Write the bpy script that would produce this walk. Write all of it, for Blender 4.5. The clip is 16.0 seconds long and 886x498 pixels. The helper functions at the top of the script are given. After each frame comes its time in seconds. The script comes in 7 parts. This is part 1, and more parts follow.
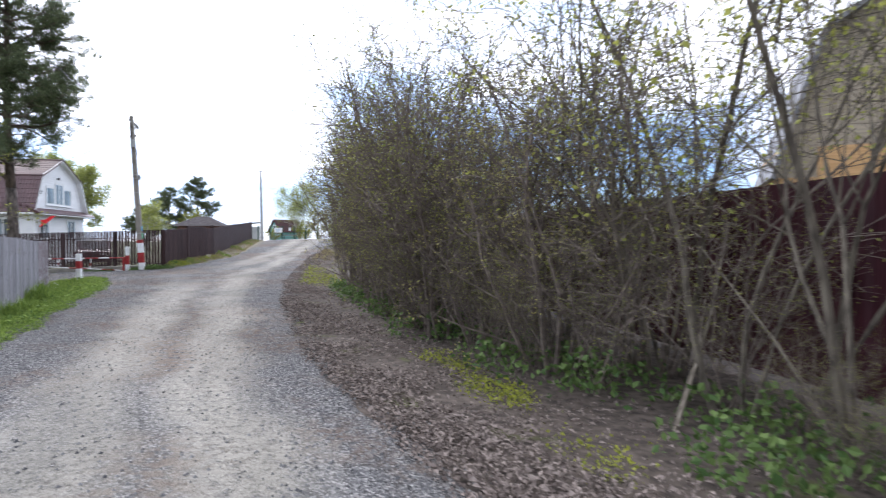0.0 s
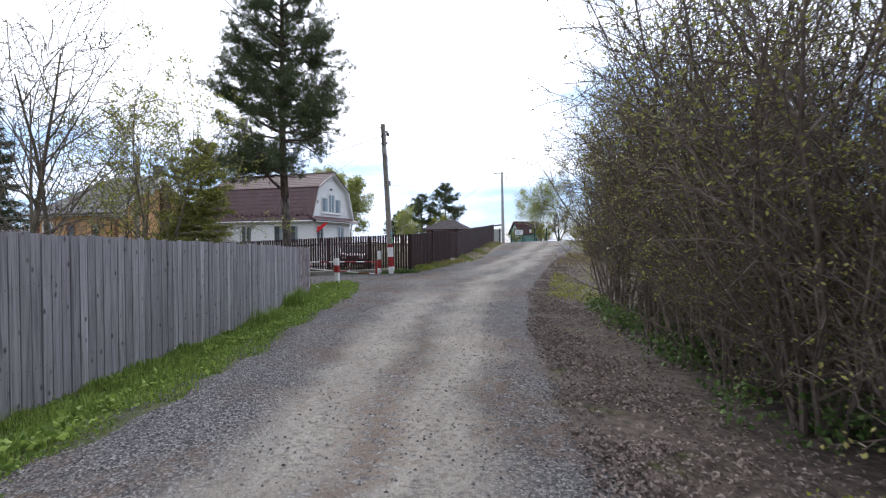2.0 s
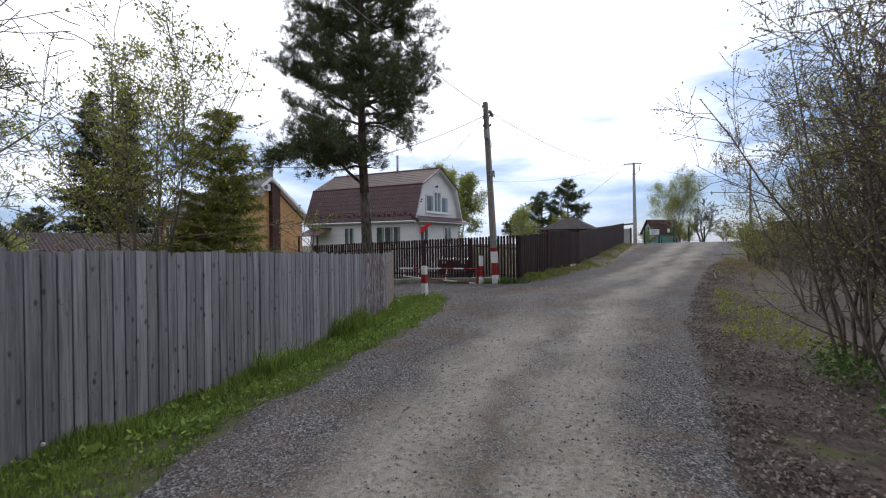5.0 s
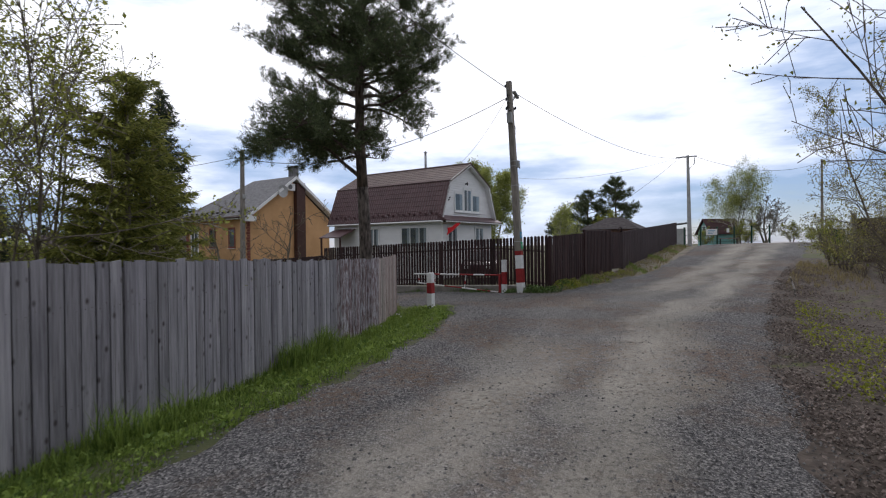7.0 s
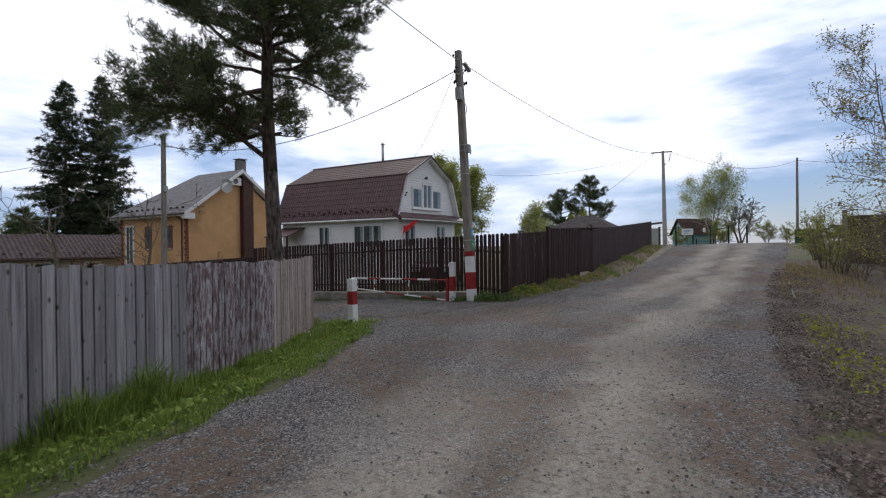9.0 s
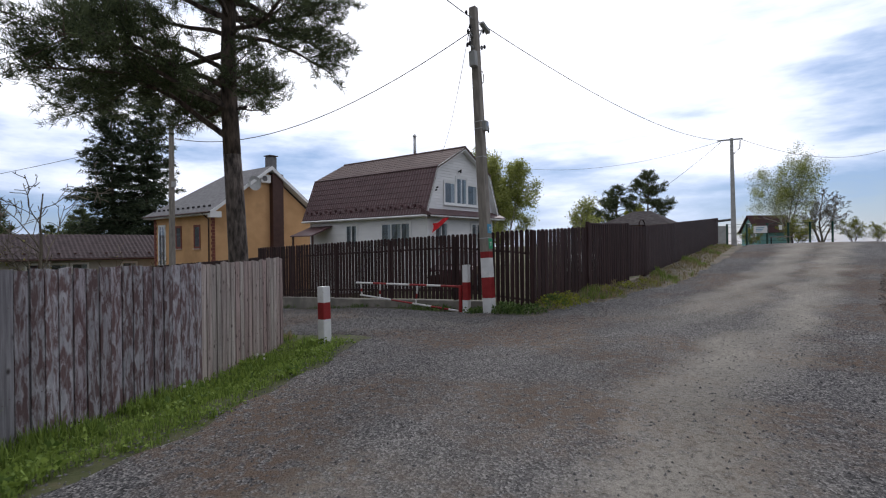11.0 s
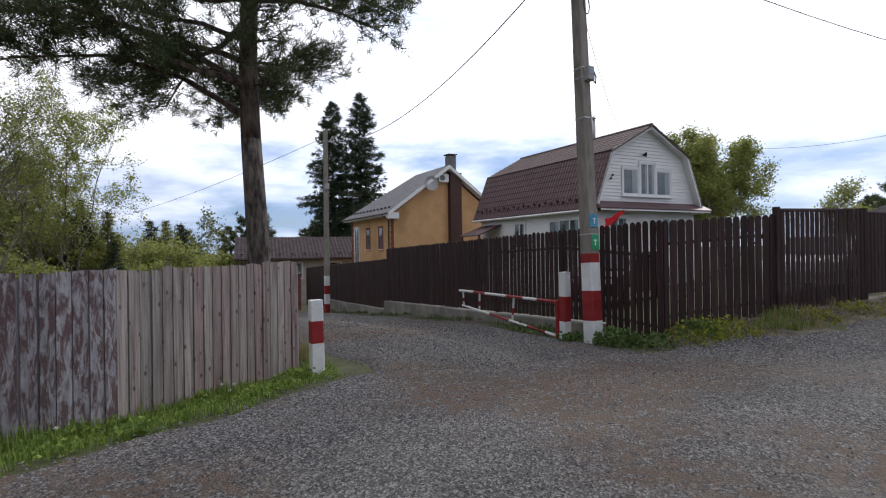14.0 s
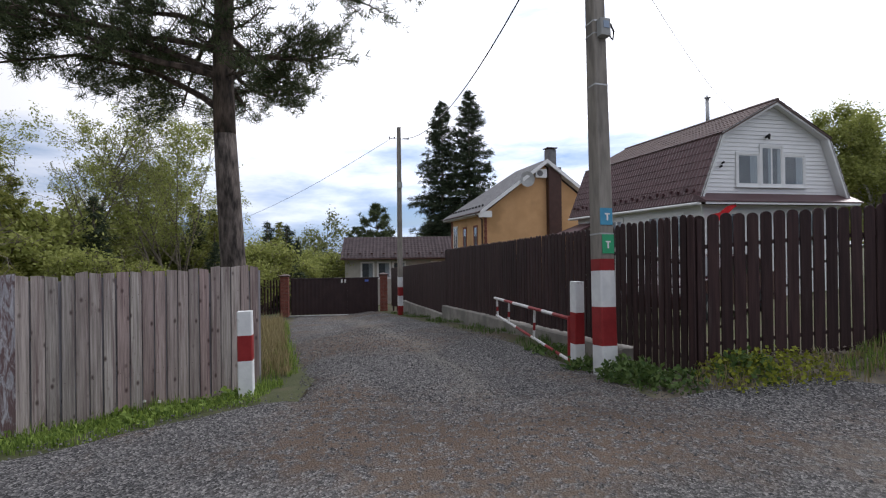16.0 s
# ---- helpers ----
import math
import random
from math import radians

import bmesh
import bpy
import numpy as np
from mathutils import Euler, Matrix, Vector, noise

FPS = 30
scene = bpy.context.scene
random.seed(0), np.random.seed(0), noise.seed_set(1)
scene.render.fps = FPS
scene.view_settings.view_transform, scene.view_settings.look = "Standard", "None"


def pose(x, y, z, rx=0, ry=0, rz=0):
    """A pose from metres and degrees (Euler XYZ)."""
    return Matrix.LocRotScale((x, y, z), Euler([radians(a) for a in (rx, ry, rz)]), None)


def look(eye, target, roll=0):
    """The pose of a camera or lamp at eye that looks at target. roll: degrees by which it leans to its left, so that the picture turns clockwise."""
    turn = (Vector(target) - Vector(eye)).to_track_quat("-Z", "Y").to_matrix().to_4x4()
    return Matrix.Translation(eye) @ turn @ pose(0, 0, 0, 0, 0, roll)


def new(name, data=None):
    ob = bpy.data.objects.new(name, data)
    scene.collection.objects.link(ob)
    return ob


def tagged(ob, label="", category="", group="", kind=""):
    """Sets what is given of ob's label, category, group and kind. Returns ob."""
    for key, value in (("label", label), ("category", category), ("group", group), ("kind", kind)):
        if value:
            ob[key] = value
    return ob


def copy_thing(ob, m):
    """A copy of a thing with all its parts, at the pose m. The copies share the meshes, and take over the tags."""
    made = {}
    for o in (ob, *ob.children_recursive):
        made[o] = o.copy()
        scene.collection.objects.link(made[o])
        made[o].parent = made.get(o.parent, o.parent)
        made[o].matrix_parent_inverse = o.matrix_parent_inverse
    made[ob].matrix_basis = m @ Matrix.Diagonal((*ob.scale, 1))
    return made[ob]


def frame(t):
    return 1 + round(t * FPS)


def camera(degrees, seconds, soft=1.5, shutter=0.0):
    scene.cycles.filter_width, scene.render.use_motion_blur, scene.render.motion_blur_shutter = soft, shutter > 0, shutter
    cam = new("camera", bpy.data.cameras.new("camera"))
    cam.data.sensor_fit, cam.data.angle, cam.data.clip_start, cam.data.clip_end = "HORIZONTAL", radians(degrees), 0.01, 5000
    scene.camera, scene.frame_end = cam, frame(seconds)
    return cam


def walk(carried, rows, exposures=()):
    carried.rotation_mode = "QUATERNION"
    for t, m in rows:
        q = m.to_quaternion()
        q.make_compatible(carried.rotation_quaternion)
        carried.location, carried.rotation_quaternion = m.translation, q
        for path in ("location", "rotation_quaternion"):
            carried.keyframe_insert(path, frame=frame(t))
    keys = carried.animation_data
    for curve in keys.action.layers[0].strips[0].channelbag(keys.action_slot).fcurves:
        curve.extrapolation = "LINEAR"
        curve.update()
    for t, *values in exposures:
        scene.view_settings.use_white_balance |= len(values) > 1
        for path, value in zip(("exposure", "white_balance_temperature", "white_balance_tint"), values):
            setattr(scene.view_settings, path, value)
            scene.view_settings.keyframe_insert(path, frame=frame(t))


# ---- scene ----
cam = camera(79.3, 16.0, soft=1.15, shutter=0.25)
METRES, EYE, TILT, LEAN, TURN = 26.0, 1.56, 0.0, 0.0, 0.0
ROWS = [
    (0.0, 0.0, 0.0, 0.0, -0.0, -0.92, 0.08),
    (0.5, -0.0125, 0.0309, 0.0013, 9.69, -0.81, 0.17),
    (1.0, -0.0253, 0.0624, 0.0019, 16.61, -0.8, 0.28),
    (1.5, -0.033, 0.093, 0.0033, 21.1, -0.74, 0.37),
    (2.0, -0.0439, 0.1234, 0.005, 25.08, -0.71, 0.42),
    (2.5, -0.0531, 0.1539, 0.006, 27.41, -0.65, 0.4),
    (3.0, -0.0656, 0.1843, 0.0069, 29.8, -0.69, 0.4),
    (3.5, -0.077, 0.2151, 0.0074, 31.51, -0.64, 0.43),
    (4.0, -0.092, 0.244, 0.0075, 33.5, -0.64, 0.42),
    (4.5, -0.1053, 0.2751, 0.0082, 35.86, -0.6, 0.48),
    (7.0, -0.1571, 0.4268, 0.01, 43.13, -0.33, 0.67),
    (7.5, -0.1681, 0.458, 0.0091, 41.34, -0.31, 0.69),
    (8.0, -0.1815, 0.488, 0.0092, 40.6, -0.37, 0.64),
    (8.5, -0.1924, 0.5187, 0.0088, 40.5, -0.3, 0.66),
    (11.0, -0.2478, 0.6643, 0.007, 46.53, -0.23, 0.67),
    (11.5, -0.2541, 0.6948, 0.0069, 49.56, -0.1, 0.8),
    (12.0, -0.2611, 0.7238, 0.0066, 53.3, -0.1, 0.78),
    (12.5, -0.2662, 0.7531, 0.0064, 57.41, 0.05, 0.82),
    (13.0, -0.2719, 0.7816, 0.0063, 63.07, 0.06, 0.82),
    (13.5, -0.2783, 0.8112, 0.0059, 66.55, 0.16, 0.87),
    (14.0, -0.2877, 0.8392, 0.0058, 70.62, 0.1, 0.82),
    (14.5, -0.2961, 0.8664, 0.0065, 73.61, 0.17, 0.84),
    (15.0, -0.3053, 0.8923, 0.0066, 78.11, 0.16, 0.75),
    (15.5, -0.3132, 0.9192, 0.0071, 80.97, 0.23, 0.78),
    (16.0, -0.3235, 0.943, 0.0073, 84.57, 0.18, 0.72),
]
walk(cam, [(t, pose(0, 0, EYE, TILT, LEAN, TURN) @ pose(METRES * x, METRES * y, METRES * z, 90 + pitch, roll, yaw)) for t, x, y, z, yaw, pitch, roll in ROWS],
     exposures=[(t, e, k, 16) for t, e, k in ((0.0, 1.5, 6150), (0.5, 1.36, 6150), (1.5, 1.03, 6200), (2.5, 0.8, 6300), (4.0, 0.52, 6400), (7.0, 0.14, 6580), (8.5, 0.14, 6580), (11.0, 0.16, 6500), (14.0, 0.3, 6500), (16.0, 0.42, 6480))])

# ---- world, sun ----
SKY_LOW, SKY_HIGH = 0.57, 1.28
world = bpy.data.worlds.new("overcast_sky")
scene.world = world
world.use_nodes = True
wn, wl = world.node_tree.nodes, world.node_tree.links
wn.clear()
w_out = wn.new("ShaderNodeOutputWorld")
w_sky = wn.new("ShaderNodeTexSky")
w_sky.sky_type = "NISHITA"
w_sky.sun_disc = False
w_sky.sun_elevation = radians(32)
w_sky.sun_rotation = radians(-35)
w_sky.air_density, w_sky.dust_density, w_sky.ozone_density = 1.0, 0.3, 3.0
w_b1 = wn.new("ShaderNodeBackground")
w_b1.inputs["Strength"].default_value = 0.06
w_b2 = wn.new("ShaderNodeBackground")
w_b2.inputs["Strength"].default_value = 1.15
w_mix = wn.new("ShaderNodeMixShader")
w_co = wn.new("ShaderNodeTexCoord")
w_map = wn.new("ShaderNodeMapping")
w_map.inputs["Scale"].default_value = (1.6, 1.6, 6.5)
w_map.inputs["Location"].default_value = (0.35, 0.1, 0.2)
w_n = wn.new("ShaderNodeTexNoise")
w_n.inputs["Scale"].default_value = 1.5
w_n.inputs["Detail"].default_value = 7.0
w_n.inputs["Roughness"].default_value = 0.55
w_sep = wn.new("ShaderNodeSeparateXYZ")
w_h = wn.new("ShaderNodeMapRange")  # more cloud higher up
w_h.inputs["From Min"].default_value, w_h.inputs["From Max"].default_value = 0.02, 0.30
w_h.inputs["To Min"].default_value, w_h.inputs["To Max"].default_value = -0.13, 0.23
w_add = wn.new("ShaderNodeMath")
w_r = wn.new("ShaderNodeMapRange")
w_r.inputs["From Min"].default_value, w_r.inputs["From Max"].default_value = 0.30, 0.52
w_r.inputs["To Min"].default_value = 0.45
w_ramp = wn.new("ShaderNodeValToRGB")
w_ramp.color_ramp.elements[0].color = (0.23, 0.37, 0.60, 1)
w_ramp.color_ramp.elements[0].position = 0.38
w_ramp.color_ramp.elements[1].color = (0.89, 0.94, 1.0, 1)
w_ramp.color_ramp.elements[1].position = 0.64
w_dot = wn.new("ShaderNodeVectorMath")  # cloud is brightest around the hidden sun
w_dot.operation = "DOT_PRODUCT"
w_dot.inputs[1].default_value = (-0.62, 0.63, 0.46)
w_glow = wn.new("ShaderNodeMapRange")
w_glow.interpolation_type = "SMOOTHSTEP"
w_glow.inputs["From Min"].default_value, w_glow.inputs["From Max"].default_value = -0.1, 0.9
w_glow.inputs["To Min"].default_value, w_glow.inputs["To Max"].default_value = SKY_LOW, SKY_HIGH
wl.new(w_co.outputs["Generated"], w_dot.inputs[0])
wl.new(w_dot.outputs["Value"], w_glow.inputs["Value"])
wl.new(w_glow.outputs[0], w_b2.inputs["Strength"])
wl.new(w_co.outputs["Generated"], w_map.inputs["Vector"])
wl.new(w_map.outputs[0], w_n.inputs["Vector"])
wl.new(w_co.outputs["Generated"], w_sep.inputs[0])
wl.new(w_sep.outputs[2], w_h.inputs["Value"])
wl.new(w_n.outputs["Fac"], w_add.inputs[0])
wl.new(w_h.outputs[0], w_add.inputs[1])
w_nd = wn.new("ShaderNodeVectorMath")
w_nd.operation = "DOT_PRODUCT"
w_nd.inputs[1].default_value = (0.14, 0.96, 0.25)
w_bank = wn.new("ShaderNodeMapRange")
w_bank.interpolation_type = "SMOOTHSTEP"
w_bank.inputs["From Min"].default_value, w_bank.inputs["From Max"].default_value = 0.90, 1.0
w_bank.inputs["To Min"].default_value, w_bank.inputs["To Max"].default_value = 0.0, -0.20
w_sum = wn.new("ShaderNodeMath")
wl.new(w_co.outputs["Generated"], w_nd.inputs[0])
wl.new(w_nd.outputs["Value"], w_bank.inputs["Value"])
wl.new(w_add.outputs[0], w_sum.inputs[0])
wl.new(w_bank.outputs[0], w_sum.inputs[1])
wl.new(w_sum.outputs[0], w_r.inputs["Value"])
wl.new(w_sum.outputs[0], w_ramp.inputs["Fac"])
wl.new(w_ramp.outputs[0], w_b2.inputs["Color"])
wl.new(w_sky.outputs[0], w_b1.inputs["Color"])
wl.new(w_r.outputs[0], w_mix.inputs[0])
wl.new(w_b1.outputs[0], w_mix.inputs[1])
wl.new(w_b2.outputs[0], w_mix.inputs[2])
wl.new(w_mix.outputs[0], w_out.inputs["Surface"])

sun = new("sun", bpy.data.lights.new("sun", "SUN"))
sun.data.energy, sun.data.angle, sun.data.color = 0.9, radians(14), (1.0, 0.97, 0.93)
sun.matrix_world = look((-20, 30, 30), (0, 0, 0))
scene.view_settings.exposure = 0.0


# ---- materials ----
def surf(name, c1, c2, scale=4.0, rough=0.85, bump=0.3, bscale=40.0, metal=0.0, c3=None, c3at=0.62, stretch=(1, 1, 1), detail=6.0, vary=0.0, bdist=0.01, scale3=None, spec=0.3, knots=None, distort=0.0, tint=None, tint_by=0.5):
    """Two-colour noise surface with fine relief; vary shifts tone from object to object."""
    m = bpy.data.materials.new(name)
    m.use_nodes = True
    n, l = m.node_tree.nodes, m.node_tree.links
    b = n["Principled BSDF"]
    b.inputs["Roughness"].default_value, b.inputs["Metallic"].default_value = rough, metal
    b.inputs["Specular IOR Level"].default_value = spec
    co = n.new("ShaderNodeTexCoord")
    mp = n.new("ShaderNodeMapping")
    mp.inputs["Scale"].default_value = stretch
    l.new(co.outputs["Object"], mp.inputs["Vector"])
    oi = n.new("ShaderNodeObjectInfo")
    if vary:
        ad = n.new("ShaderNodeVectorMath")
        ad.operation = "MULTIPLY_ADD"
        l.new(oi.outputs["Random"], ad.inputs[0])
        ad.inputs[1].default_value = (37.0, 53.0, 71.0)
        l.new(mp.outputs[0], ad.inputs[2])
        vec = ad.outputs[0]
    else:
        vec = mp.outputs[0]
    nz = n.new("ShaderNodeTexNoise")
    nz.inputs["Scale"].default_value, nz.inputs["Detail"].default_value = scale, detail
    nz.inputs["Roughness"].default_value = 0.68 if distort else 0.5
    l.new(vec, nz.inputs["Vector"])
    rp = n.new("ShaderNodeValToRGB")
    rp.color_ramp.elements[0].position, rp.color_ramp.elements[1].position = 0.35, 0.65
    rp.color_ramp.elements[0].color, rp.color_ramp.elements[1].color = (*c1, 1), (*c2, 1)
    l.new(nz.outputs["Fac"], rp.inputs["Fac"])
    col = rp.outputs[0]
    if c3:
        n3 = n.new("ShaderNodeTexNoise")
        n3.inputs["Scale"].default_value, n3.inputs["Detail"].default_value = scale3 or scale * 0.3, 10.0
        n3.inputs["Distortion"].default_value = distort
        n3.inputs["Roughness"].default_value = 0.72 if distort else 0.5
        l.new(vec, n3.inputs["Vector"])
        r3 = n.new("ShaderNodeMapRange")
        r3.inputs["From Min"].default_value, r3.inputs["From Max"].default_value = c3at - 0.04, c3at + 0.06
        l.new(n3.outputs["Fac"], r3.inputs["Value"])
        mx = n.new("ShaderNodeMix")
        mx.data_type = "RGBA"
        l.new(r3.outputs[0], mx.inputs[0])
        l.new(col, mx.inputs[6])
        mx.inputs[7].default_value = (*c3, 1)
        col = mx.outputs[2]
    if knots:
        vk = n.new("ShaderNodeTexVoronoi")
        vk.inputs["Scale"].default_value = 1.0
        mk = n.new("ShaderNodeMapping")
        mk.inputs["Scale"].default_value = (6.5, 6.5, 8.0)
        l.new(co.outputs["Object"], mk.inputs["Vector"])
        ak = n.new("ShaderNodeVectorMath")
        ak.operation = "MULTIPLY_ADD"
        l.new(oi.outputs["Random"], ak.inputs[0])
        ak.inputs[1].default_value = (91.0, 47.0, 29.0)
        l.new(mk.outputs[0], ak.inputs[2])
        l.new(ak.outputs[0], vk.inputs["Vector"])
        rk = n.new("ShaderNodeMapRange")
        rk.inputs["From Min"].default_value, rk.inputs["From Max"].default_value = 0.19, 0.06
        l.new(vk.outputs["Distance"], rk.inputs["Value"])
        mxk = n.new("ShaderNodeMix")
        mxk.data_type = "RGBA"
        l.new(rk.outputs[0], mxk.inputs[0])
        l.new(col, mxk.inputs[6])
        mxk.inputs[7].default_value = (*knots, 1)
        col = mxk.outputs[2]
    if tint:  # some pieces lean to a second hue
        t1 = n.new("ShaderNodeMath")
        t1.operation = "MULTIPLY"
        t1.inputs[1].default_value = 7.31
        l.new(oi.outputs["Random"], t1.inputs[0])
        t2 = n.new("ShaderNodeMath")
        t2.operation = "FRACT"
        l.new(t1.outputs[0], t2.inputs[0])
        t3 = n.new("ShaderNodeMapRange")
        t3.inputs["From Min"].default_value, t3.inputs["To Max"].default_value = 0.3, tint_by
        l.new(t2.outputs[0], t3.inputs["Value"])
        mt = n.new("ShaderNodeMix")
        mt.data_type, mt.blend_type = "RGBA", "MULTIPLY"
        l.new(t3.outputs[0], mt.inputs[0])
        l.new(col, mt.inputs[6])
        mt.inputs[7].default_value = (*tint, 1)
        col = mt.outputs[2]
    if vary:
        hs = n.new("ShaderNodeHueSaturation")
        mr = n.new("ShaderNodeMapRange")
        mr.inputs["To Min"].default_value, mr.inputs["To Max"].default_value = 1 - vary, 1 + vary
        l.new(oi.outputs["Random"], mr.inputs["Value"])
        l.new(mr.outputs[0], hs.inputs["Value"])
        l.new(col, hs.inputs["Color"])
        col = hs.outputs[0]
    l.new(col, b.inputs["Base Color"])
    if bump:
        nb = n.new("ShaderNodeTexNoise")
        nb.inputs["Scale"].default_value, nb.inputs["Detail"].default_value = bscale, 4.0
        l.new(vec, nb.inputs["Vector"])
        bp = n.new("ShaderNodeBump")
        bp.inputs["Strength"].default_value, bp.inputs["Distance"].default_value = bump, bdist
        l.new(nb.outputs["Fac"], bp.inputs["Height"])
        l.new(bp.outputs[0], b.inputs["Normal"])
    return m


def leafy(name, c1, c2, rough=0.6, through_light=0.35):
    """Leaf or needle surface: tone differs from leaf to leaf, some light passes."""
    m = bpy.data.materials.new(name)
    m.use_nodes = True
    n, l = m.node_tree.nodes, m.node_tree.links
    b = n["Principled BSDF"]
    b.inputs["Roughness"].default_value = rough
    b.inputs["Specular IOR Level"].default_value = 0.2
    g = n.new("ShaderNodeNewGeometry")
    rp = n.new("ShaderNodeValToRGB")
    rp.color_ramp.elements[0].color, rp.color_ramp.elements[1].color = (*c1, 1), (*c2, 1)
    l.new(g.outputs["Random Per Island"], rp.inputs["Fac"])
    l.new(rp.outputs[0], b.inputs["Base Color"])
    if through_light:
        tr = n.new("ShaderNodeBsdfTranslucent")
        l.new(rp.outputs[0], tr.inputs["Color"])
        mx = n.new("ShaderNodeMixShader")
        mx.inputs[0].default_value = through_light
        l.new(b.outputs[0], mx.inputs[1])
        l.new(tr.outputs[0], mx.inputs[2])
        l.new(mx.outputs[0], n["Material Output"].inputs["Surface"])
    return m


def glassy(name, tint=(0.9, 0.94, 0.96)):
    """Clear window glass."""
    m = bpy.data.materials.new(name)
    m.use_nodes = True
    b = m.node_tree.nodes["Principled BSDF"]
    b.inputs["Base Color"].default_value = (*tint, 1)
    b.inputs["Roughness"].default_value = 0.03
    b.inputs["IOR"].default_value = 1.45
    b.inputs["Transmission Weight"].default_value = 1.0
    return m


def road_surface(name, tracks):
    """Crushed grey stone with compacted pale wheel tracks; the UV map runs across (u, 0 to 1) and along (v, metres)."""
    m = bpy.data.materials.new(name)
    m.use_nodes = True
    n, l = m.node_tree.nodes, m.node_tree.links
    b = n["Principled BSDF"]
    b.inputs["Roughness"].default_value = 0.95
    b.inputs["Specular IOR Level"].default_value = 0.05
    co = n.new("ShaderNodeTexCoord")

    def noise_of(scale, detail=6.0, rough=0.6):
        t = n.new("ShaderNodeTexNoise")
        t.inputs["Scale"].default_value, t.inputs["Detail"].default_value, t.inputs["Roughness"].default_value = scale, detail, rough
        l.new(co.outputs["Object"], t.inputs["Vector"])
        return t.outputs["Fac"]

    def blend(fac, a, c, mode="MIX"):
        x = n.new("ShaderNodeMix")
        x.data_type, x.blend_type = "RGBA", mode
        if isinstance(fac, float):
            x.inputs[0].default_value = fac
        else:
            l.new(fac, x.inputs[0])
        for i, v in ((6, a), (7, c)):
            if isinstance(v, tuple):
                x.inputs[i].default_value = (*v, 1)
            else:
                l.new(v, x.inputs[i])
        return x.outputs[2]

    def span(v, a, c, lo=0.0, hi=1.0):
        r = n.new("ShaderNodeMapRange")
        r.inputs["From Min"].default_value, r.inputs["From Max"].default_value = a, c
        r.inputs["To Min"].default_value, r.inputs["To Max"].default_value = lo, hi
        l.new(v, r.inputs["Value"])
        return r.outputs[0]

    def calc(op, a, c):
        x = n.new("ShaderNodeMath")
        x.operation = op
        for i, v in ((0, a), (1, c)):
            if isinstance(v, float):
                x.inputs[i].default_value = v
            else:
                l.new(v, x.inputs[i])
        return x.outputs[0]

    vor = n.new("ShaderNodeTexVoronoi")
    vor.inputs["Scale"].default_value = 56.0
    l.new(co.outputs["Object"], vor.inputs["Vector"])
    vsep = n.new("ShaderNodeSeparateColor")
    l.new(vor.outputs["Color"], vsep.inputs[0])
    stones = n.new("ShaderNodeValToRGB")
    e = stones.color_ramp.elements
    e[0].color, e[1].color = (0.036, 0.036, 0.037, 1), (0.285, 0.277, 0.268, 1)
    k = e.new(0.6)
    k.color = (0.120, 0.118, 0.121, 1)
    l.new(vsep.outputs[0], stones.inputs["Fac"])
    fine = n.new("ShaderNodeValToRGB")
    fine.color_ramp.elements[0].position, fine.color_ramp.elements[1].position = 0.3, 0.7
    fine.color_ramp.elements[0].color, fine.color_ramp.elements[1].color = (0.165, 0.155, 0.134, 1), (0.30, 0.285, 0.252, 1)
    l.new(noise_of(30.0, 10.0, 0.75), fine.inputs["Fac"])
    loam = n.new("ShaderNodeValToRGB")
    loam.color_ramp.elements[0].color, loam.color_ramp.elements[1].color = (0.085, 0.064, 0.05, 1), (0.18, 0.138, 0.11, 1)
    l.new(noise_of(34.0, 10.0, 0.75), loam.inputs["Fac"])
    uv = n.new("ShaderNodeSeparateXYZ")
    l.new(co.outputs["UV"], uv.inputs[0])
    # coordinates drawn out along the road, for marks that wheels leave
    along = n.new("ShaderNodeMapping")
    along.inputs["Scale"].default_value = (7.0, 0.3, 1.0)
    l.new(co.outputs["UV"], along.inputs["Vector"])

    def drawn(scale, detail=6.0, rough=0.6):
        t = n.new("ShaderNodeTexNoise")
        t.inputs["Scale"].default_value, t.inputs["Detail"].default_value, t.inputs["Roughness"].default_value = scale, detail, rough
        l.new(along.outputs[0], t.inputs["Vector"])
        return t.outputs["Fac"]

    wob = span(noise_of(0.45, 3.0), 0.3, 0.7, -0.055, 0.055)
    u = calc("ADD", uv.outputs[0], wob)
    band = None
    for at, half in tracks:
        d = calc("ABSOLUTE", calc("SUBTRACT", u, at), 0.0)
        s = span(d, half * 1.25, half * 0.35)
        band = s if band is None else calc("MAXIMUM", band, s)
    patch = span(drawn(1.1, 8.0, 0.65), 0.36, 0.60)
    speck = span(noise_of(16.0, 6.0, 0.7), 0.28, 0.50)
    band = calc("MULTIPLY", calc("MULTIPLY", band, calc("ADD", calc("MULTIPLY", patch, 0.45), 0.55)), speck)
    place = n.new("ShaderNodeSeparateXYZ")
    l.new(co.outputs["Object"], place.inputs[0])
    spread = calc("MULTIPLY", span(place.outputs[1], 17.0, 20.5), span(place.outputs[1], 31.0, 27.0))
    spread = calc("MULTIPLY", spread, span(u, 0.66, 0.50))
    band = calc("MULTIPLY", band, calc("SUBTRACT", 1.0, calc("MULTIPLY", spread, 0.85)))
    red = calc("MULTIPLY", span(noise_of(0.33, 4.0), 0.44, 0.57), span(noise_of(9.0, 6.0), 0.40, 0.56))
    col = blend(red, stones.outputs[0], loam.outputs[0])
    col = blend(band, col, fine.outputs[0])
    tone = span(drawn(0.8, 5.0), 0.3, 0.7, 0.84, 1.22)
    hs = n.new("ShaderNodeHueSaturation")
    l.new(tone, hs.inputs["Value"])
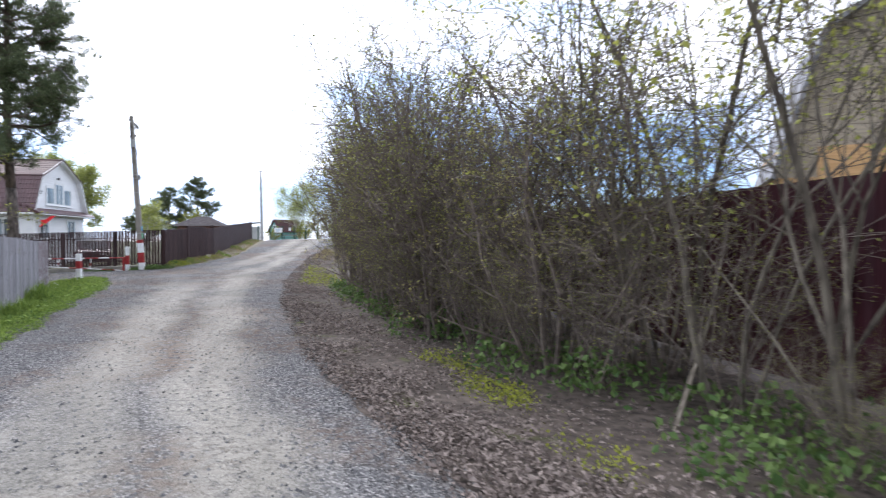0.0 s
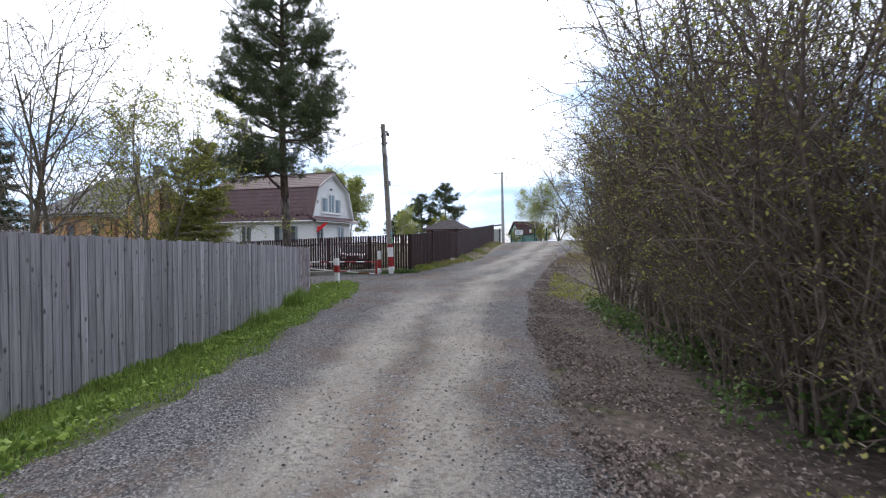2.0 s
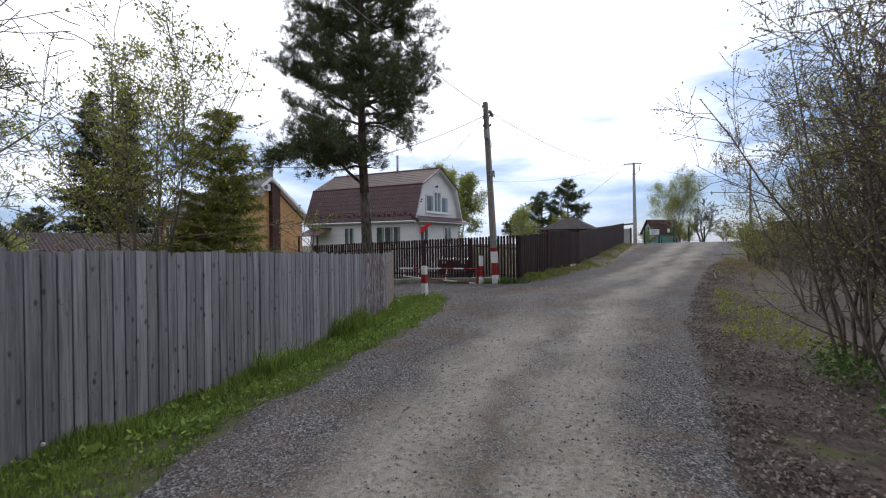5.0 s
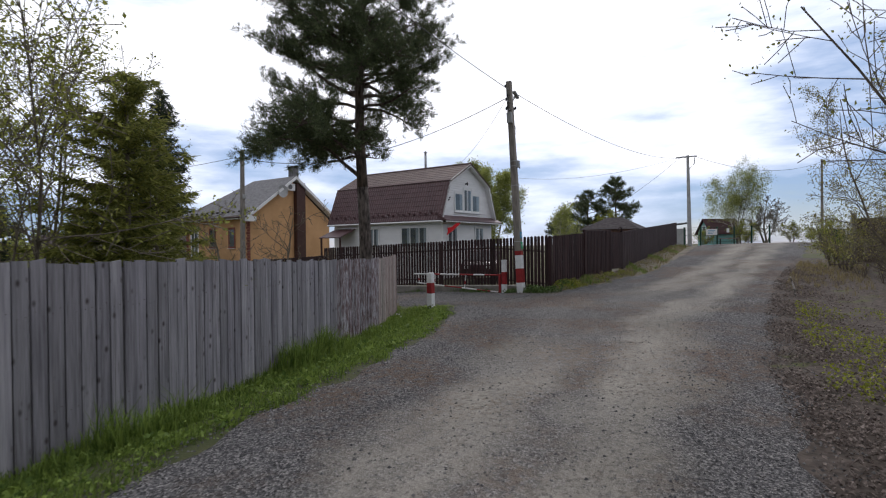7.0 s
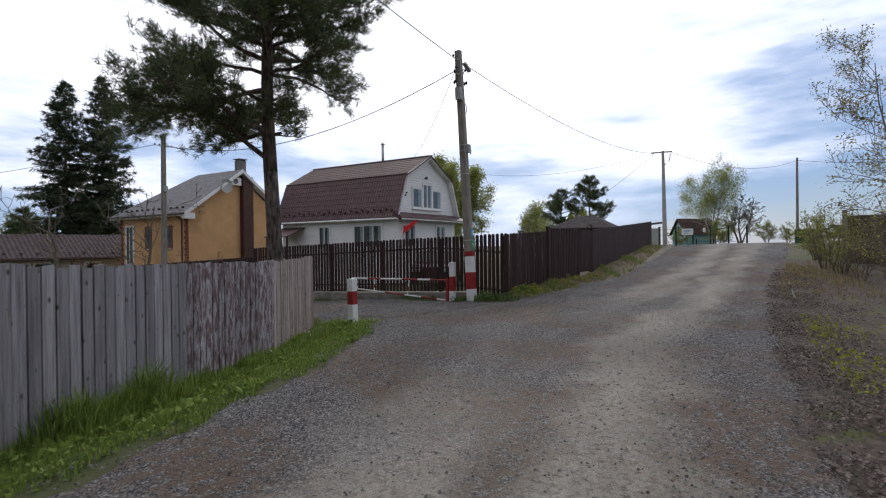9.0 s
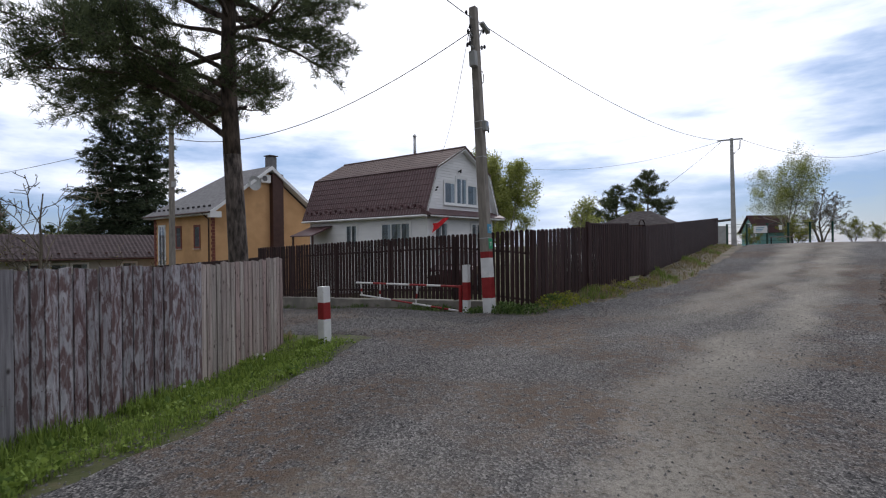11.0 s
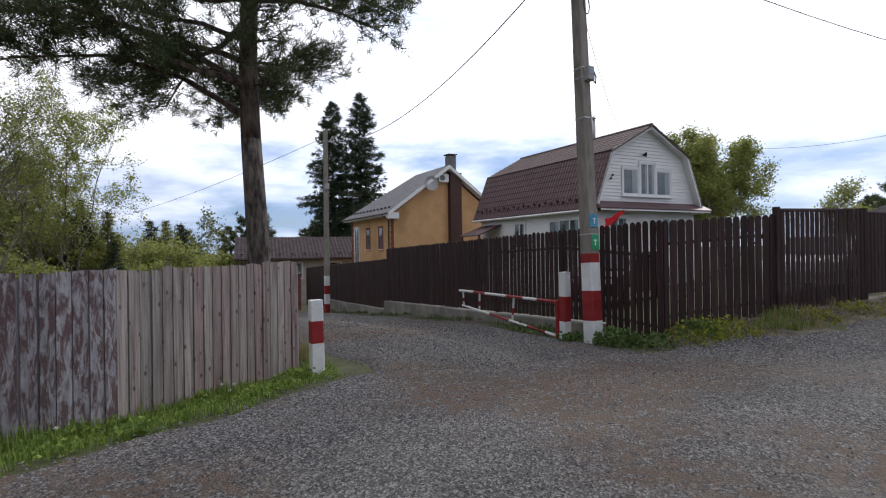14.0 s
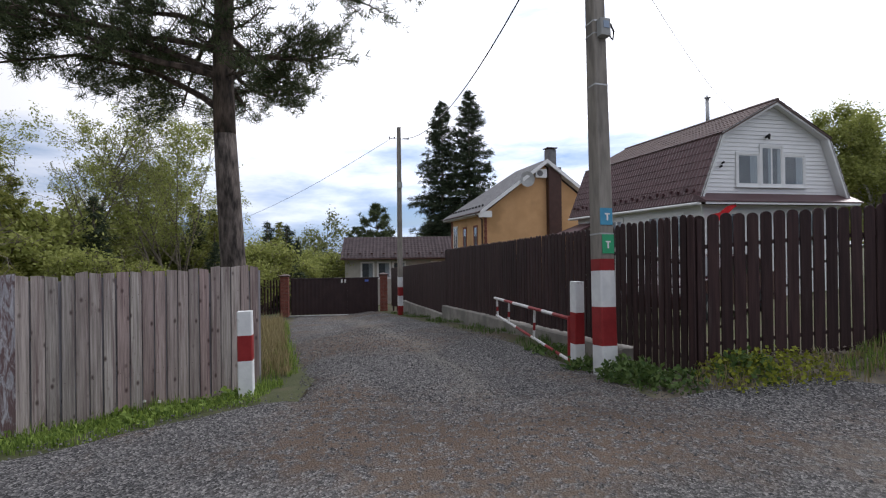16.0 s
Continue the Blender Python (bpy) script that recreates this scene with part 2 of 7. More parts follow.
    l.new(col, hs.inputs["Color"])
    l.new(hs.outputs[0], b.inputs["Base Color"])
    grit = span(noise_of(110.0, 3.0, 0.7), 0.34, 0.66, 0.72, 1.28)
    l.new(calc("MULTIPLY", tone, grit), hs.inputs["Value"])
    hgt = calc("ADD", calc("MULTIPLY", vor.outputs["Distance"], calc("SUBTRACT", 1.1, band)), calc("MULTIPLY", noise_of(60.0), 0.5))
    bp = n.new("ShaderNodeBump")
    bp.inputs["Strength"].default_value, bp.inputs["Distance"].default_value = 0.9, 0.02
    l.new(hgt, bp.inputs["Height"])
    l.new(bp.outputs[0], b.inputs["Normal"])
    return m


M_ROAD = road_surface("road_gravel", [(0.43, 0.14), (0.70, 0.12)])
M_LANE = road_surface("lane_gravel", [(0.52, 0.07)])
M_GROUND = surf("meadow", (0.05, 0.065, 0.02), (0.085, 0.08, 0.04), 1.3, 0.95, 0.6, 25, c3=(0.085, 0.068, 0.046), c3at=0.55)
M_TURF = surf("turf_soil", (0.05, 0.062, 0.022), (0.075, 0.08, 0.036), 3.0, 0.95, 0.8, 30, c3=(0.10, 0.085, 0.05), c3at=0.64, scale3=2.2)
M_SOIL = surf("trodden_soil", (0.085, 0.072, 0.055), (0.19, 0.165, 0.13), 3.0, 0.95, 0.8, 30, c3=(0.075, 0.08, 0.035), c3at=0.57, scale3=1.4, detail=9)
M_LITTER = surf("leaf_litter", (0.038, 0.030, 0.025), (0.10, 0.08, 0.066), 9.0, 0.95, 0.9, 22, c3=(0.075, 0.088, 0.022), c3at=0.65, scale3=1.3, detail=9)
M_BOARD = surf("weathered_board", (0.19, 0.185, 0.205), (0.40, 0.39, 0.42), 5.0, 0.9, 0.7, 30, stretch=(6, 6, 0.45), vary=0.2, c3=(0.16, 0.148, 0.16), c3at=0.60, scale3=2.2, knots=(0.085, 0.073, 0.075), detail=12, distort=0.7, tint=(0.76, 0.75, 0.78), tint_by=0.9)
M_BOARD_TAN = surf("weathered_tan_board", (0.21, 0.185, 0.172), (0.49, 0.445, 0.415), 5.0, 0.9, 0.7, 30, stretch=(6, 6, 0.45), vary=0.18, c3=(0.20, 0.155, 0.15), c3at=0.55, scale3=1.8, knots=(0.10, 0.075, 0.07), detail=12, distort=0.7, tint=(0.80, 0.64, 0.66), tint_by=0.9)
M_BOARD_PEEL = surf("peeling_board", (0.27, 0.265, 0.29), (0.45, 0.44, 0.475), 7.0, 0.9, 0.8, 30, stretch=(2.6, 2.6, 1.1), vary=0.16, c3=(0.14, 0.093, 0.094), c3at=0.49, scale3=6.0, detail=14, distort=0.7, tint=(0.82, 0.74, 0.76), tint_by=0.8)
M_PICKET = surf("dark_brown_paint", (0.027, 0.0145, 0.0155), (0.049, 0.027, 0.027), 6.0, 0.7, 0.25, 40, stretch=(4, 4, 0.5), vary=0.25, spec=0.22, c3=(0.058, 0.042, 0.040), c3at=0.64)
M_MAROON = surf("maroon_sheet_metal", (0.034, 0.007, 0.012), (0.05, 0.011, 0.017), 2.0, 0.55, 0.1, 8, spec=0.3)
M_CONC = surf("concrete", (0.19, 0.18, 0.165), (0.28, 0.265, 0.24), 3.0, 0.92, 0.5, 30, c3=(0.17, 0.165, 0.15), c3at=0.58)
M_POLE = surf("weathered_pole_concrete", (0.20, 0.185, 0.165), (0.30, 0.275, 0.245), 6.0, 0.92, 0.5, 30, stretch=(2, 2, 0.4), c3=(0.13, 0.12, 0.11), c3at=0.6)
M_POLE_GREY = surf("pole_grey", (0.33, 0.34, 0.34), (0.43, 0.44, 0.44), 3.0, 0.85, 0.3, 30)
M_WHITE = surf("white_paint", (0.66, 0.68, 0.70), (0.78, 0.80, 0.81), 6.0, 0.6, 0.25, 30, c3=(0.42, 0.42, 0.41), c3at=0.68, scale3=7.0)
M_RED = surf("red_paint", (0.235, 0.018, 0.020), (0.31, 0.028, 0.030), 6.0, 0.55, 0.25, 30, c3=(0.17, 0.015, 0.018), c3at=0.62)
M_METAL_W = surf("white_tube_paint", (0.62, 0.62, 0.62), (0.74, 0.74, 0.74), 9.0, 0.55, 0.2, 40, c3=(0.24, 0.13, 0.09), c3at=0.7)
M_STEEL = surf("galvanised_steel", (0.36, 0.37, 0.38), (0.48, 0.49, 0.50), 8.0, 0.45, 0.1, 30, metal=0.6)
M_BLACK = surf("black_rubber", (0.012, 0.012, 0.013), (0.02, 0.02, 0.021), 8.0, 0.7, 0.1, 30)
M_WIRE = surf("wire_sheath", (0.02, 0.02, 0.022), (0.05, 0.05, 0.052), 8.0, 0.6, 0.0, 30)
M_SIDING = surf("white_vinyl_siding", (0.76, 0.77, 0.79), (0.82, 0.83, 0.85), 1.2, 0.5, 0.05, 20, vary=0.03)
M_TRIM = surf("white_trim", (0.74, 0.75, 0.76), (0.80, 0.81, 0.82), 2.0, 0.5, 0.05, 20)
M_BTRIM = surf("brown_trim", (0.055, 0.026, 0.022), (0.075, 0.036, 0.03), 3.0, 0.45, 0.1, 20)
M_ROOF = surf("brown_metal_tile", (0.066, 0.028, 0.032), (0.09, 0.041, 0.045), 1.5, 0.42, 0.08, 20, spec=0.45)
# paler, rougher brown than M_ROOF, for the upper slopes and ridge
M_ROOF_UP = surf("paler_brown_metal_tile", (0.105, 0.072, 0.067), (0.135, 0.094, 0.086), 1.5, 0.62, 0.08, 20, spec=0.3)
M_ROOF_GREY = surf("grey_shingle", (0.125, 0.125, 0.132), (0.20, 0.20, 0.207), 5.0, 0.75, 0.4, 30, spec=0.25)
M_OCHRE = surf("ochre_render", (0.565, 0.335, 0.165), (0.64, 0.385, 0.20), 1.2, 0.92, 0.35, 60, c3=(0.475, 0.285, 0.14), c3at=0.6)
M_BRICK = surf("red_brick", (0.17, 0.055, 0.042), (0.24, 0.085, 0.065), 8.0, 0.85, 0.4, 40, vary=0.15)
M_GLASS = glassy("window_glass")
M_ROOM = surf("dim_interior", (0.075, 0.088, 0.10), (0.12, 0.135, 0.15), 2.0, 0.9, 0.0)
M_CARGLASS = surf("tinted_car_glass", (0.012, 0.014, 0.016), (0.02, 0.022, 0.025), 2.0, 0.08, 0.0, spec=0.7)
M_CURTAIN = surf("curtain_cloth", (0.26, 0.30, 0.33), (0.40, 0.44, 0.47), 8.0, 0.9, 0.2, 20, stretch=(6, 6, 0.2))
M_TEAL = surf("teal_boards", (0.16, 0.36, 0.36), (0.22, 0.44, 0.43), 3.0, 0.8, 0.2, 20)
M_GREENMETAL = surf("green_metal", (0.012, 0.045, 0.032), (0.02, 0.065, 0.045), 3.0, 0.5, 0.1, 20)
M_REDROOF = surf("dark_red_roof", (0.055, 0.02, 0.025), (0.08, 0.03, 0.036), 3.0, 0.6, 0.2, 20)
M_FLAG = surf("red_cloth", (0.62, 0.02, 0.03), (0.72, 0.04, 0.045), 6.0, 0.85, 0.2, 20)
M_TAN = surf("tan_timber", (0.40, 0.24, 0.11), (0.50, 0.31, 0.15), 3.0, 0.85, 0.3, 30, stretch=(0.3, 0.3, 5))
M_SIGN_B = surf("blue_sign", (0.05, 0.26, 0.42), (0.07, 0.32, 0.50), 6.0, 0.5, 0.0)
M_SIGN_G = surf("green_sign", (0.03, 0.32, 0.15), (0.04, 0.38, 0.19), 6.0, 0.5, 0.0)
M_CARDARK = surf("dark_car_paint", (0.040, 0.010, 0.016), (0.055, 0.014, 0.022), 2.0, 0.2, 0.0, spec=0.7)
M_CARWHITE = surf("white_car_paint", (0.70, 0.71, 0.72), (0.76, 0.77, 0.78), 2.0, 0.2, 0.0, spec=0.7)
M_GATE = surf("gate_brown_sheet", (0.030, 0.017, 0.019), (0.042, 0.024, 0.026), 2.0, 0.45, 0.08, 15, spec=0.4)
M_PINEBARK = surf("pine_bark", (0.034, 0.029, 0.026), (0.17, 0.142, 0.126), 8.0, 0.95, 1.0, 16, stretch=(1.6, 1.6, 0.5), bdist=0.03)
M_PINEBARK_UP = surf("orange_pine_bark", (0.045, 0.036, 0.03), (0.165, 0.125, 0.10), 7.0, 0.9, 0.8, 18, stretch=(1.6, 1.6, 0.5), bdist=0.025)
M_BARK = surf("grey_brown_bark", (0.11, 0.093, 0.072), (0.22, 0.19, 0.15), 8.0, 0.92, 0.6, 30, stretch=(1.6, 1.6, 0.5))
M_BIRCHBARK = surf("birch_bark", (0.30, 0.28, 0.26), (0.5, 0.48, 0.45), 5.0, 0.9, 0.4, 20, c3=(0.06, 0.05, 0.045), c3at=0.58, stretch=(1, 1, 2.5))
M_TWIG = surf("twigs", (0.084, 0.067, 0.056), (0.18, 0.147, 0.123), 9.0, 0.9, 0.0)
M_STEM = surf("dark_stem_bark", (0.06, 0.05, 0.04), (0.15, 0.13, 0.10), 8.0, 0.92, 0.6, 30, stretch=(1.6, 1.6, 0.5))
L_PINE = leafy("pine_needles", (0.042, 0.062, 0.032), (0.15, 0.18, 0.085), 0.6, 0.3)
L_SPRUCE = leafy("spruce_needles", (0.022, 0.038, 0.022), (0.085, 0.11, 0.06), 0.6, 0.2)
L_YSPRUCE = leafy("young_spruce_needles", (0.09, 0.115, 0.03), (0.36, 0.36, 0.09), 0.6, 0.4)
L_SPRING = leafy("spring_leaves", (0.18, 0.20, 0.045), (0.42, 0.43, 0.10))
L_THICKET = leafy("thicket_buds", (0.14, 0.16, 0.04), (0.31, 0.31, 0.09))
L_BUD = leafy("bud_leaves", (0.19, 0.165, 0.06), (0.40, 0.37, 0.13))
L_BIRCH = leafy("birch_leaves", (0.20, 0.23, 0.06), (0.42, 0.45, 0.15), 0.6, 0.5)
L_FAR = leafy("far_leaves", (0.09, 0.115, 0.04), (0.27, 0.29, 0.11), 0.6, 0.45)
L_YELLOW = leafy("yellow_green_leaves", (0.16, 0.19, 0.03), (0.34, 0.36, 0.05))
L_GRASS = leafy("grass_blades", (0.08, 0.14, 0.03), (0.275, 0.375, 0.08), 0.6, 0.3)
L_DRY = leafy("dry_grass_blades", (0.20, 0.165, 0.085), (0.38, 0.32, 0.17), 0.8, 0.2)
L_FALLEN = leafy("fallen_leaves", (0.07, 0.054, 0.048), (0.27, 0.225, 0.20), 0.9, 0.1)
L_WEED = leafy("weed_leaves", (0.044, 0.088, 0.024), (0.136, 0.200, 0.060), 0.6, 0.25)
M_STONE = leafy("loose_stones", (0.06, 0.06, 0.064), (0.21, 0.207, 0.205), 0.95, 0.0)


# ---- mesh tools ----
class Shape:
    """Collects vertices and faces; every solid is written in plain metres."""

    def __init__(self):
        self.v, self.f = [], []

    def add(self, verts, faces):
        k = len(self.v)
        self.v += [tuple(p) for p in verts]
        self.f += [tuple(i + k for i in q) for q in faces]
        return self

    def box(self, x0, y0, z0, x1, y1, z1, bev=0.0):
        if bev:
            a = [(x0 + bev, y0, 0), (x1 - bev, y0, 0), (x1, y0 + bev, 0), (x1, y1 - bev, 0), (x1 - bev, y1, 0), (x0 + bev, y1, 0), (x0, y1 - bev, 0), (x0, y0 + bev, 0)]
            return self.prism([(p[0], p[1]) for p in a], z0, z1)
        return self.prism([(x0, y0), (x1, y0), (x1, y1), (x0, y1)], z0, z1)

    def prism(self, poly, z0, z1):
        n = len(poly)
        vs = [(x, y, z0) for x, y in poly] + [(x, y, z1) for x, y in poly]
        fs = [tuple(range(n - 1, -1, -1)), tuple(range(n, 2 * n))] + [(i, (i + 1) % n, n + (i + 1) % n, n + i) for i in range(n)]
        return self.add(vs, fs)

    def slab(self, poly, along, depth):
        """A flat polygon of 3D points pushed along a vector."""
        d = Vector(along).normalized() * depth
        n = len(poly)
        a = [Vector(p) for p in poly]
        vs = a + [p + d for p in a]
        fs = [tuple(range(n - 1, -1, -1)), tuple(range(n, 2 * n))] + [(i, (i + 1) % n, n + (i + 1) % n, n + i) for i in range(n)]
        return self.add(vs, fs)

    def tube(self, pts, radii, sides=6, closed=True):
        pts = [Vector(p) for p in pts]
        k = len(self.v)
        for i, p in enumerate(pts):
            d = (pts[min(i + 1, len(pts) - 1)] - pts[max(i - 1, 0)]).normalized()
            a = d.cross(Vector((0.31, 0.17, 0.94)) if abs(d.z) < 0.9 else Vector((1, 0.2, 0))).normalized()
            b = d.cross(a)
            for s in range(sides):
                t = 2 * math.pi * s / sides
                self.v.append(tuple(p + (a * math.cos(t) + b * math.sin(t)) * radii[i]))
        for i in range(len(pts) - 1):
            for s in range(sides):
                s2 = (s + 1) % sides
                self.f.append((k + i * sides + s, k + i * sides + s2, k + (i + 1) * sides + s2, k + (i + 1) * sides + s))
        if closed:
            self.f.append(tuple(k + s for s in range(sides - 1, -1, -1)))
            self.f.append(tuple(k + (len(pts) - 1) * sides + s for s in range(sides)))
        return self

    def mesh(self, name, material, smooth=False):
        me = bpy.data.meshes.new(name)
        me.from_pydata(self.v, [], self.f)
        me.materials.append(material)
        if smooth:
            me.shade_smooth()
        return me


def thing(name, m, label, category, group="", kind=""):
    ob = new(name)
    ob.matrix_world = m if isinstance(m, Matrix) else pose(*m)
    return tagged(ob, label, category, group, kind)


def part(name, shape, material, parent, label="", smooth=False, at=None, kind=""):
    me = shape if isinstance(shape, bpy.types.Mesh) else shape.mesh(name, material, smooth)
    ob = new(name, me)
    ob.parent = parent
    if at is not None:
        ob.matrix_basis = at
    return tagged(ob, label, kind=kind)


def piece(name, shape, material, label, category="", kind="structure", group="", smooth=False):
    me = shape if isinstance(shape, bpy.types.Mesh) else shape.mesh(name, material, smooth)
    return tagged(new(name, me), label, category, group, kind)


# ---- lie of the land ----
LEFT_Y = [-12, 0, 4.8, 8.3, 10.7, 13.3, 16.5, 20.4, 22.8, 24, 27.6, 30, 35, 45, 58, 75]
LEFT_X = [-3.5, -4.5, -5.45, -6.8, -8.0, -9.3, -10.7, -12.85, -14.85, -14.9, -14.3, -13.9, -13.9, -15.9, -19.0, -23.5]
RIGHT_Y = [-12, 0, 3.45, 4.7, 6.8, 10.8, 13.6, 20, 26, 33, 45, 60, 75]
RIGHT_X = [3.0, 1.2, 0.15, -0.4, -1.5, -2.95, -3.9, -5.7, -7.0, -8.2, -9.6, -11.5, -14.0]


def road_left(y):
    return np.interp(y, LEFT_Y, LEFT_X)


def road_right(y):
    return np.interp(y, RIGHT_Y, RIGHT_X)


def soft(d, w=9.0):
    return 0.5 * (d + np.sqrt(d * d + w))


def step01(a, b, v):
    t = np.clip((v - a) / (b - a), 0, 1)
    return t * t * (3 - 2 * t)


def land(x, y):
    """Height of the ground: the road climbs north, the lane falls west, a verge dips to the board fence."""
    x, y = np.asarray(x, float), np.asarray(y, float)
    z = 0.058 * (soft(y - 26.5) - soft(y - 57.0)) * (1 - 0.6 * step01(-18, -34, x) * step01(48, 34, y))
    z = z - 0.075 * (soft(-x - 18.5) - soft(-x - 62.0))
    z = z - 0.28 * step01(0.1, 1.7, road_left(y) - x) * (1 - step01(21.5, 24.5, y))
    z = z - 0.10 * step01(0.0, 2.5, x - road_right(y))
    fx = np.interp(y, [28, 35, 40, 58], [-14.75, -15.05, -16.2, -20.7])
    z = z + 0.2 * np.exp(-((x - fx) ** 2) / 0.8) * step01(27.7, 28.7, y) * (1 - step01(54, 58, y))
    z = z + 0.02 * np.sin(x * 1.3 + y * 0.4) * np.sin(y * 0.9 - x * 0.3)
    return z


def land1(x, y):
    return float(land(x, y))


def sheet(name, xs, ys, lift, material, label, kind="structure", uv=True, tuck=0.0):
    """A grid of points (xs[i][j], ys[i][j]) laid on the land."""
    xs, ys = np.asarray(xs, float), np.asarray(ys, float)
    r, c = xs.shape
    zs = land(xs, ys) + lift
    if tuck:  # the edges dip into the soil
        zs[:, 0] -= tuck
        zs[:, -1] -= tuck
    vs = np.stack([xs.ravel(), ys.ravel(), zs.ravel()], 1).tolist()
    fs = [(i * c + j, i * c + j + 1, (i + 1) * c + j + 1, (i + 1) * c + j) for i in range(r - 1) for j in range(c - 1)]
    me = bpy.data.meshes.new(name)
    me.from_pydata(vs, [], fs)
    me.materials.append(material)
    me.shade_smooth()
    if uv:
        layer = me.uv_layers.new(name="across_along")
        idx = np.empty(len(me.loops), int)
        me.loops.foreach_get("vertex_index", idx)
        u, v = (idx % c) / (c - 1), (idx // c) * 0.25
        layer.data.foreach_set("uv", np.stack([u, v], 1).ravel())
    ob = new(name, me)
    return tagged(ob, label, kind=kind)


def axis(lo, hi, fine, far, grow=1.35):
    a = list(np.arange(lo, hi + 1e-6, fine))
    s, p = fine, a[-1]
    while p < far:
        s *= grow
        p += s
        a.append(p)
    s, p = fine, a[0]
    while p > -far:
        s *= grow
        p -= s
        a.insert(0, p)
    return np.array(a)


gx, gy = np.meshgrid(axis(-42, 10, 0.4, 2500), axis(-10, 62, 0.4, 2500))
sheet("ground", gx, gy, -0.05, M_GROUND, "grassy earth ground reaching the horizon", uv=False)
ry = np.arange(-12, 75.01, 0.25)
ru = np.linspace(0, 1, 30)
ragged = np.array([[0.10 * math.sin(y * 2.1) + 0.08 * math.sin(y * 5.3 + 1), 0.12 * math.sin(y * 1.7 + 2) + 0.08 * math.sin(y * 4.9)] for y in ry])
lx, rx_ = road_left(ry) + ragged[:, 0], road_right(ry) + ragged[:, 1]
X = lx[:, None] * (1 - ru) + rx_[:, None] * ru
sheet("road", X, np.repeat(ry[:, None], 30, 1), 0.035, M_ROAD, "unpaved crushed-stone road with pale wheel tracks", tuck=0.09)
FENCE_W = lambda x: 28.2 + (x + 14.7) * 0.1635  # the dark fence beside the lane
lxs = np.arange(-39.5, -12.9, 0.25)
n_edge = FENCE_W(lxs) - 0.75
s_edge = np.interp(lxs, [-40, -30, -22, -17, -14.5, -12.5], [18.9, 20.4, 21.9, 23.1, 23.4, 23.6]) + 0.12 * np.sin(lxs * 2.3)
lv = np.linspace(0, 1, 18)
sheet("side_lane", np.repeat(lxs[:, None], 18, 1), s_edge[:, None] * (1 - lv) + n_edge[:, None] * lv, 0.02, M_LANE, "dark gravel side lane dropping to a gate", tuck=0.07)
FENCE_L = [(-7.45, 4.4), (-8.0, 6.0), (-9.0, 8.3), (-10.95, 13.1), (-12.35, 15.7), (-13.3, 17.45), (-14.75, 19.95), (-16.78, 22.45)]
# verge of turf between road and board fence
vy = np.arange(0, 23.6, 0.3)
fy = np.interp(vy, [p[1] for p in FENCE_L], [p[0] for p in FENCE_L])
vv = np.linspace(0, 1, 8)
VX = (fy - 0.8)[:, None] * (1 - vv) + (road_left(vy) + 0.5)[:, None] * vv
sheet("grass_verge", VX, np.repeat(vy[:, None], 8, 1), 0.0, M_TURF, "strip of turf between the road and the board fence", uv=False)
# bare soil below the road fence
sy0 = np.arange(26.5, 60, 0.3)
sfx = np.interp(sy0, [26.5, 28, 35, 40, 58, 60], [-15.4, -14.8, -15.15, -16.3, -20.8, -21.3])
SX = sfx[:, None] * (1 - vv) + (road_left(sy0) + 0.5)[:, None] * vv
sheet("fence_foot_soil", SX, np.repeat(sy0[:, None], 8, 1), 0.0, M_SOIL, "trodden soil strip below the dark road fence", uv=False)
ly = np.arange(-6, 44, 0.3)
lw = np.linspace(0, 1, 14)
LX = (road_right(ly) - 0.5)[:, None] * (1 - lw) + (road_right(ly) + 6.5)[:, None] * lw
sheet("leaf_litter_verge", LX, np.repeat(ly[:, None], 14, 1), 0.0, M_LITTER, "verge covered with fallen leaves under the thicket", uv=False)


# ---- fences ----
def board_shape(w, t, h, cut=0.0, tip="flat"):
    """One upright board standing on z=0, face towards -y."""
    s = Shape()
    if tip == "clipped":
        prof = [(-w / 2, 0), (w / 2, 0)] + [(w / 2 * math.cos(q), h - 0.03 + 0.03 * math.sin(q)) for q in np.linspace(0.0, math.pi, 9)]
    else:
        prof = [(-w / 2, 0), (w / 2, 0), (w / 2, h - cut), (-w / 2, h)]
    return s.slab([(x, -t / 2, z) for x, z in prof], (0, 1, 0), t)


def run_points(line, gap):
    """Even steps along a polyline: (x, y, heading in degrees)."""
    out, carry = [], 0.0
    for (x0, y0), (x1, y1) in zip(line, line[1:]):
        n = math.hypot(x1 - x0, y1 - y0)
        d = carry
        while d < n:
            out.append((x0 + (x1 - x0) * d / n, y0 + (y1 - y0) * d / n, math.degrees(math.atan2(y1 - y0, x1 - x0))))
            d += gap
        carry = d - n
    return out


rng = random.Random(5)
board_fence = thing("board_fence", (0, 0, 0), "tall weathered grey close-boarded fence, some boards peeling", "fence", kind="structure")
variants = [board_shape(0.15, 0.022, 1.0, c) for c in (0.0, 0.012, -0.01, 0.006)]
b_meshes = [[v.mesh("board", m) for v in variants] for m in (M_BOARD, M_BOARD_PEEL, M_BOARD_TAN)]
top_at = lambda y: float(np.interp(y, [4, 6, 8.5, 13, 15.5, 17.4, 20, 22.5], [1.93, 1.87, 1.80, 1.69, 1.64, 1.60, 1.55, 1.58])) - (0.0 if y < 15.6 else 0.035)
BOARDS = [(p, 0.165) for p in run_points(FENCE_L, 0.165) if p[1] < 20.2] + [(p, 0.147) for p in run_points([(-15.0, 20.258), FENCE_L[-1]], 0.147)]
nail = Shape()
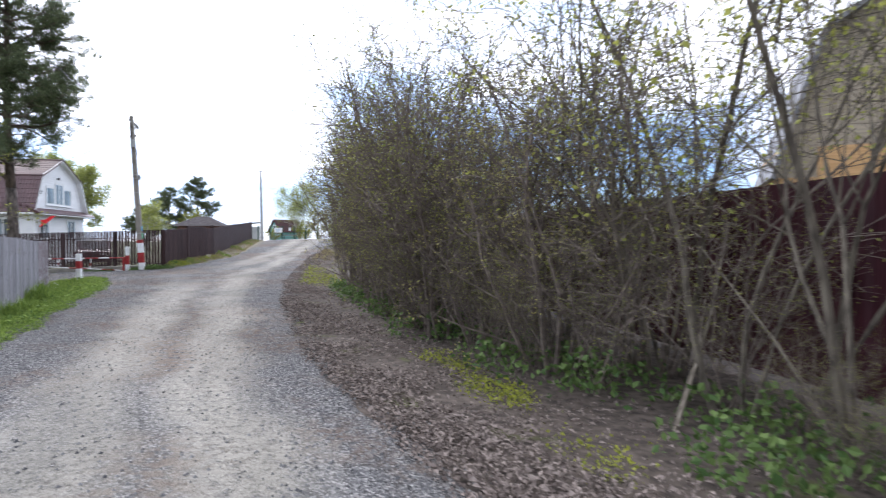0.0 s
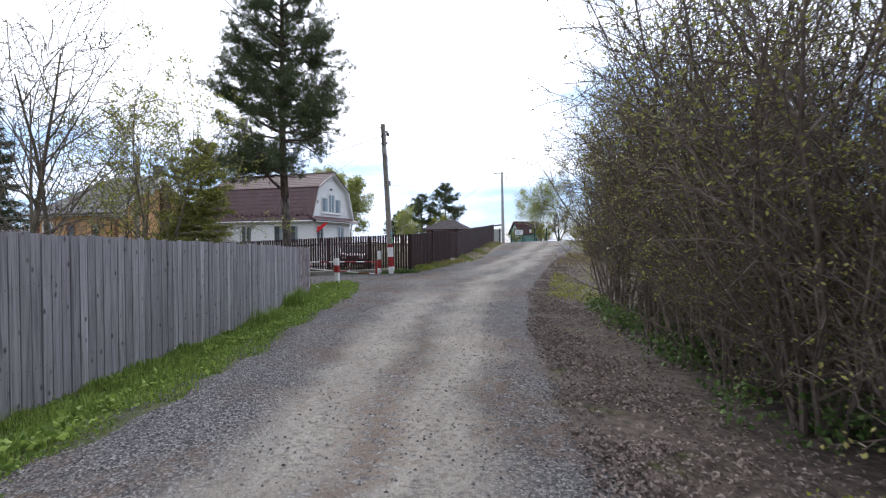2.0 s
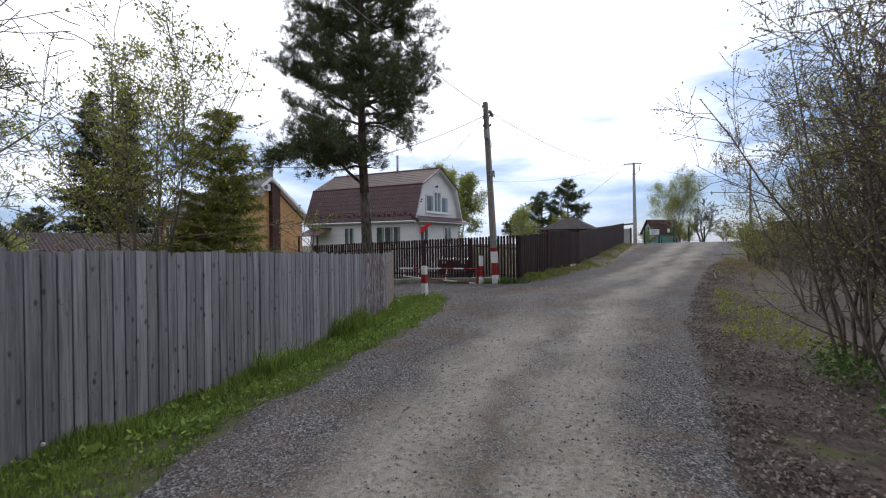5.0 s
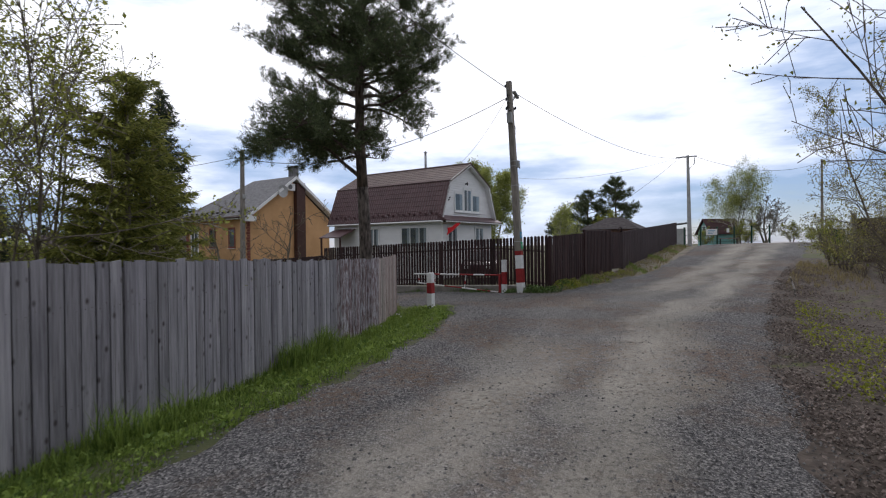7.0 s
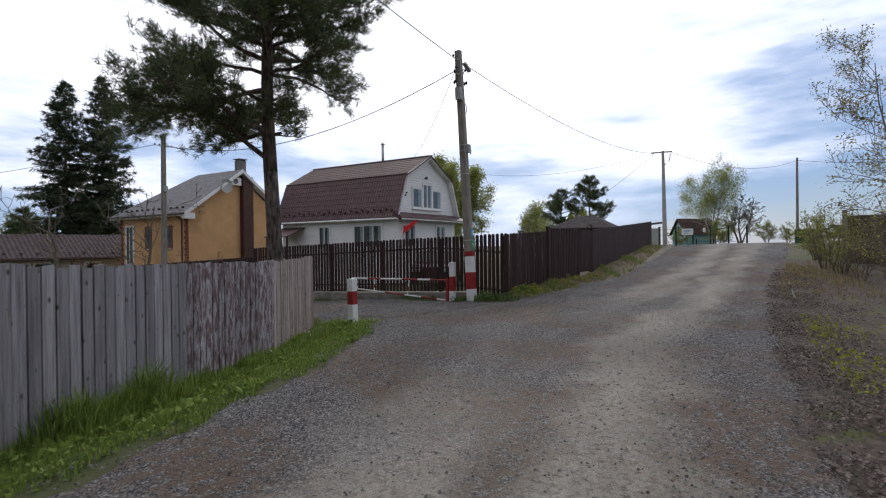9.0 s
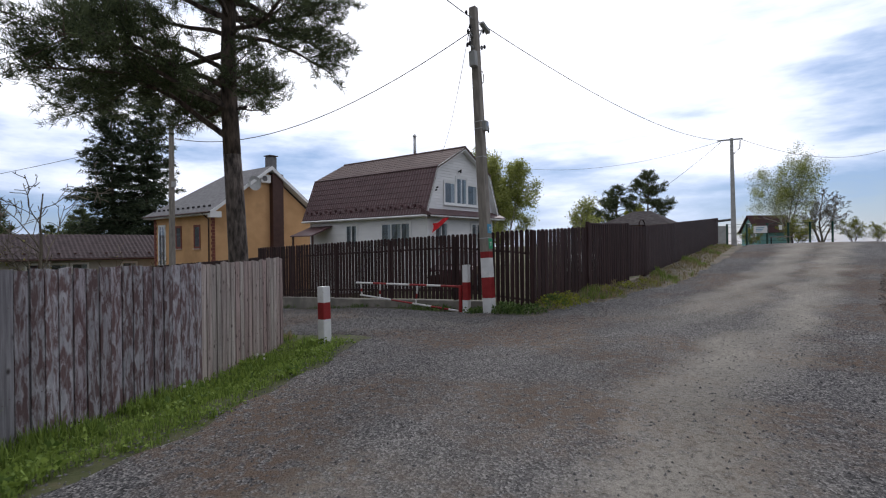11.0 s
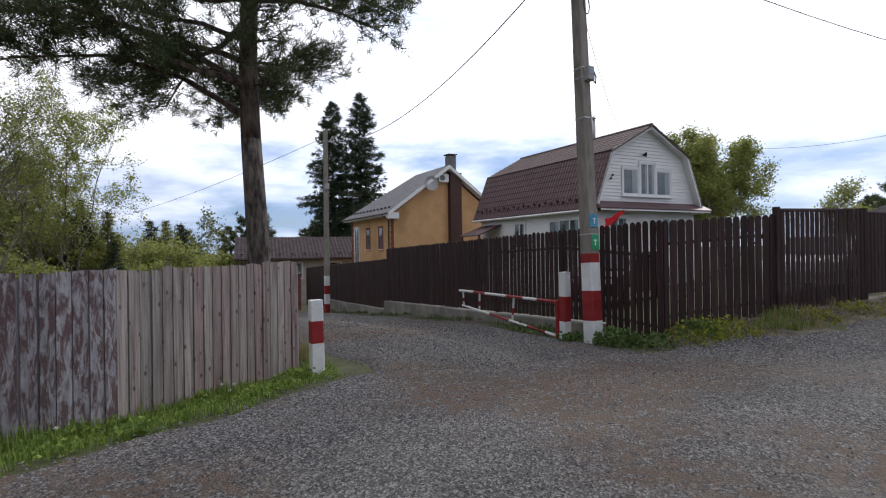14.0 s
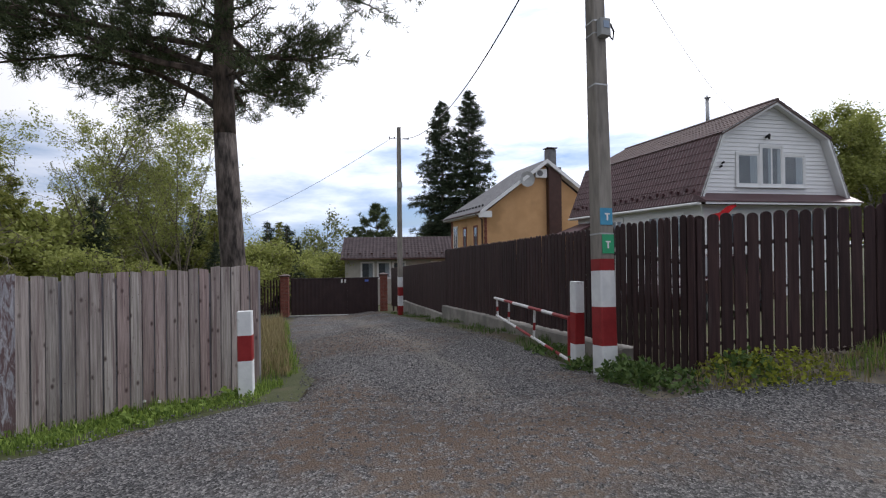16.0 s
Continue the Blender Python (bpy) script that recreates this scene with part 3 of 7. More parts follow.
for (x, y, a), pitch in BOARDS:
    k = 0 if y < 17.9 else 1 if y < 20.2 else 2
    z0 = land1(x, y) - 0.03 + rng.uniform(-0.02, 0.02)
    h = top_at(y) - z0 + rng.uniform(-0.014, 0.014)
    w = pitch - rng.uniform(0.012, 0.026)
    m = Matrix.Translation((x, y, z0)) @ pose(0, rng.uniform(-0.006, 0.006), 0, 0, rng.uniform(-0.2, 0.2), a + rng.uniform(-1.0, 1.0)) @ Matrix.Diagonal((w / 0.15, 1, h, 1))
    part("board", rng.choice(b_meshes[k]), None, board_fence, at=m)
    half = Matrix.Translation((x, y, z0)) @ pose(0, 0, 0, 0, 0, a) @ pose(pitch / 2, 0.020, 0.05) @ Matrix.Diagonal((0.4, 0.6, h - 0.12, 1))
    part("batten", b_meshes[0][0], None, board_fence, at=half)
    nx_, ny_ = math.sin(radians(a)), -math.cos(radians(a))
    for zz in (0.2, 1.2):
        for off in (-0.035, 0.035):
            if rng.random() < 0.25:
                continue
            px = Vector((x + math.cos(radians(a)) * off + nx_ * 0.016, y + math.sin(radians(a)) * off + ny_ * 0.016, zz + rng.uniform(-0.035, 0.035)))
            nail.tube([px - Vector((nx_, ny_, 0)) * 0.01, px + Vector((nx_, ny_, 0)) * 0.003], [0.0042, 0.0042], 5)
part("nail_heads", nail, M_BTRIM, board_fence, "rows of rusty nail heads", kind="stuff")
for zz in (0.45, 1.25):  # rails on the garden side
    for (x0, y0), (x1, y1) in zip(FENCE_L, FENCE_L[1:]):
        n = Vector((-(y1 - y0), x1 - x0, 0)).normalized() * 0.045
        part("rail", Shape().tube([Vector((x0, y0, zz - 0.1)) + n, Vector((x1, y1, zz - 0.1)) + n], [0.03, 0.03], 4), M_BOARD, board_fence)
ex, ey = FENCE_L[-1]
part("end_post", Shape().box(-0.035, 0.02, -0.2, 0.045, 0.10, 1.45 - land1(ex, ey), 0.008), M_BOARD_TAN, board_fence, "narrow grey end post", at=pose(ex, ey, land1(ex, ey), 0, 0, 129.0))


def picket_run(name, line, gap, width, base, top, label, tip="clipped", back=1.0, rails=(0.3, 1.5), posts=2.6, post_over=0.0, mat=None):
    """A run of dark pickets; base and top give heights by distance along the run."""
    mat = mat or M_PICKET
    f = thing(name, (0, 0, 0), label, "fence", kind="structure")
    me = board_shape(width, 0.02, 1.0, 0, tip)
    # clipped tips are drawn on a unit board, so keep them about 5 cm deep
    me = me.mesh("picket", mat)
    pts = run_points(line, gap)
    for i, (x, y, a) in enumerate(pts):
        z0, z1 = base(i * gap), top(i * gap)
        m = Matrix.Translation((x, y, z0 + rng.uniform(-0.01, 0.01))) @ pose(0, 0, 0, 0, rng.uniform(-0.3, 0.3), a + rng.uniform(-0.8, 0.8)) @ Matrix.Diagonal((1, 1, z1 - z0 + rng.uniform(-0.008, 0.008), 1))
        part("picket", me, None, f, at=m)
    step = max(1, int(posts / gap))
    ids = list(range(0, len(pts), step))
    if ids[-1] != len(pts) - 1:
        ids.append(len(pts) - 1)
    for i, j in zip(ids, ids[1:]):
        (x0, y0, a0), (x1, y1, a1) = pts[i], pts[j]
        n = Vector((-(y1 - y0), x1 - x0, 0)).normalized() * 0.04 * back
        for r in rails:
            part("rail", Shape().tube([Vector((x0, y0, base(i * gap) + r)) + n, Vector((x1, y1, base(j * gap) + r)) + n], [0.028, 0.028], 4), mat, f)
    for i in ids:
        x, y, a = pts[i]
        n = Vector((-math.sin(radians(a)), math.cos(radians(a)), 0)) * 0.09 * back
        part("post", Shape().box(-0.04, -0.04, land1(x, y) - 0.3, 0.04, 0.04, top(i * gap) - 0.06 + post_over, 0.006), mat, f, at=Matrix.Translation((x + n.x, y + n.y, 0)) @ pose(0, 0, 0, 0, 0, a))
    return f


CORNER = (-14.7, 28.2)
STEP_X = -26.3
w_end = (STEP_X, FENCE_W(STEP_X))
g_end = (-37.6, FENCE_W(-37.6))
picket_run("lane_fence", [CORNER, w_end], 0.145, 0.110, lambda d: 0.10 if d < 1.25 else 0.36 - 0.037 * d, lambda d: 2.16 - 0.031 * d, "dark brown picket fence on a concrete footing by the lane", back=-1, rails=(0.25, 1.45))
picket_run("lower_lane_fence", [w_end, g_end], 0.115, 0.108, lambda d: -0.35 - 0.075 * d, lambda d: 1.42 - 0.05 * d, "dark brown close-set picket fence beside the sloping lane", back=-1)
# concrete footing, stepped once
foot = thing("fence_footing", (0, 0, 0), "rough cast concrete footing under the dark fence", "footing", kind="structure")


def footing(x0, x1, z0a, z1a, thick=0.3):
    s = Shape()
    n = max(2, int(abs(x1 - x0) / 1.2))
    r = random.Random(3)
    xs = [x0 + (x1 - x0) * i / n for i in range(n + 1)]
    vs, fs = [], []
    for i, x in enumerate(xs):
        t = z0a + (z1a - z0a) * i / n + r.uniform(-0.015, 0.015)
        y = FENCE_W(x) + r.uniform(-0.012, 0.012)
        b = land1(x, y - 0.5) - 0.4
        vs += [(x, y - thick / 2, b), (x, y - thick / 2, t - 0.02), (x, y - thick / 2 + 0.025, t), (x, y + thick / 2, t), (x, y + thick / 2, b)]
    for i in range(n):
        fs += [(i * 5 + k, i * 5 + (k + 1) % 5, (i + 1) * 5 + (k + 1) % 5, (i + 1) * 5 + k) for k in range(5)]
    fs += [(0, 1, 2, 3, 4), tuple(n * 5 + k for k in (4, 3, 2, 1, 0))]
    return s.add(vs, fs)


part("upper_footing", footing(-15.95, STEP_X, 0.29, -0.09), M_CONC, foot)
part("lower_footing", footing(STEP_X - 0.01, -33.5, -0.38, -0.55), M_CONC, foot)

GATE_S, GATE_N = (-14.78, 30.95), (-15.05, 35.0)
picket_run("road_fence", [(-14.7, 28.3), GATE_S], 0.182, 0.148, lambda d: 0.25 + 0.062 * d, lambda d: 2.15 + 0.055 * d, "dark brown broad-picket fence at the road corner", back=1, rails=(0.28, 1.5))
brace = Shape().tube([(-14.76, 28.6, 0.75), (-14.82, 30.8, 1.95)], [0.02, 0.02], 4)
piece("fence_brace", brace, M_PICKET, "thin dark diagonal brace behind the corner fence", kind="structure")
# yard gate in the road fence
gate = thing("yard_gate", (0, 0, 0), "closed dark brown slatted yard gate with two leaves", "gate", kind="structure")
for y, x, zt in ((30.95, -14.78, 2.42), (33.55, -14.93, 2.44), (35.0, -15.05, 2.42)):
    part("gate_post", Shape().box(x - 0.05, y - 0.05, land1(x, y) - 0.2, x + 0.05, y + 0.05, zt, 0.008), M_PICKET, gate)
part("top_rail", Shape().tube([(-14.78, 30.95, 2.36), (-14.93, 33.55, 2.40)], [0.035, 0.035], 4), M_PICKET, gate)
part("bottom_rail", Shape().tube([(-14.78, 30.95, 0.62), (-14.93, 33.55, 0.72)], [0.03, 0.03], 4), M_PICKET, gate)
gm = board_shape(0.100, 0.02, 1.0).mesh("slat", M_PICKET)
for i, (x, y, a) in enumerate(run_points([(-14.79, 31.08), (-14.93, 33.5)], 0.14)):
    part("slat", gm, None, gate, at=pose(x + 0.03, y, 0.47 + 0.04 * i * 0.14, 0, 0, a) @ Matrix.Diagonal((1, 1, 1.86, 1)))
for i, (x, y, a) in enumerate(run_points([(-14.95, 33.68), (-15.04, 34.95)], 0.125)):
    part("slat", gm, None, gate, at=pose(x + 0.03, y, 0.70, 0, 0, a) @ Matrix.Diagonal((1, 1, 1.66, 1)))
arch = [(-15.04, 34.82 + 0.2 * math.cos(t), 2.40 + 0.2 * math.sin(t)) for t in np.linspace(0, math.pi, 9)]
part("arched_bar", Shape().tube(arch, [0.025] * 9, 5), M_PICKET, gate)
FAR_END = (-20.7, 58.0)
picket_run("upper_road_fence", [GATE_N, (-16.2, 40.0), FAR_END], 0.165, 0.132, lambda d: 0.52 + 0.054 * d, lambda d: 2.40 + 0.050 * d, "dark brown close-boarded fence climbing beside the road", back=1, posts=3.0)

# sliding gate at the end of the lane
lane_gate = thing("lane_gate", (0, 0, 0), "closed dark brown sheet-metal sliding gate between brick pillars", "gate", kind="structure")
GX = -38.5
gz = land1(GX, 21.5)
s = Shape()
n = 90
pts = [(GX + (0.018 if i % 4 in (1, 2) else 0.0), 18.95 + 4.75 * i / n) for i in range(n + 1)]
s.slab([(x, y, gz + 0.08) for x, y in pts] + [(x - 0.03, y, gz + 0.08) for x, y in reversed(pts)], (0, 0, 1), 1.98)
part("sheet", s, M_GATE, lane_gate)
part("top_rail", Shape().box(GX - 0.05, 18.9, gz + 2.04, GX + 0.05, 23.75, gz + 2.10), M_GATE, lane_gate)
part("mid_stile", Shape().box(GX + 0.02, 21.95, gz + 0.08, GX + 0.05, 22.01, gz + 2.04), M_GATE, lane_gate)
part("track", Shape().box(GX - 0.08, 18.6, gz - 0.05, GX + 0.10, 24.2, gz + 0.05, 0.01), M_STEEL, lane_gate, "pale steel gate track")
for y0, w in ((21.68, 0.05), (21.86, 0.05)):
    part("notice", Shape().box(GX + 0.055, y0, gz + 1.82, GX + 0.065, y0 + w + 0.03, gz + 2.02), M_TRIM, lane_gate, "small white notice")
part("plate", Shape().box(GX + 0.055, 22.98, gz + 1.86, GX + 0.065, 23.18, gz + 1.98), surf("plate_blue", (0.10, 0.16, 0.50), (0.14, 0.20, 0.6), 5, 0.4, 0), lane_gate, "small blue number plate")
for y in (18.62, 24.02):
    p = thing("gate_pillar", (GX, y, gz), "square red-brown brick gate pillar with a sloped cap", "pillar", "pillars of the lane gate", "structure")
    part("core", Shape().box(-0.19, -0.19, -0.3, 0.19, 0.19, 2.22), M_CONC, p)
    bm_ = Shape().box(-0.1, -0.006, 0, 0.1, 0.006, 0.066).mesh("brick", M_BRICK)
    for row in range(29):
        for side in range(4):
            for k in range(2):
                off = (k - 0.5) * 0.208 + (0.0 if row % 2 else 0.002)
                part("brick", bm_, None, p, at=pose(0, 0, row * 0.0765, 0, 0, side * 90) @ Matrix.Translation((off, -0.197, 0)))
    cap = Shape().add([(-0.27, -0.27, 2.22), (0.27, -0.27, 2.22), (0.27, 0.27, 2.22), (-0.27, 0.27, 2.22), (-0.27, -0.27, 2.27), (0.27, -0.27, 2.27), (0.27, 0.27, 2.27), (-0.27, 0.27, 2.27), (0, 0, 2.36)], [(3, 2, 1, 0), (0, 1, 5, 4), (1, 2, 6, 5), (2, 3, 7, 6), (3, 0, 4, 7), (4, 5, 8), (5, 6, 8), (6, 7, 8), (7, 4, 8)])
    part("cap", cap, M_BTRIM, p, "pale brown metal cap")
picket_run("lane_end_fence", [(-38.5, 18.35), (-37.2, 13.5)], 0.16, 0.09, lambda d: land1(-38, 17) + 0.1, lambda d: land1(-38, 17) + 2.0, "dark picket fence beside the lane gate", back=1)


# maroon sheet fence behind the thicket
def sheet_fence(name, line, base, height, material, label, rib=0.11):
    pts = []
    for x, y, a in run_points(line, rib / 2):
        k = len(pts) % 4
        off = 0.02 if k in (1, 2) else 0.0
        pts.append((x - math.sin(radians(a)) * off, y + math.cos(radians(a)) * off))
    f = thing(name, (0, 0, 0), label, "fence", kind="structure")
    s = Shape()
    z0 = [base(x, y) for x, y in pts]
    vs = [(x, y, z) for (x, y), z in zip(pts, z0)] + [(x, y, z + height) for (x, y), z in zip(pts, z0)]
    n = len(pts)
    vs += [(v[0] + 0.012, v[1] + 0.004, v[2]) for v in vs]
    fs = [(i, i + 1, n + i + 1, n + i) for i in range(n - 1)] + [(2 * n + i + 1, 2 * n + i, 3 * n + i, 3 * n + i + 1) for i in range(n - 1)] + [(n + i, n + i + 1, 3 * n + i + 1, 3 * n + i) for i in range(n - 1)]
    s.add(vs, fs)
    part("sheet", s, material, f)
    return f


sheet_fence("metal_fence", [(5.6, -4), (4.25, 4.6), (3.4, 8), (0.9, 17.5), (0.2, 21)], lambda x, y: 0.0, 2.2, M_MAROON, "tall maroon profiled sheet-metal fence behind the thicket")
sheet_fence("dark_metal_fence", [(-7.1, 43.0), (2.0, 42.0), (12, 40.5)], lambda x, y: land1(-7, 43) - 0.1, 2.15, surf("dark_plum_sheet", (0.035, 0.018, 0.02), (0.05, 0.026, 0.028), 2.0, 0.5, 0.1), "dark plum sheet-metal fence beyond the thicket")
piece("fence_end_post", Shape().box(-7.28, 42.9, land1(-7, 43) - 0.2, -7.1, 43.1, land1(-7, 43) + 2.3, 0.01), M_CONC, "square grey post at the end of the metal fence", kind="structure")


# ---- poles, bollards, barrier ----
def banded(name, m, size, taper, bands, label, category, group=""):
    """A square post painted in bands: bands are (from, to, material, part name)."""
    ob = thing(name, m, label, category, group)
    total = bands[-1][1]
    for z0, z1, mat, pn in bands:
        w0, w1 = (size[0] * (1 - taper * z0 / total) / 2, size[0] * (1 - taper * z1 / total) / 2)
        d0, d1 = (size[1] * (1 - taper * z0 / total) / 2, size[1] * (1 - taper * z1 / total) / 2)
        c = 0.14
        ring = lambda w, d, z: [(w * sx, d * sy, z) for sx, sy in ((1 - c, -1), (1, -1 + c), (1, 1 - c), (1 - c, 1), (-1 + c, 1), (-1, 1 - c), (-1, -1 + c), (-1 + c, -1))]
        s = Shape().add(ring(w0, d0, z0) + ring(w1, d1, z1), [tuple(range(7, -1, -1)), tuple(range(8, 16))] + [(i, (i + 1) % 8, 8 + (i + 1) % 8, 8 + i) for i in range(8)])
        part(pn, s, mat, ob)
    return ob


POLE_B = Vector((-15.42, 27.38, 0.0))
LEAN = Matrix.Rotation(radians(-3.7), 4, "Y") @ Matrix.Rotation(radians(-0.5), 4, "X")
PM = Matrix.Translation(POLE_B) @ Matrix.Rotation(radians(0), 4, "Z") @ LEAN @ pose(0, 0, 0, 0, 0, 12)
pole = banded("utility_pole", PM, (0.262, 0.245), 0.30, [(-0.4, 0.44, M_WHITE, "white_band"), (0.44, 0.96, M_RED, "red_band"), (0.96, 1.45, M_WHITE, "white_band"), (1.45, 1.61, M_RED, "red_band"), (1.61, 7.95, M_POLE, "shaft")], "leaning weathered concrete utility pole with red and white bands", "utility pole")


def on_pole(name, s, mat, label=""):
    return part(name, s, mat, pole, label)


on_pole("blue_plate", Shape().box(0.122, -0.10, 2.07, 0.132, 0.09, 2.30), M_SIGN_B, "small pale blue plate")
on_pole("green_plate", Shape().box(0.124, -0.08, 1.68, 0.134, 0.10, 1.94), M_SIGN_G, "small green plate")
for zc, k in ((2.18, M_TRIM), (1.80, M_TRIM)):
    part("letter_bar", Shape().box(0.1345, -0.03, zc + 0.03, 0.137, 0.045, zc + 0.05), k, pole)
    part("letter_bar", Shape().box(0.1345, -0.005, zc - 0.05, 0.137, 0.02, zc + 0.03), k, pole)
for z in (1.94, 4.02, 4.75, 4.93):
    w = 0.131 * (1 - 0.30 * z / 7.95) + 0.004
    d = 0.1225 * (1 - 0.30 * z / 7.95) + 0.004
    s = Shape()
    s.add([(sx * w, sy * d, z + dz) for dz in (0, 0.022) for sx, sy in ((1, -0.86), (1, 0.86), (0.86, 1), (-0.86, 1), (-1, 0.86), (-1, -0.86), (-0.86, -1), (0.86, -1))], [(i, (i + 1) % 8, 8 + (i + 1) % 8, 8 + i) for i in range(8)])
    on_pole("steel_strap", s, M_STEEL, "thin bright steel strap")
meter = part("meter_box", Shape().box(0.10, -0.05, 4.70, 0.21, 0.11, 4.94, 0.01), M_POLE_GREY, pole, "pale grey electricity meter box")
part("meter_window", Shape().box(0.211, -0.01, 4.80, 0.217, 0.08, 4.90), surf("display_blue", (0.25, 0.33, 0.45), (0.3, 0.38, 0.5), 4, 0.3, 0), meter, "bluish display window")
on_pole("meter_cable", Shape().tube([(0.16, 0.11, 4.72), (0.17, 0.16, 4.66), (0.17, 0.18, 4.78), (0.15, 0.14, 4.9)], [0.014] * 4, 5), M_BLACK)
on_pole("junction_box", Shape().box(-0.06, -0.27, 6.34, 0.12, -0.11, 6.72, 0.015), M_POLE_GREY, "pale grey junction box")
on_pole("cable_coil", Shape().tube([(0.10, 0.10 + 0.07 * math.cos(t), 6.12 + 0.16 * math.sin(t)) for t in np.linspace(0, 6.6, 14)], [0.012] * 14, 4), M_BLACK)
for z, y0, y1 in ((7.42, 0.05, 0.42), (6.95, 0.05, 0.30), (7.15, -0.34, -0.05), (6.85, -0.30, -0.05), (7.62, -0.40, 0.40)):
    on_pole("cross_bracket", Shape().tube([(0.02, y0, z), (0.02, y1, z + 0.02)], [0.016, 0.016], 5), M_STEEL)
for y, z in ((0.42, 7.46), (0.30, 6.98), (-0.36, 7.18), (-0.31, 6.9), (-0.40, 7.66), (0.40, 7.66), (0.45, 7.05), (-0.42, 6.82), (-0.25, 7.35)):
    on_pole("insulator", Shape().tube([(0.02, y, z - 0.05), (0.02, y, z), (0.02, y, z + 0.035), (0.02, y, z + 0.06)], [0.02, 0.038, 0.032, 0.016], 7), M_BLACK, "dark insulator")
part("lamp_arm", Shape().tube([(0.05, 0.1, 7.15), (0.08, 0.3, 7.5)], [0.018, 0.018], 5), M_STEEL, pole)
on_pole("lamp_head", Shape().slab([(0.03, 0.20, 7.58), (0.03, 0.24, 7.64), (0.03, 0.58, 7.50), (0.03, 0.56, 7.42)], (1, 0, 0), 0.12), M_POLE_GREY, "grey lamp head")
for k in range(6):
    t0 = 0.5 * k
    on_pole("loose_wire", Shape().tube([(0.0, -0.12, 6.7 + 0.1 * k), (0.05, -0.30 - 0.03 * k, 6.75 + 0.08 * k + 0.1 * math.sin(t0)), (0.02, -0.34, 7.0 + 0.06 * k), (0.0, -0.1, 7.2 + 0.05 * k)], [0.007] * 4, 3), M_WIRE)

TOP1 = PM @ Vector((0, 0, 7.6))
post2_z = land1(-31.9, 24.85)
pole2 = banded("utility_pole", (-31.9, 24.85, post2_z, 0, 0.6, 10), (0.25, 0.22), 0.30, [(-0.3, 0.36, M_RED, "red_band"), (0.36, 0.80, M_WHITE, "white_band"), (0.80, 1.18, M_RED, "red_band"), (1.18, 1.62, M_WHITE, "white_band"), (1.62, 8.15, M_POLE, "shaft")], "slim grey-brown utility pole with red and white bands by the lane", "utility pole")
part("cross_bracket", Shape().tube([(0, -0.42, 7.65), (0, 0.42, 7.65)], [0.016, 0.016], 5), M_STEEL, pole2)
for y in (-0.42, 0.42, -0.2):
    part("insulator", Shape().tube([(0, y, 7.64), (0, y, 7.70), (0, y, 7.74)], [0.02, 0.035, 0.016], 6), M_BLACK, pole2)
part("junction_box", Shape().box(0.10, -0.08, 5.5, 0.2, 0.1, 5.75, 0.01), M_POLE_GREY, pole2)
TOP2 = Vector((-31.9, 24.85, post2_z + 7.7))
fpz = land1(-19.9, 58.8)
far_pole = banded("utility_pole", (-19.9, 58.8, fpz, 0, -0.8, 20), (0.36, 0.30), 0.42, [(-0.3, 7.75, M_POLE_GREY, "shaft")], "pale grey concrete utility pole on the crest", "utility pole")
part("cross_arm", Shape().box(-0.9, -0.05, 7.6, 0.7, 0.05, 7.7), M_STEEL, far_pole)
part("lamp_bracket", Shape().tube([(0.1, 0, 6.6), (0.5, 0, 7.0), (0.55, 0, 7.55)], [0.05, 0.05, 0.04], 5), M_STEEL, far_pole)
TOP3 = Vector((-19.9, 58.8, fpz + 7.6))
pole4 = banded("utility_pole", (-14.3, 86.0, 1.7, 0, 0, 0), (0.30, 0.26), 0.35, [(-0.3, 9.6, M_POLE, "shaft")], "distant grey utility pole beyond the crest", "utility pole")
TOP4 = Vector((-14.3, 86.0, 11.0))


def wire(a, b, sag, name="overhead_wire", label="thin dark overhead wire strung between poles", r=0.011):
    a, b = Vector(a), Vector(b)
    pts = [a.lerp(b, t) - Vector((0, 0, sag * 4 * t * (1 - t))) for t in np.linspace(0, 1, 19)]
    piece(name, Shape().tube(pts, [r] * 19, 4), M_WIRE, label, "wire", "", "overhead wires")


wire(TOP1 + Vector((0, 0.02, -0.2)), TOP2 + Vector((0, 0.2, 0)), 1.1, r=0.016)
wire(TOP1 + Vector((0, -0.2, -0.35)), (-30.0, 39.5, 7.3), 0.5, r=0.008)
wire(TOP1 + Vector((0, 0.3, 0.0)), TOP3, 0.9)
wire(TOP1 + Vector((0, -0.35, 0.1)), (-3, -10, 8.6), 0.9, r=0.013)
wire(TOP2 + Vector((0, -0.3, 0)), (-62, 8, 4.5), 0.5, r=0.012)
wire(TOP3 + Vector((-0.8, 0, 0)), (-33, 66, 4.5), 0.4, r=0.016)
wire(TOP3 + Vector((-0.8, 0, 0.05)), (-40, 58, 9.5), 1.0, r=0.012)
wire(TOP3 + Vector((0.5, 0, 0)), TOP4, 1.1, r=0.016)
wire(TOP4, (6, 62, 7.5), 0.8, r=0.02)

W3 = [(-0.35, 0.30, M_WHITE, "white_band"), (0.30, 0.62, M_RED, "red_band"), (0.62, 0.92, M_WHITE, "white_band")]
banded("bollard", (-15.43, 22.65, 0.09, 0.6, -0.6, 8), (0.185, 0.185), 0.04, W3, "square red and white concrete bollard by the fence end", "bollard", "bollards of the barrier")
b2 = banded("bollard", (-16.07, 27.22, 0.02, 0, 0, 10), (0.165, 0.16), 0.04, [(-0.35, 0.34, M_WHITE, "white_band"), (0.34, 0.80, M_RED, "red_band"), (0.80, 1.25, M_WHITE, "white_band")], "square red and white concrete bollard beside the pole", "bollard", "bollards of the barrier")

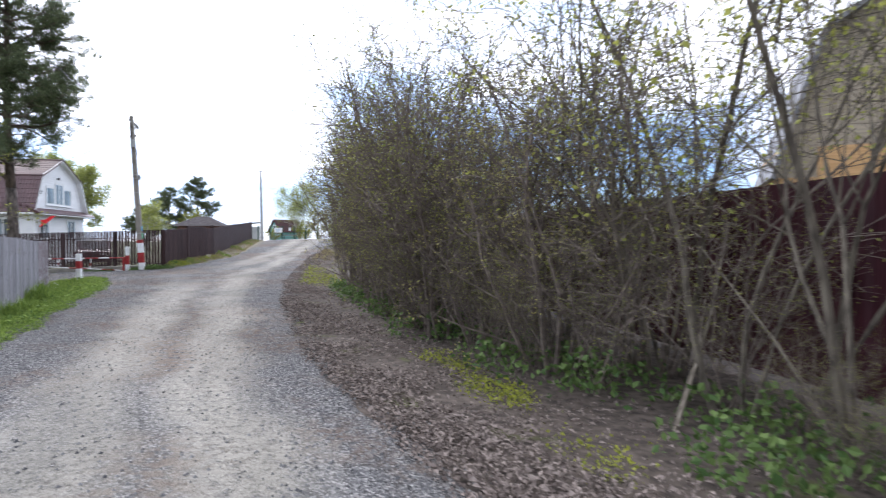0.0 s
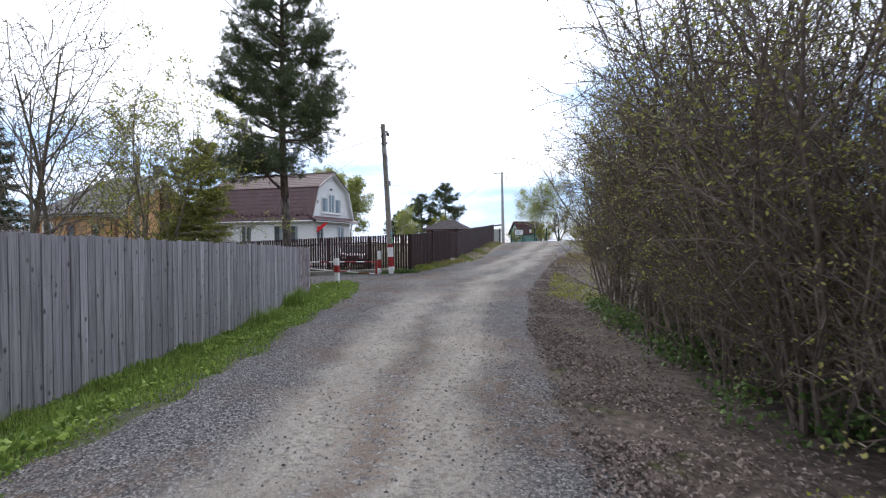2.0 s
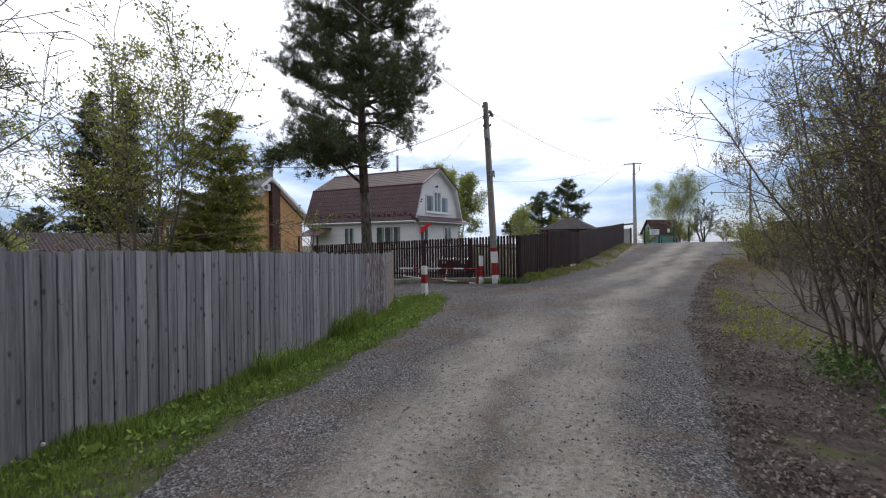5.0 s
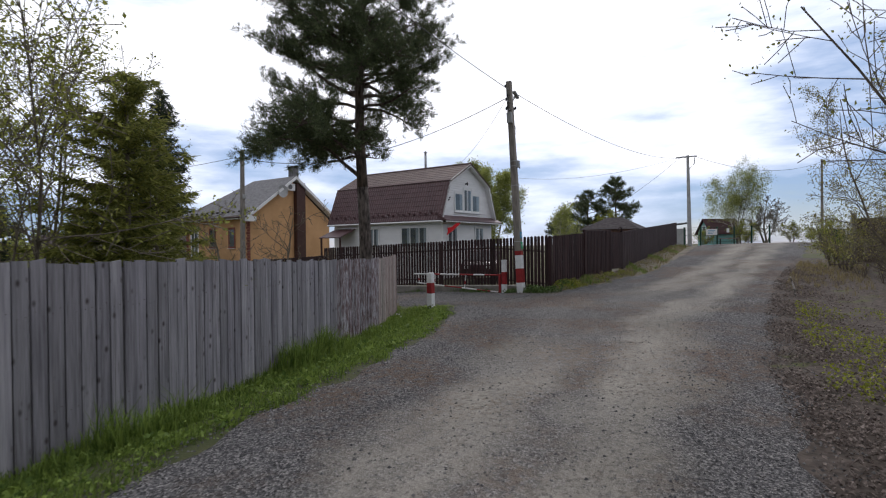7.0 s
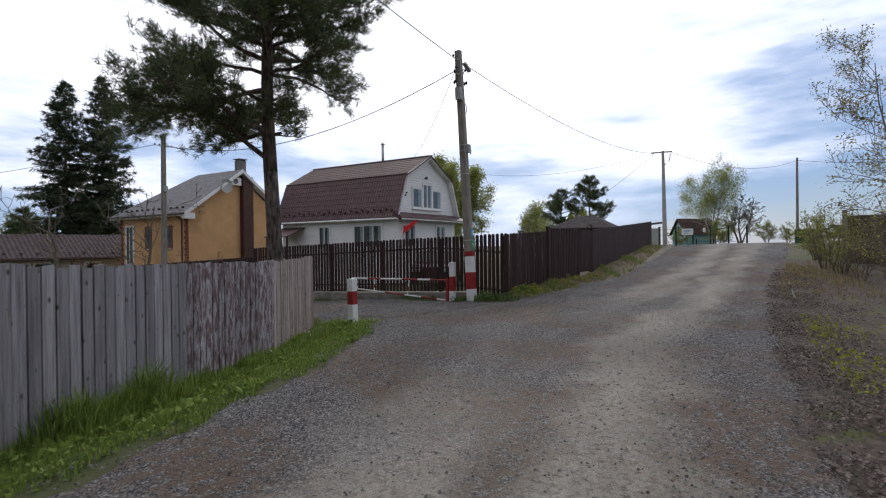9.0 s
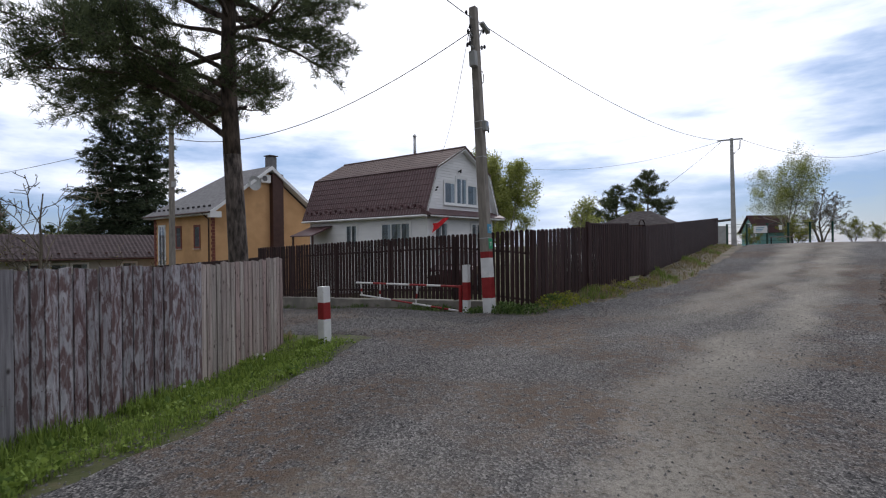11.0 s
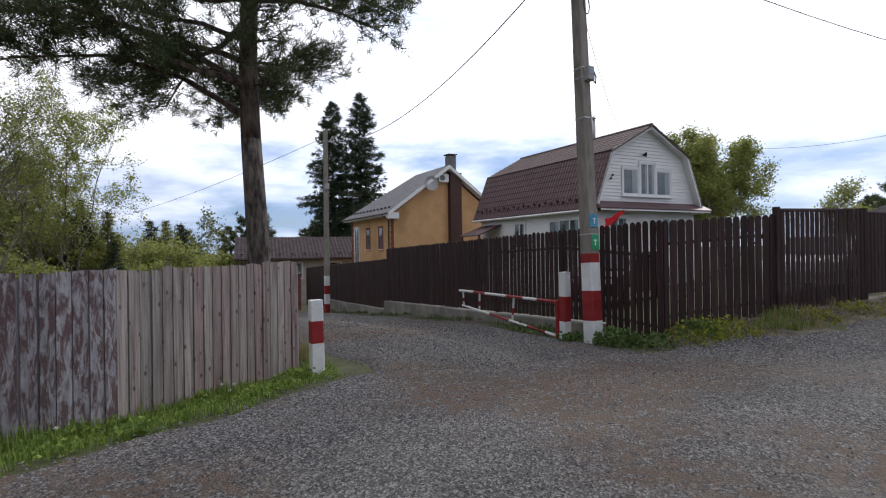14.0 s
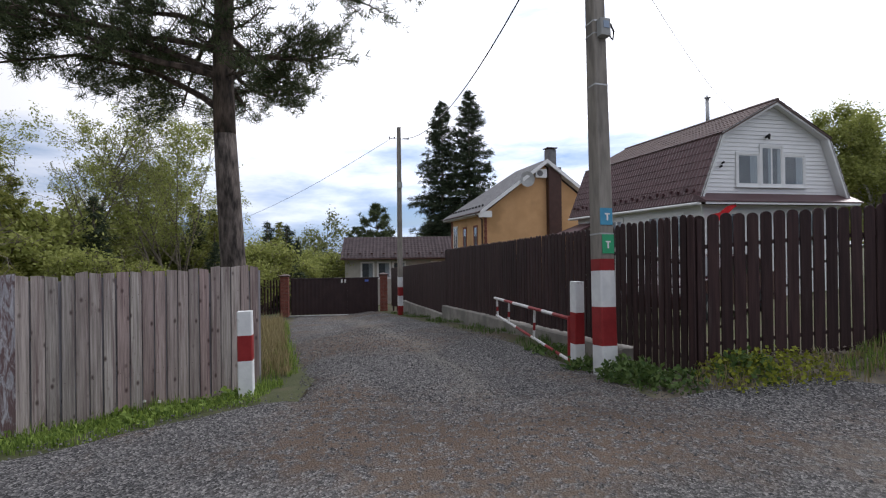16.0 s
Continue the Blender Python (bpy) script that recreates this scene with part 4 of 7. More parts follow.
barrier = thing("barrier_gate", (0, 0, 0), "open red and white tubular swing barrier resting by the fence", "barrier")
P_H, P_E = Vector((-16.25, 27.18, 0.0)), Vector((-20.37, 26.85, 0.64))


def striped(name, a, b, r, cuts):
    a, b = Vector(a), Vector(b)
    k = [0.0] + cuts + [1.0]
    for i in range(len(k) - 1):
        part(name, Shape().tube([a.lerp(b, k[i]), a.lerp(b, k[i + 1])], [r, r], 8), (M_METAL_W, M_RED)[i % 2], barrier)


h_top = Vector((-16.25, 27.18, 0.70))
part("hinge_post", Shape().tube([(-16.25, 27.18, -0.3), (-16.25, 27.18, 0.74)], [0.05, 0.05], 10), M_RED, barrier, "red steel hinge post")
striped("top_bar", P_E + Vector((-0.15, 0, 0.01)), h_top, 0.03, [0.19, 0.33, 0.56, 0.72, 0.84])
low_e = P_E + Vector((0.05, 0, -0.36))
striped("brace_bar", low_e, (-16.35, 27.18, 0.06), 0.026, [0.36, 0.58, 0.76, 0.92])
for t, tb in ((0.02, 0.02), (0.24, 0.23), (0.62, 0.61)):
    a, b = P_E.lerp(h_top, t), low_e.lerp(Vector((-16.35, 27.18, 0.06)), tb)
    striped("strut", a, b, 0.024, [0.45, 0.72])


# ---- houses ----
def tile_roof(corner, along, down, n_along, n_down, L, D, thick=0.05, wave=0.035, lip=0.03):
    """Profiled metal tile slope from a top corner: waves across, a small step at each course."""
    c, a, d = Vector(corner), Vector(along).normalized(), Vector(down).normalized()
    nrm = a.cross(d).normalized()
    if nrm.z < 0:
        nrm = -nrm
    s = Shape()
    rows = []
    for j in range(n_down):
        rows += [(j / n_down, lip), ((j + 1) / n_down - 0.002, 0.0)]
    rows = [(t, h) for t, h in rows]
    cols = n_along * 4 + 1
    vs = []
    for t, h in rows:
        for i in range(cols):
            w = wave * (0.5 + 0.5 * math.cos(2 * math.pi * i / 4))
            vs.append(c + a * (L * i / (cols - 1)) + d * (D * t) + nrm * (w + (lip - h) * 0.6))
    fs = [(r * cols + i, r * cols + i + 1, (r + 1) * cols + i + 1, (r + 1) * cols + i) for r in range(len(rows) - 1) for i in range(cols - 1)]
    s.add(vs, fs)
    s.slab([c, c + a * L, c + a * L + d * D, c + d * D], -nrm, thick)
    return s


def window(parent, m, w, h, mullions=(0.5,), frame_w=0.055, curtain=True, mat=None):
    """A window facing local -y of m, its sill corner at the origin."""
    mat = mat or M_TRIM
    win = part("window", Shape().box(-0.09, -0.035, -0.09, w + 0.09, 0.0, -0.0).box(-0.09, -0.035, h, w + 0.09, 0.0, h + 0.09).box(-0.09, -0.035, 0.0, -0.0, 0.0, h).box(w, -0.035, 0.0, w + 0.09, 0.0, h), mat, parent, at=m)
    part("sash", Shape().box(0, -0.02, 0, w, 0.0, frame_w).box(0, -0.02, h - frame_w, w, 0, h).box(0, -0.02, frame_w, frame_w, 0, h - frame_w).box(w - frame_w, -0.02, frame_w, w, 0, h - frame_w), mat, win)
    edges = [frame_w] + [w * k for k in mullions] + [w - frame_w]
    for k in mullions:
        part("mullion", Shape().box(w * k - 0.035, -0.022, frame_w, w * k + 0.035, 0, h - frame_w), M_TRIM, win)
    for a, b in zip(edges, edges[1:]):
        pane = part("pane", Shape().box(a, -0.018, frame_w, b, -0.014, h - frame_w), M_GLASS, win)
        pane.visible_shadow = False
        part("recess", Shape().box(a, -0.006, frame_w, b, -0.004, h - frame_w), M_ROOM, win)
        if curtain:
            s, n = Shape(), 14
            xs = [a + (b - a) * (0.62 + 0.37 * i / n) for i in range(n + 1)]
            front = [(x, -0.0095 - 0.003 * (i % 2), 0) for i, x in enumerate(xs)]
            s.slab([(x, y, frame_w) for x, y, _ in front] + [(x, -0.0065, frame_w) for x, y, _ in reversed(front)], (0, 0, 1), h - 2 * frame_w)
            part("curtain", s, M_CURTAIN, win)
    part("sill", Shape().box(-0.12, -0.10, -0.12, w + 0.12, -0.0, -0.085), M_TRIM, win)
    return win


FACE_E = pose(0, 0, 0, 0, 0, 90)   # local -y turned to +x
FACE_S = Matrix.Identity(4)

# mansard-roofed white house
HG = land1(-30, 38) - 0.1
house = thing("mansard_house", (-28.15, 39.68, HG, 0, 0, 8.5), "white-sided house with a brown metal mansard roof", "house")
E0, K0, P0 = 3.52 - HG, 6.12 - HG, 7.50 - HG
EY, KY = 3.62, 2.58
LEN = 10.4
part("lower_wall", Shape().box(-LEN + 0.3, -3.25, -0.5, -0.25, 3.25, E0 - 0.12), M_SIDING, house)
# lap siding on the lower walls and on the gable
for i in range(int((E0 - 0.15) / 0.16)):
    z = i * 0.16
    part("siding_plank", Shape().slab([(-LEN + 0.3, -3.255, z), (-LEN + 0.3, -3.285, z), (-LEN + 0.3, -3.262, z + 0.158), (-LEN + 0.3, -3.255, z + 0.158)], (1, 0, 0), LEN - 0.55), M_SIDING, house)
    part("siding_plank", Shape().slab([(-0.245, -3.25, z), (-0.215, -3.25, z), (-0.238, -3.25, z + 0.158), (-0.245, -3.25, z + 0.158)], (0, 1, 0), 6.5), M_SIDING, house)


def half_at(z):
    return EY - 0.12 - (EY - KY) * (z - E0) / (K0 - E0) if z < K0 else (KY - 0.06) * (P0 - z) / (P0 - K0)


part("gable_wall", Shape().slab([(-0.32, -EY + 0.15, E0), (-0.32, EY - 0.15, E0), (-0.32, KY - 0.1, K0), (-0.32, 0, P0 - 0.08), (-0.32, -KY + 0.1, K0)], (-1, 0, 0), 0.15), M_SIDING, house)
z = E0 + 0.1
while z < P0 - 0.3:
    a, b = half_at(z) - 0.04, half_at(z + 0.158) - 0.04
    part("siding_plank", Shape().add([(-0.31, -a, z), (-0.275, -a, z), (-0.275, a, z), (-0.31, a, z), (-0.31, -b, z + 0.158), (-0.30, -b, z + 0.158), (-0.30, b, z + 0.158), (-0.31, b, z + 0.158)], [(0, 1, 5, 4), (1, 2, 6, 5), (2, 3, 7, 6), (3, 0, 4, 7), (0, 3, 2, 1), (4, 5, 6, 7)]), M_SIDING, house)
    z += 0.16
for sy in (-1, 1):
    dn = Vector((0, sy * (EY - KY), -(K0 - E0)))
    du = Vector((0, sy * KY, -(P0 - K0)))
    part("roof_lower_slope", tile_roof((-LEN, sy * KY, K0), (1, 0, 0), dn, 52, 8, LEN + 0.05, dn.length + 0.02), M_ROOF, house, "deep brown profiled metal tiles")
    part("roof_upper_slope", tile_roof((-LEN, 0, P0), (1, 0, 0), du, 52, 8, LEN + 0.1, du.length + 0.06), M_ROOF_UP, house, "paler brown profiled metal tiles")
    part("verge_board", Shape().slab([(0.0, sy * (KY + 0.02), K0 + 0.02), (0.0, sy * (EY + 0.02), E0), (0.0, sy * (EY - 0.14), E0), (0.0, sy * (KY - 0.13), K0 - 0.05)], (1, 0, 0), 0.05), M_TRIM, house, "pale verge board")
    part("verge_board", Shape().slab([(0.0, 0, P0 + 0.02), (0.0, sy * (KY + 0.02), K0 + 0.02), (0.0, sy * (KY - 0.13), K0 - 0.05), (0.0, 0, P0 - 0.16)], (1, 0, 0), 0.05), M_TRIM, house, "pale verge board")
    part("verge_soffit", Shape().slab([(0.04, sy * (KY - 0.08), K0 - 0.05), (0.04, sy * (EY - 0.09), E0), (-0.33, sy * (EY - 0.09), E0), (-0.33, sy * (KY - 0.08), K0 - 0.05)], (0, -sy, -0.3), 0.02), M_TRIM, house)
    part("verge_soffit", Shape().slab([(0.0, 0, P0 - 0.07), (0.0, sy * (KY - 0.02), K0 - 0.06), (-0.33, sy * (KY - 0.02), K0 - 0.06), (-0.33, 0, P0 - 0.07)], (0, -sy * 0.3, -1), 0.02), M_TRIM, house)
    part("eaves_fascia", Shape().box(-LEN, min(sy * (EY - 0.10), sy * (EY - 0.02)), E0 - 0.16, 0.0, max(sy * (EY - 0.10), sy * (EY - 0.02)), E0 - 0.02), M_TRIM, house)
    part("gutter", Shape().tube([(-LEN, sy * (EY + 0.06), E0 - 0.10), (0.02, sy * (EY + 0.06), E0 - 0.10)], [0.055, 0.055], 8), M_TRIM, house, "white half-round gutter")
    part("soffit", Shape().box(-LEN, min(sy * 3.25, sy * (EY - 0.1)), E0 - 0.15, -0.2, max(sy * 3.25, sy * (EY - 0.1)), E0 - 0.12), M_TRIM, house)
    for i in range(22):
        t = 0.82 + (0.03 if i % 2 else 0.0)
        c = Vector((-LEN + 0.3 + i * 0.46, sy * KY, K0)) + dn * t + Vector((0, sy * 0.07, 0.02))
        part("snow_guard", Shape().box(c.x - 0.07, c.y - 0.05, c.z - 0.03, c.x + 0.07, c.y + 0.05, c.z + 0.07), M_ROOF, house)
    part("ridge_cap", Shape().tube([(-LEN, sy * KY, K0 + 0.03), (0.05, sy * KY, K0 + 0.03)], [0.05, 0.05], 6), M_ROOF, house)
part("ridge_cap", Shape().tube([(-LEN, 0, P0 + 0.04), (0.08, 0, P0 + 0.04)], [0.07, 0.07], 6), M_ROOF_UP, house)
part("back_gable", Shape().slab([(-LEN + 0.15, -EY + 0.15, E0), (-LEN + 0.15, EY - 0.15, E0), (-LEN + 0.15, KY - 0.1, K0), (-LEN + 0.15, 0, P0 - 0.08), (-LEN + 0.15, -KY + 0.1, K0)], (1, 0, 0), 0.1), M_SIDING, house)
part("skirt_roof", Shape().slab([(-0.3, -EY - 0.02, E0 + 0.34), (0.40, -EY - 0.02, E0 - 0.02), (0.40, -EY - 0.02, E0 - 0.07), (-0.3, -EY - 0.02, E0 - 0.03)], (0, 1, 0), 2 * EY + 0.25), M_ROOF, house, "narrow brown skirt roof across the gable foot")
part("skirt_fascia", Shape().box(0.34, -EY, E0 - 0.15, 0.38, EY + 0.1, E0 - 0.075), M_TRIM, house)
part("corner_trim", Shape().box(-0.30, -3.30, -0.2, -0.20, -3.24, E0 - 0.15), M_TRIM, house)
part("downpipe", Shape().tube([(0.1, -EY - 0.04, E0 - 0.12), (-0.12, -3.36, E0 - 0.5), (-0.12, -3.36, 0.2)], [0.045, 0.045, 0.045], 7), M_TRIM, house)
# stepped attic window: two low lights flank a tall one
wz = 4.20 - HG
window(house, pose(-0.27, -1.62, wz, 0, 0, 90), 0.98, 1.20, (), curtain=True)
window(house, pose(-0.26, -0.50, wz, 0, 0, 90), 0.98, 1.52, (0.5,), curtain=True)
window(house, pose(-0.27, 0.60, wz, 0, 0, 90), 0.98, 1.20, (), curtain=True)
part("wall_lamp", Shape().tube([(-0.27, -0.25, 6.1 - HG), (-0.12, -0.25, 6.15 - HG), (-0.1, -0.25, 6.0 - HG)], [0.05, 0.08, 0.03], 8), M_BLACK, house, "small dark wall lamp")
part("insulator", Shape().tube([(-0.26, -2.35, 5.0 - HG), (-0.15, -2.35, 5.05 - HG)], [0.03, 0.05], 6), M_BLACK, house)
part("insulator", Shape().tube([(-0.26, -2.45, 4.85 - HG), (-0.15, -2.45, 4.9 - HG)], [0.03, 0.05], 6), M_BLACK, house)
w1 = 1.75 - HG
for y0, ww in ((-2.6, 1.1), (0.9, 1.1)):
    window(house, pose(-0.20, y0, w1, 0, 0, 90), ww, 1.35)
window(house, pose(-3.6, -3.29, w1, 0, 0, 0), 2.2, 1.35, (0.35, 0.7))
window(house, pose(-6.6, -3.29, w1, 0, 0, 0), 0.95, 1.35)
part("porch_roof", Shape().slab([(-LEN + 0.4, -3.2, E0 - 0.35), (-LEN + 0.4, -4.9, E0 - 1.0), (-LEN + 0.4, -4.9, E0 - 1.06), (-LEN + 0.4, -3.2, E0 - 0.42)], (1, 0, 0), 2.1), M_ROOF, house, "small brown porch roof")
for x in (-LEN + 0.5, -LEN + 2.4):
    part("porch_post", Shape().box(x - 0.05, -4.8, -0.4, x + 0.05, -4.7, E0 - 1.0), M_BTRIM, house)
part("flue", Shape().tube([(-4.1, 0.3, P0 - 0.3), (-4.1, 0.3, 8.75 - HG)], [0.09, 0.09], 10), M_STEEL, house, "slim bright steel flue", smooth=True)
part("flue_cap", Shape().tube([(-4.1, 0.3, 8.78 - HG), (-4.1, 0.3, 8.92 - HG)], [0.16, 0.03], 10), M_STEEL, house)
flag = thing("flag", (-27.1, 36.7, 2.55), "pointed red flag blown out from a staff on the house corner", "flag")
part("staff", Shape().tube([(-0.5, 0.1, -0.1), (0.22, 0.36, 0.8)], [0.018, 0.014], 6), M_BTRIM, flag)
fv = []
for i in range(9):
    u = i / 8
    for k in range(5):
        w = (k / 4 - 0.5) * (0.08 + 0.42 * u)
        fv.append((0.20 - 0.55 * u + 0.03 * math.sin(5 * u + k), 0.35 - 0.62 * u + 0.05 * math.sin(6 * u + 0.8 * k), 0.72 - 0.55 * u + w + 0.03 * math.sin(7 * u)))
fs = Shape().add(fv, [(i * 5 + k, i * 5 + k + 1, (i + 1) * 5 + k + 1, (i + 1) * 5 + k) for i in range(8) for k in range(4)])
part("cloth", fs, M_FLAG, flag, "rippled red cloth", smooth=True)

# ochre house
OG = land1(-44, 34)
och = thing("ochre_house", (-42.4, 34.6, OG, 0, 0, 8.5), "ochre rendered house with a grey roof and white fascia", "house")
OE, OP, OW, OL = 4.25 - OG, 7.62 - OG, 4.6, 9.6
part("wall", Shape().box(-OL + 0.6, -4.05, -0.5, -0.45, 4.05, OE - 0.05), M_OCHRE, och)
part("gable", Shape().slab([(-0.45, -4.05, OE - 0.06), (-0.45, 4.05, OE - 0.06), (-0.45, 0, OP - 0.35)], (-1, 0, 0), 0.2), M_OCHRE, och)
for sy in (-1, 1):
    s = Shape().slab([(0.1, 0, OP), (0.1, sy * OW, OE), (-OL, sy * OW, OE), (-OL + 4.2, 0, OP)], (0, 0, -1), 0.10)
    part("roof_slope", s, M_ROOF_GREY, och, "grey shingled roof slope")
    part("fascia", Shape().slab([(0.12, 0, OP + 0.0), (0.12, sy * OW, OE + 0.0), (0.12, sy * (OW - 0.02), OE - 0.24), (0.12, 0, OP - 0.26)], (1, 0, 0), 0.04), M_TRIM, och, "broad white fascia board")
    part("soffit", Shape().slab([(0.1, 0, OP - 0.26), (0.1, sy * OW, OE - 0.22), (-0.46, sy * OW, OE - 0.22), (-0.46, 0, OP - 0.26)], (0, 0, 1), 0.02), M_TRIM, och)
    part("eaves_board", Shape().box(-OL, min(sy * (OW - 0.04), sy * OW), OE - 0.22, 0.1, max(sy * (OW - 0.04), sy * OW), OE - 0.02), M_TRIM, och)
    part("gutter", Shape().tube([(-OL, sy * (OW + 0.07), OE - 0.08), (0.1, sy * (OW + 0.07), OE - 0.08)], [0.06, 0.06], 8), M_BTRIM, och, "brown gutter")
    part("eaves_soffit", Shape().box(-OL, min(sy * 4.0, sy * OW), OE - 0.22, 0.1, max(sy * 4.0, sy * OW), OE - 0.20), M_TRIM, och)
    for i in range(12):
        part("snow_guard", Shape().box(-OL + 0.8 + i * 0.72, sy * (OW - 0.45) - 0.05, OE + 0.33, -OL + 0.98 + i * 0.72, sy * (OW - 0.45) + 0.05, OE + 0.45), M_BLACK, och)
part("eaves_return", Shape().box(-0.2, -OW - 0.02, OE - 0.42, 0.14, -OW + 0.75, OE - 0.02), M_TRIM, och, "white boxed eaves corner")
part("hip_slope", Shape().slab([(-OL, -OW, OE), (-OL, OW, OE), (-OL + 4.2, 0, OP)], (0, 0, -1), 0.1), M_ROOF_GREY, och)
part("chimney_duct", Shape().box(-0.45, 0.15, -0.3, -0.02, 1.05, OP - 0.5, 0.02), M_BTRIM, och, "dark brown boxed flue on the gable wall")
chim = part("chimney", Shape().box(-1.55, 0.55, OP - 0.9, -0.95, 1.15, OP + 0.85, 0.02), M_ROOF_GREY, och, "grey clad chimney")
part("chimney_cap", Shape().box(-1.62, 0.48, OP + 0.92, -0.88, 1.22, OP + 0.98), M_BTRIM, chim)
part("cap_leg", Shape().box(-1.5, 0.6, OP + 0.85, -1.44, 0.66, OP + 0.92).box(-1.06, 1.04, OP + 0.85, -1.0, 1.1, OP + 0.92), M_BTRIM, chim)
dish = Shape()
vs = [(0.12 + 0.12 * (r / 0.5) ** 2, -1.45 + r * math.cos(t), OP - 1.35 + r * math.sin(t)) for r in (0.12, 0.3, 0.45, 0.5) for t in np.linspace(0, 2 * math.pi, 18, endpoint=False)]
fs = [(a * 18 + i, a * 18 + (i + 1) % 18, (a + 1) * 18 + (i + 1) % 18, (a + 1) * 18 + i) for a in range(3) for i in range(18)] + [tuple(range(17, -1, -1))]
part("satellite_dish", Shape().add(vs, fs).tube([(-0.44, -1.45, OP - 1.6), (0.12, -1.45, OP - 1.38)], [0.03, 0.03], 6), M_POLE_GREY, och, "round pale satellite dish", smooth=True)
ac = part("air_conditioner", Shape().box(-0.44, -0.72, OP - 1.18, -0.12, 0.08, OP - 0.62, 0.02), M_TRIM, och, "white air-conditioner unit")
part("fan_grille", Shape().tube([(-0.12, -0.42, OP - 0.9), (-0.105, -0.42, OP - 0.9)], [0.2, 0.2], 16), M_ROOF_GREY, ac)
for i in range(int((OE - 0.1) / 0.2)):
    w = 0.34 if i % 2 else 0.24
    part("quoin", Shape().box(-0.45 - w, -4.09, i * 0.2, -0.42, -4.0, i * 0.2 + 0.185), M_BRICK, och)
    part("quoin", Shape().box(-OL + 0.56, -4.09, i * 0.2, -OL + 0.6 + w, -4.0, i * 0.2 + 0.185), M_BRICK, och)
part("downpipe", Shape().tube([(-0.9, -OW - 0.02, OE - 0.14), (-0.95, -4.16, OE - 0.5), (-0.95, -4.16, 0)], [0.05] * 3, 7), M_BTRIM, och, "brown downpipe")
for x0, ww in ((-3.0, 0.7), (-5.6, 0.7)):
    window(och, pose(x0, -4.06, 1.9 - OG, 0, 0, 0), ww, 1.45, (), curtain=False, mat=M_BRICK)
window(och, pose(-8.3, -4.06, 0.6 - OG, 0, 0, 0), 1.0, 2.9, (0.5,), curtain=True)

# low outbuilding beyond the lane gate
LZ = -3.0
low = thing("outbuilding", (-54.0, 27.5, LZ), "long low outbuilding with a brown ribbed metal roof", "outbuilding")
part("wall", Shape().box(-6.6, -7.0, -0.4, -0.5, 7.0, 4.15), surf("pale_render", (0.40, 0.39, 0.36), (0.5, 0.48, 0.45), 2, 0.9, 0.3), low)
for sx in (-1, 1):
    top, edge = Vector((-3.55, -7.3, 6.05)), Vector((-3.55 + sx * 3.75, -7.3, 4.2))
    d = edge - top
    part("roof_slope", tile_roof(top, (0, 1, 0), d, 48, 10, 14.6, d.length, 0.06, 0.05, 0.02), surf("ribbed_brown_roof", (0.05, 0.038, 0.041), (0.072, 0.054, 0.058), 2, 0.7, 0.05, spec=0.12) if sx < 0 else bpy.data.materials["ribbed_brown_roof"], low)
part("gable", Shape().slab([(-6.6, -6.9, 4.1), (-0.5, -6.9, 4.1), (-3.55, -6.9, 5.9)], (0, 1, 0), 0.15), surf("pale_plank", (0.36, 0.28, 0.20), (0.44, 0.35, 0.26), 2, 0.9, 0.3), low)
part("gutter", Shape().tube([(0.24, -7.3, 4.12), (0.24, 7.3, 4.12)], [0.07, 0.07], 6), M_BTRIM, low)
for i in range(14):
    part("snow_guard", Shape().box(-0.35, -6.8 + i, 4.52, -0.25, -6.62 + i, 4.62), M_BTRIM, low)
for y in (-5.6, -4.2, -2.9, 0.4):
    window(low, pose(-0.48, y, 2.5, 0, 0, 90), 1.0, 1.3, (), curtain=True)

# hipped-roof shed behind the road fence
SG = land1(-21.2, 48)
shed = thing("summerhouse", (-21.6, 48.2, SG, 0, 0, 12), "small summerhouse with a dark hipped roof", "shed")
part("wall", Shape().box(-1.7, -1.7, -0.2, 1.7, 1.7, 1.9), surf("red_brown_planks", (0.16, 0.085, 0.07), (0.24, 0.135, 0.11), 3, 0.85, 0.3, stretch=(6, 6, 0.5)), shed)
sh = Shape().add([(-2.1, -2.1, 1.85), (2.1, -2.1, 1.85), (2.1, 2.1, 1.85), (-2.1, 2.1, 1.85), (-0.5, 0, 2.75), (0.5, 0, 2.75)], [(0, 1, 5, 4), (1, 2, 5), (2, 3, 4, 5), (3, 0, 4), (3, 2, 1, 0)])
part("roof", sh, surf("dark_shingle", (0.045, 0.04, 0.042), (0.075, 0.068, 0.07), 5, 0.9, 0.3, spec=0.05), shed)
for i in range(9):
    part("lattice_slat", Shape().tube([(1.74, -1.6 + 0.36 * i, 0.4), (1.74, -1.3 + 0.36 * i, 1.8)], [0.025, 0.025], 4), M_TAN, shed)

# far teal house, mesh fence, sign and bench on the crest
teal = thing("teal_house", (-26.3, 88.0, 1.6, 0, 0, -42), "small teal timber house with a dark red roof", "house")
teal.scale = (0.64, 0.64, 0.72)
part("wall", Shape().box(-2.4, -2.4, -0.3, 2.4, 4.0, 2.2), M_TEAL, teal)
part("gable", Shape().slab([(-2.4, -2.42, 2.2), (2.4, -2.42, 2.2), (0, -2.42, 4.5)], (0, 1, 0), 0.15), M_TEAL, teal)
for sx in (-1, 1):
    part("roof_slope", Shape().slab([(0, -2.9, 4.75), (sx * 2.9, -2.9, 1.9), (sx * 2.9, 4.5, 1.9), (0, 4.5, 4.75)], (0, 0, -1), 0.1), M_REDROOF, teal)
window(teal, pose(-0.5, -2.44, 2.5, 0, 0, 0), 0.9, 0.9, (), curtain=False)
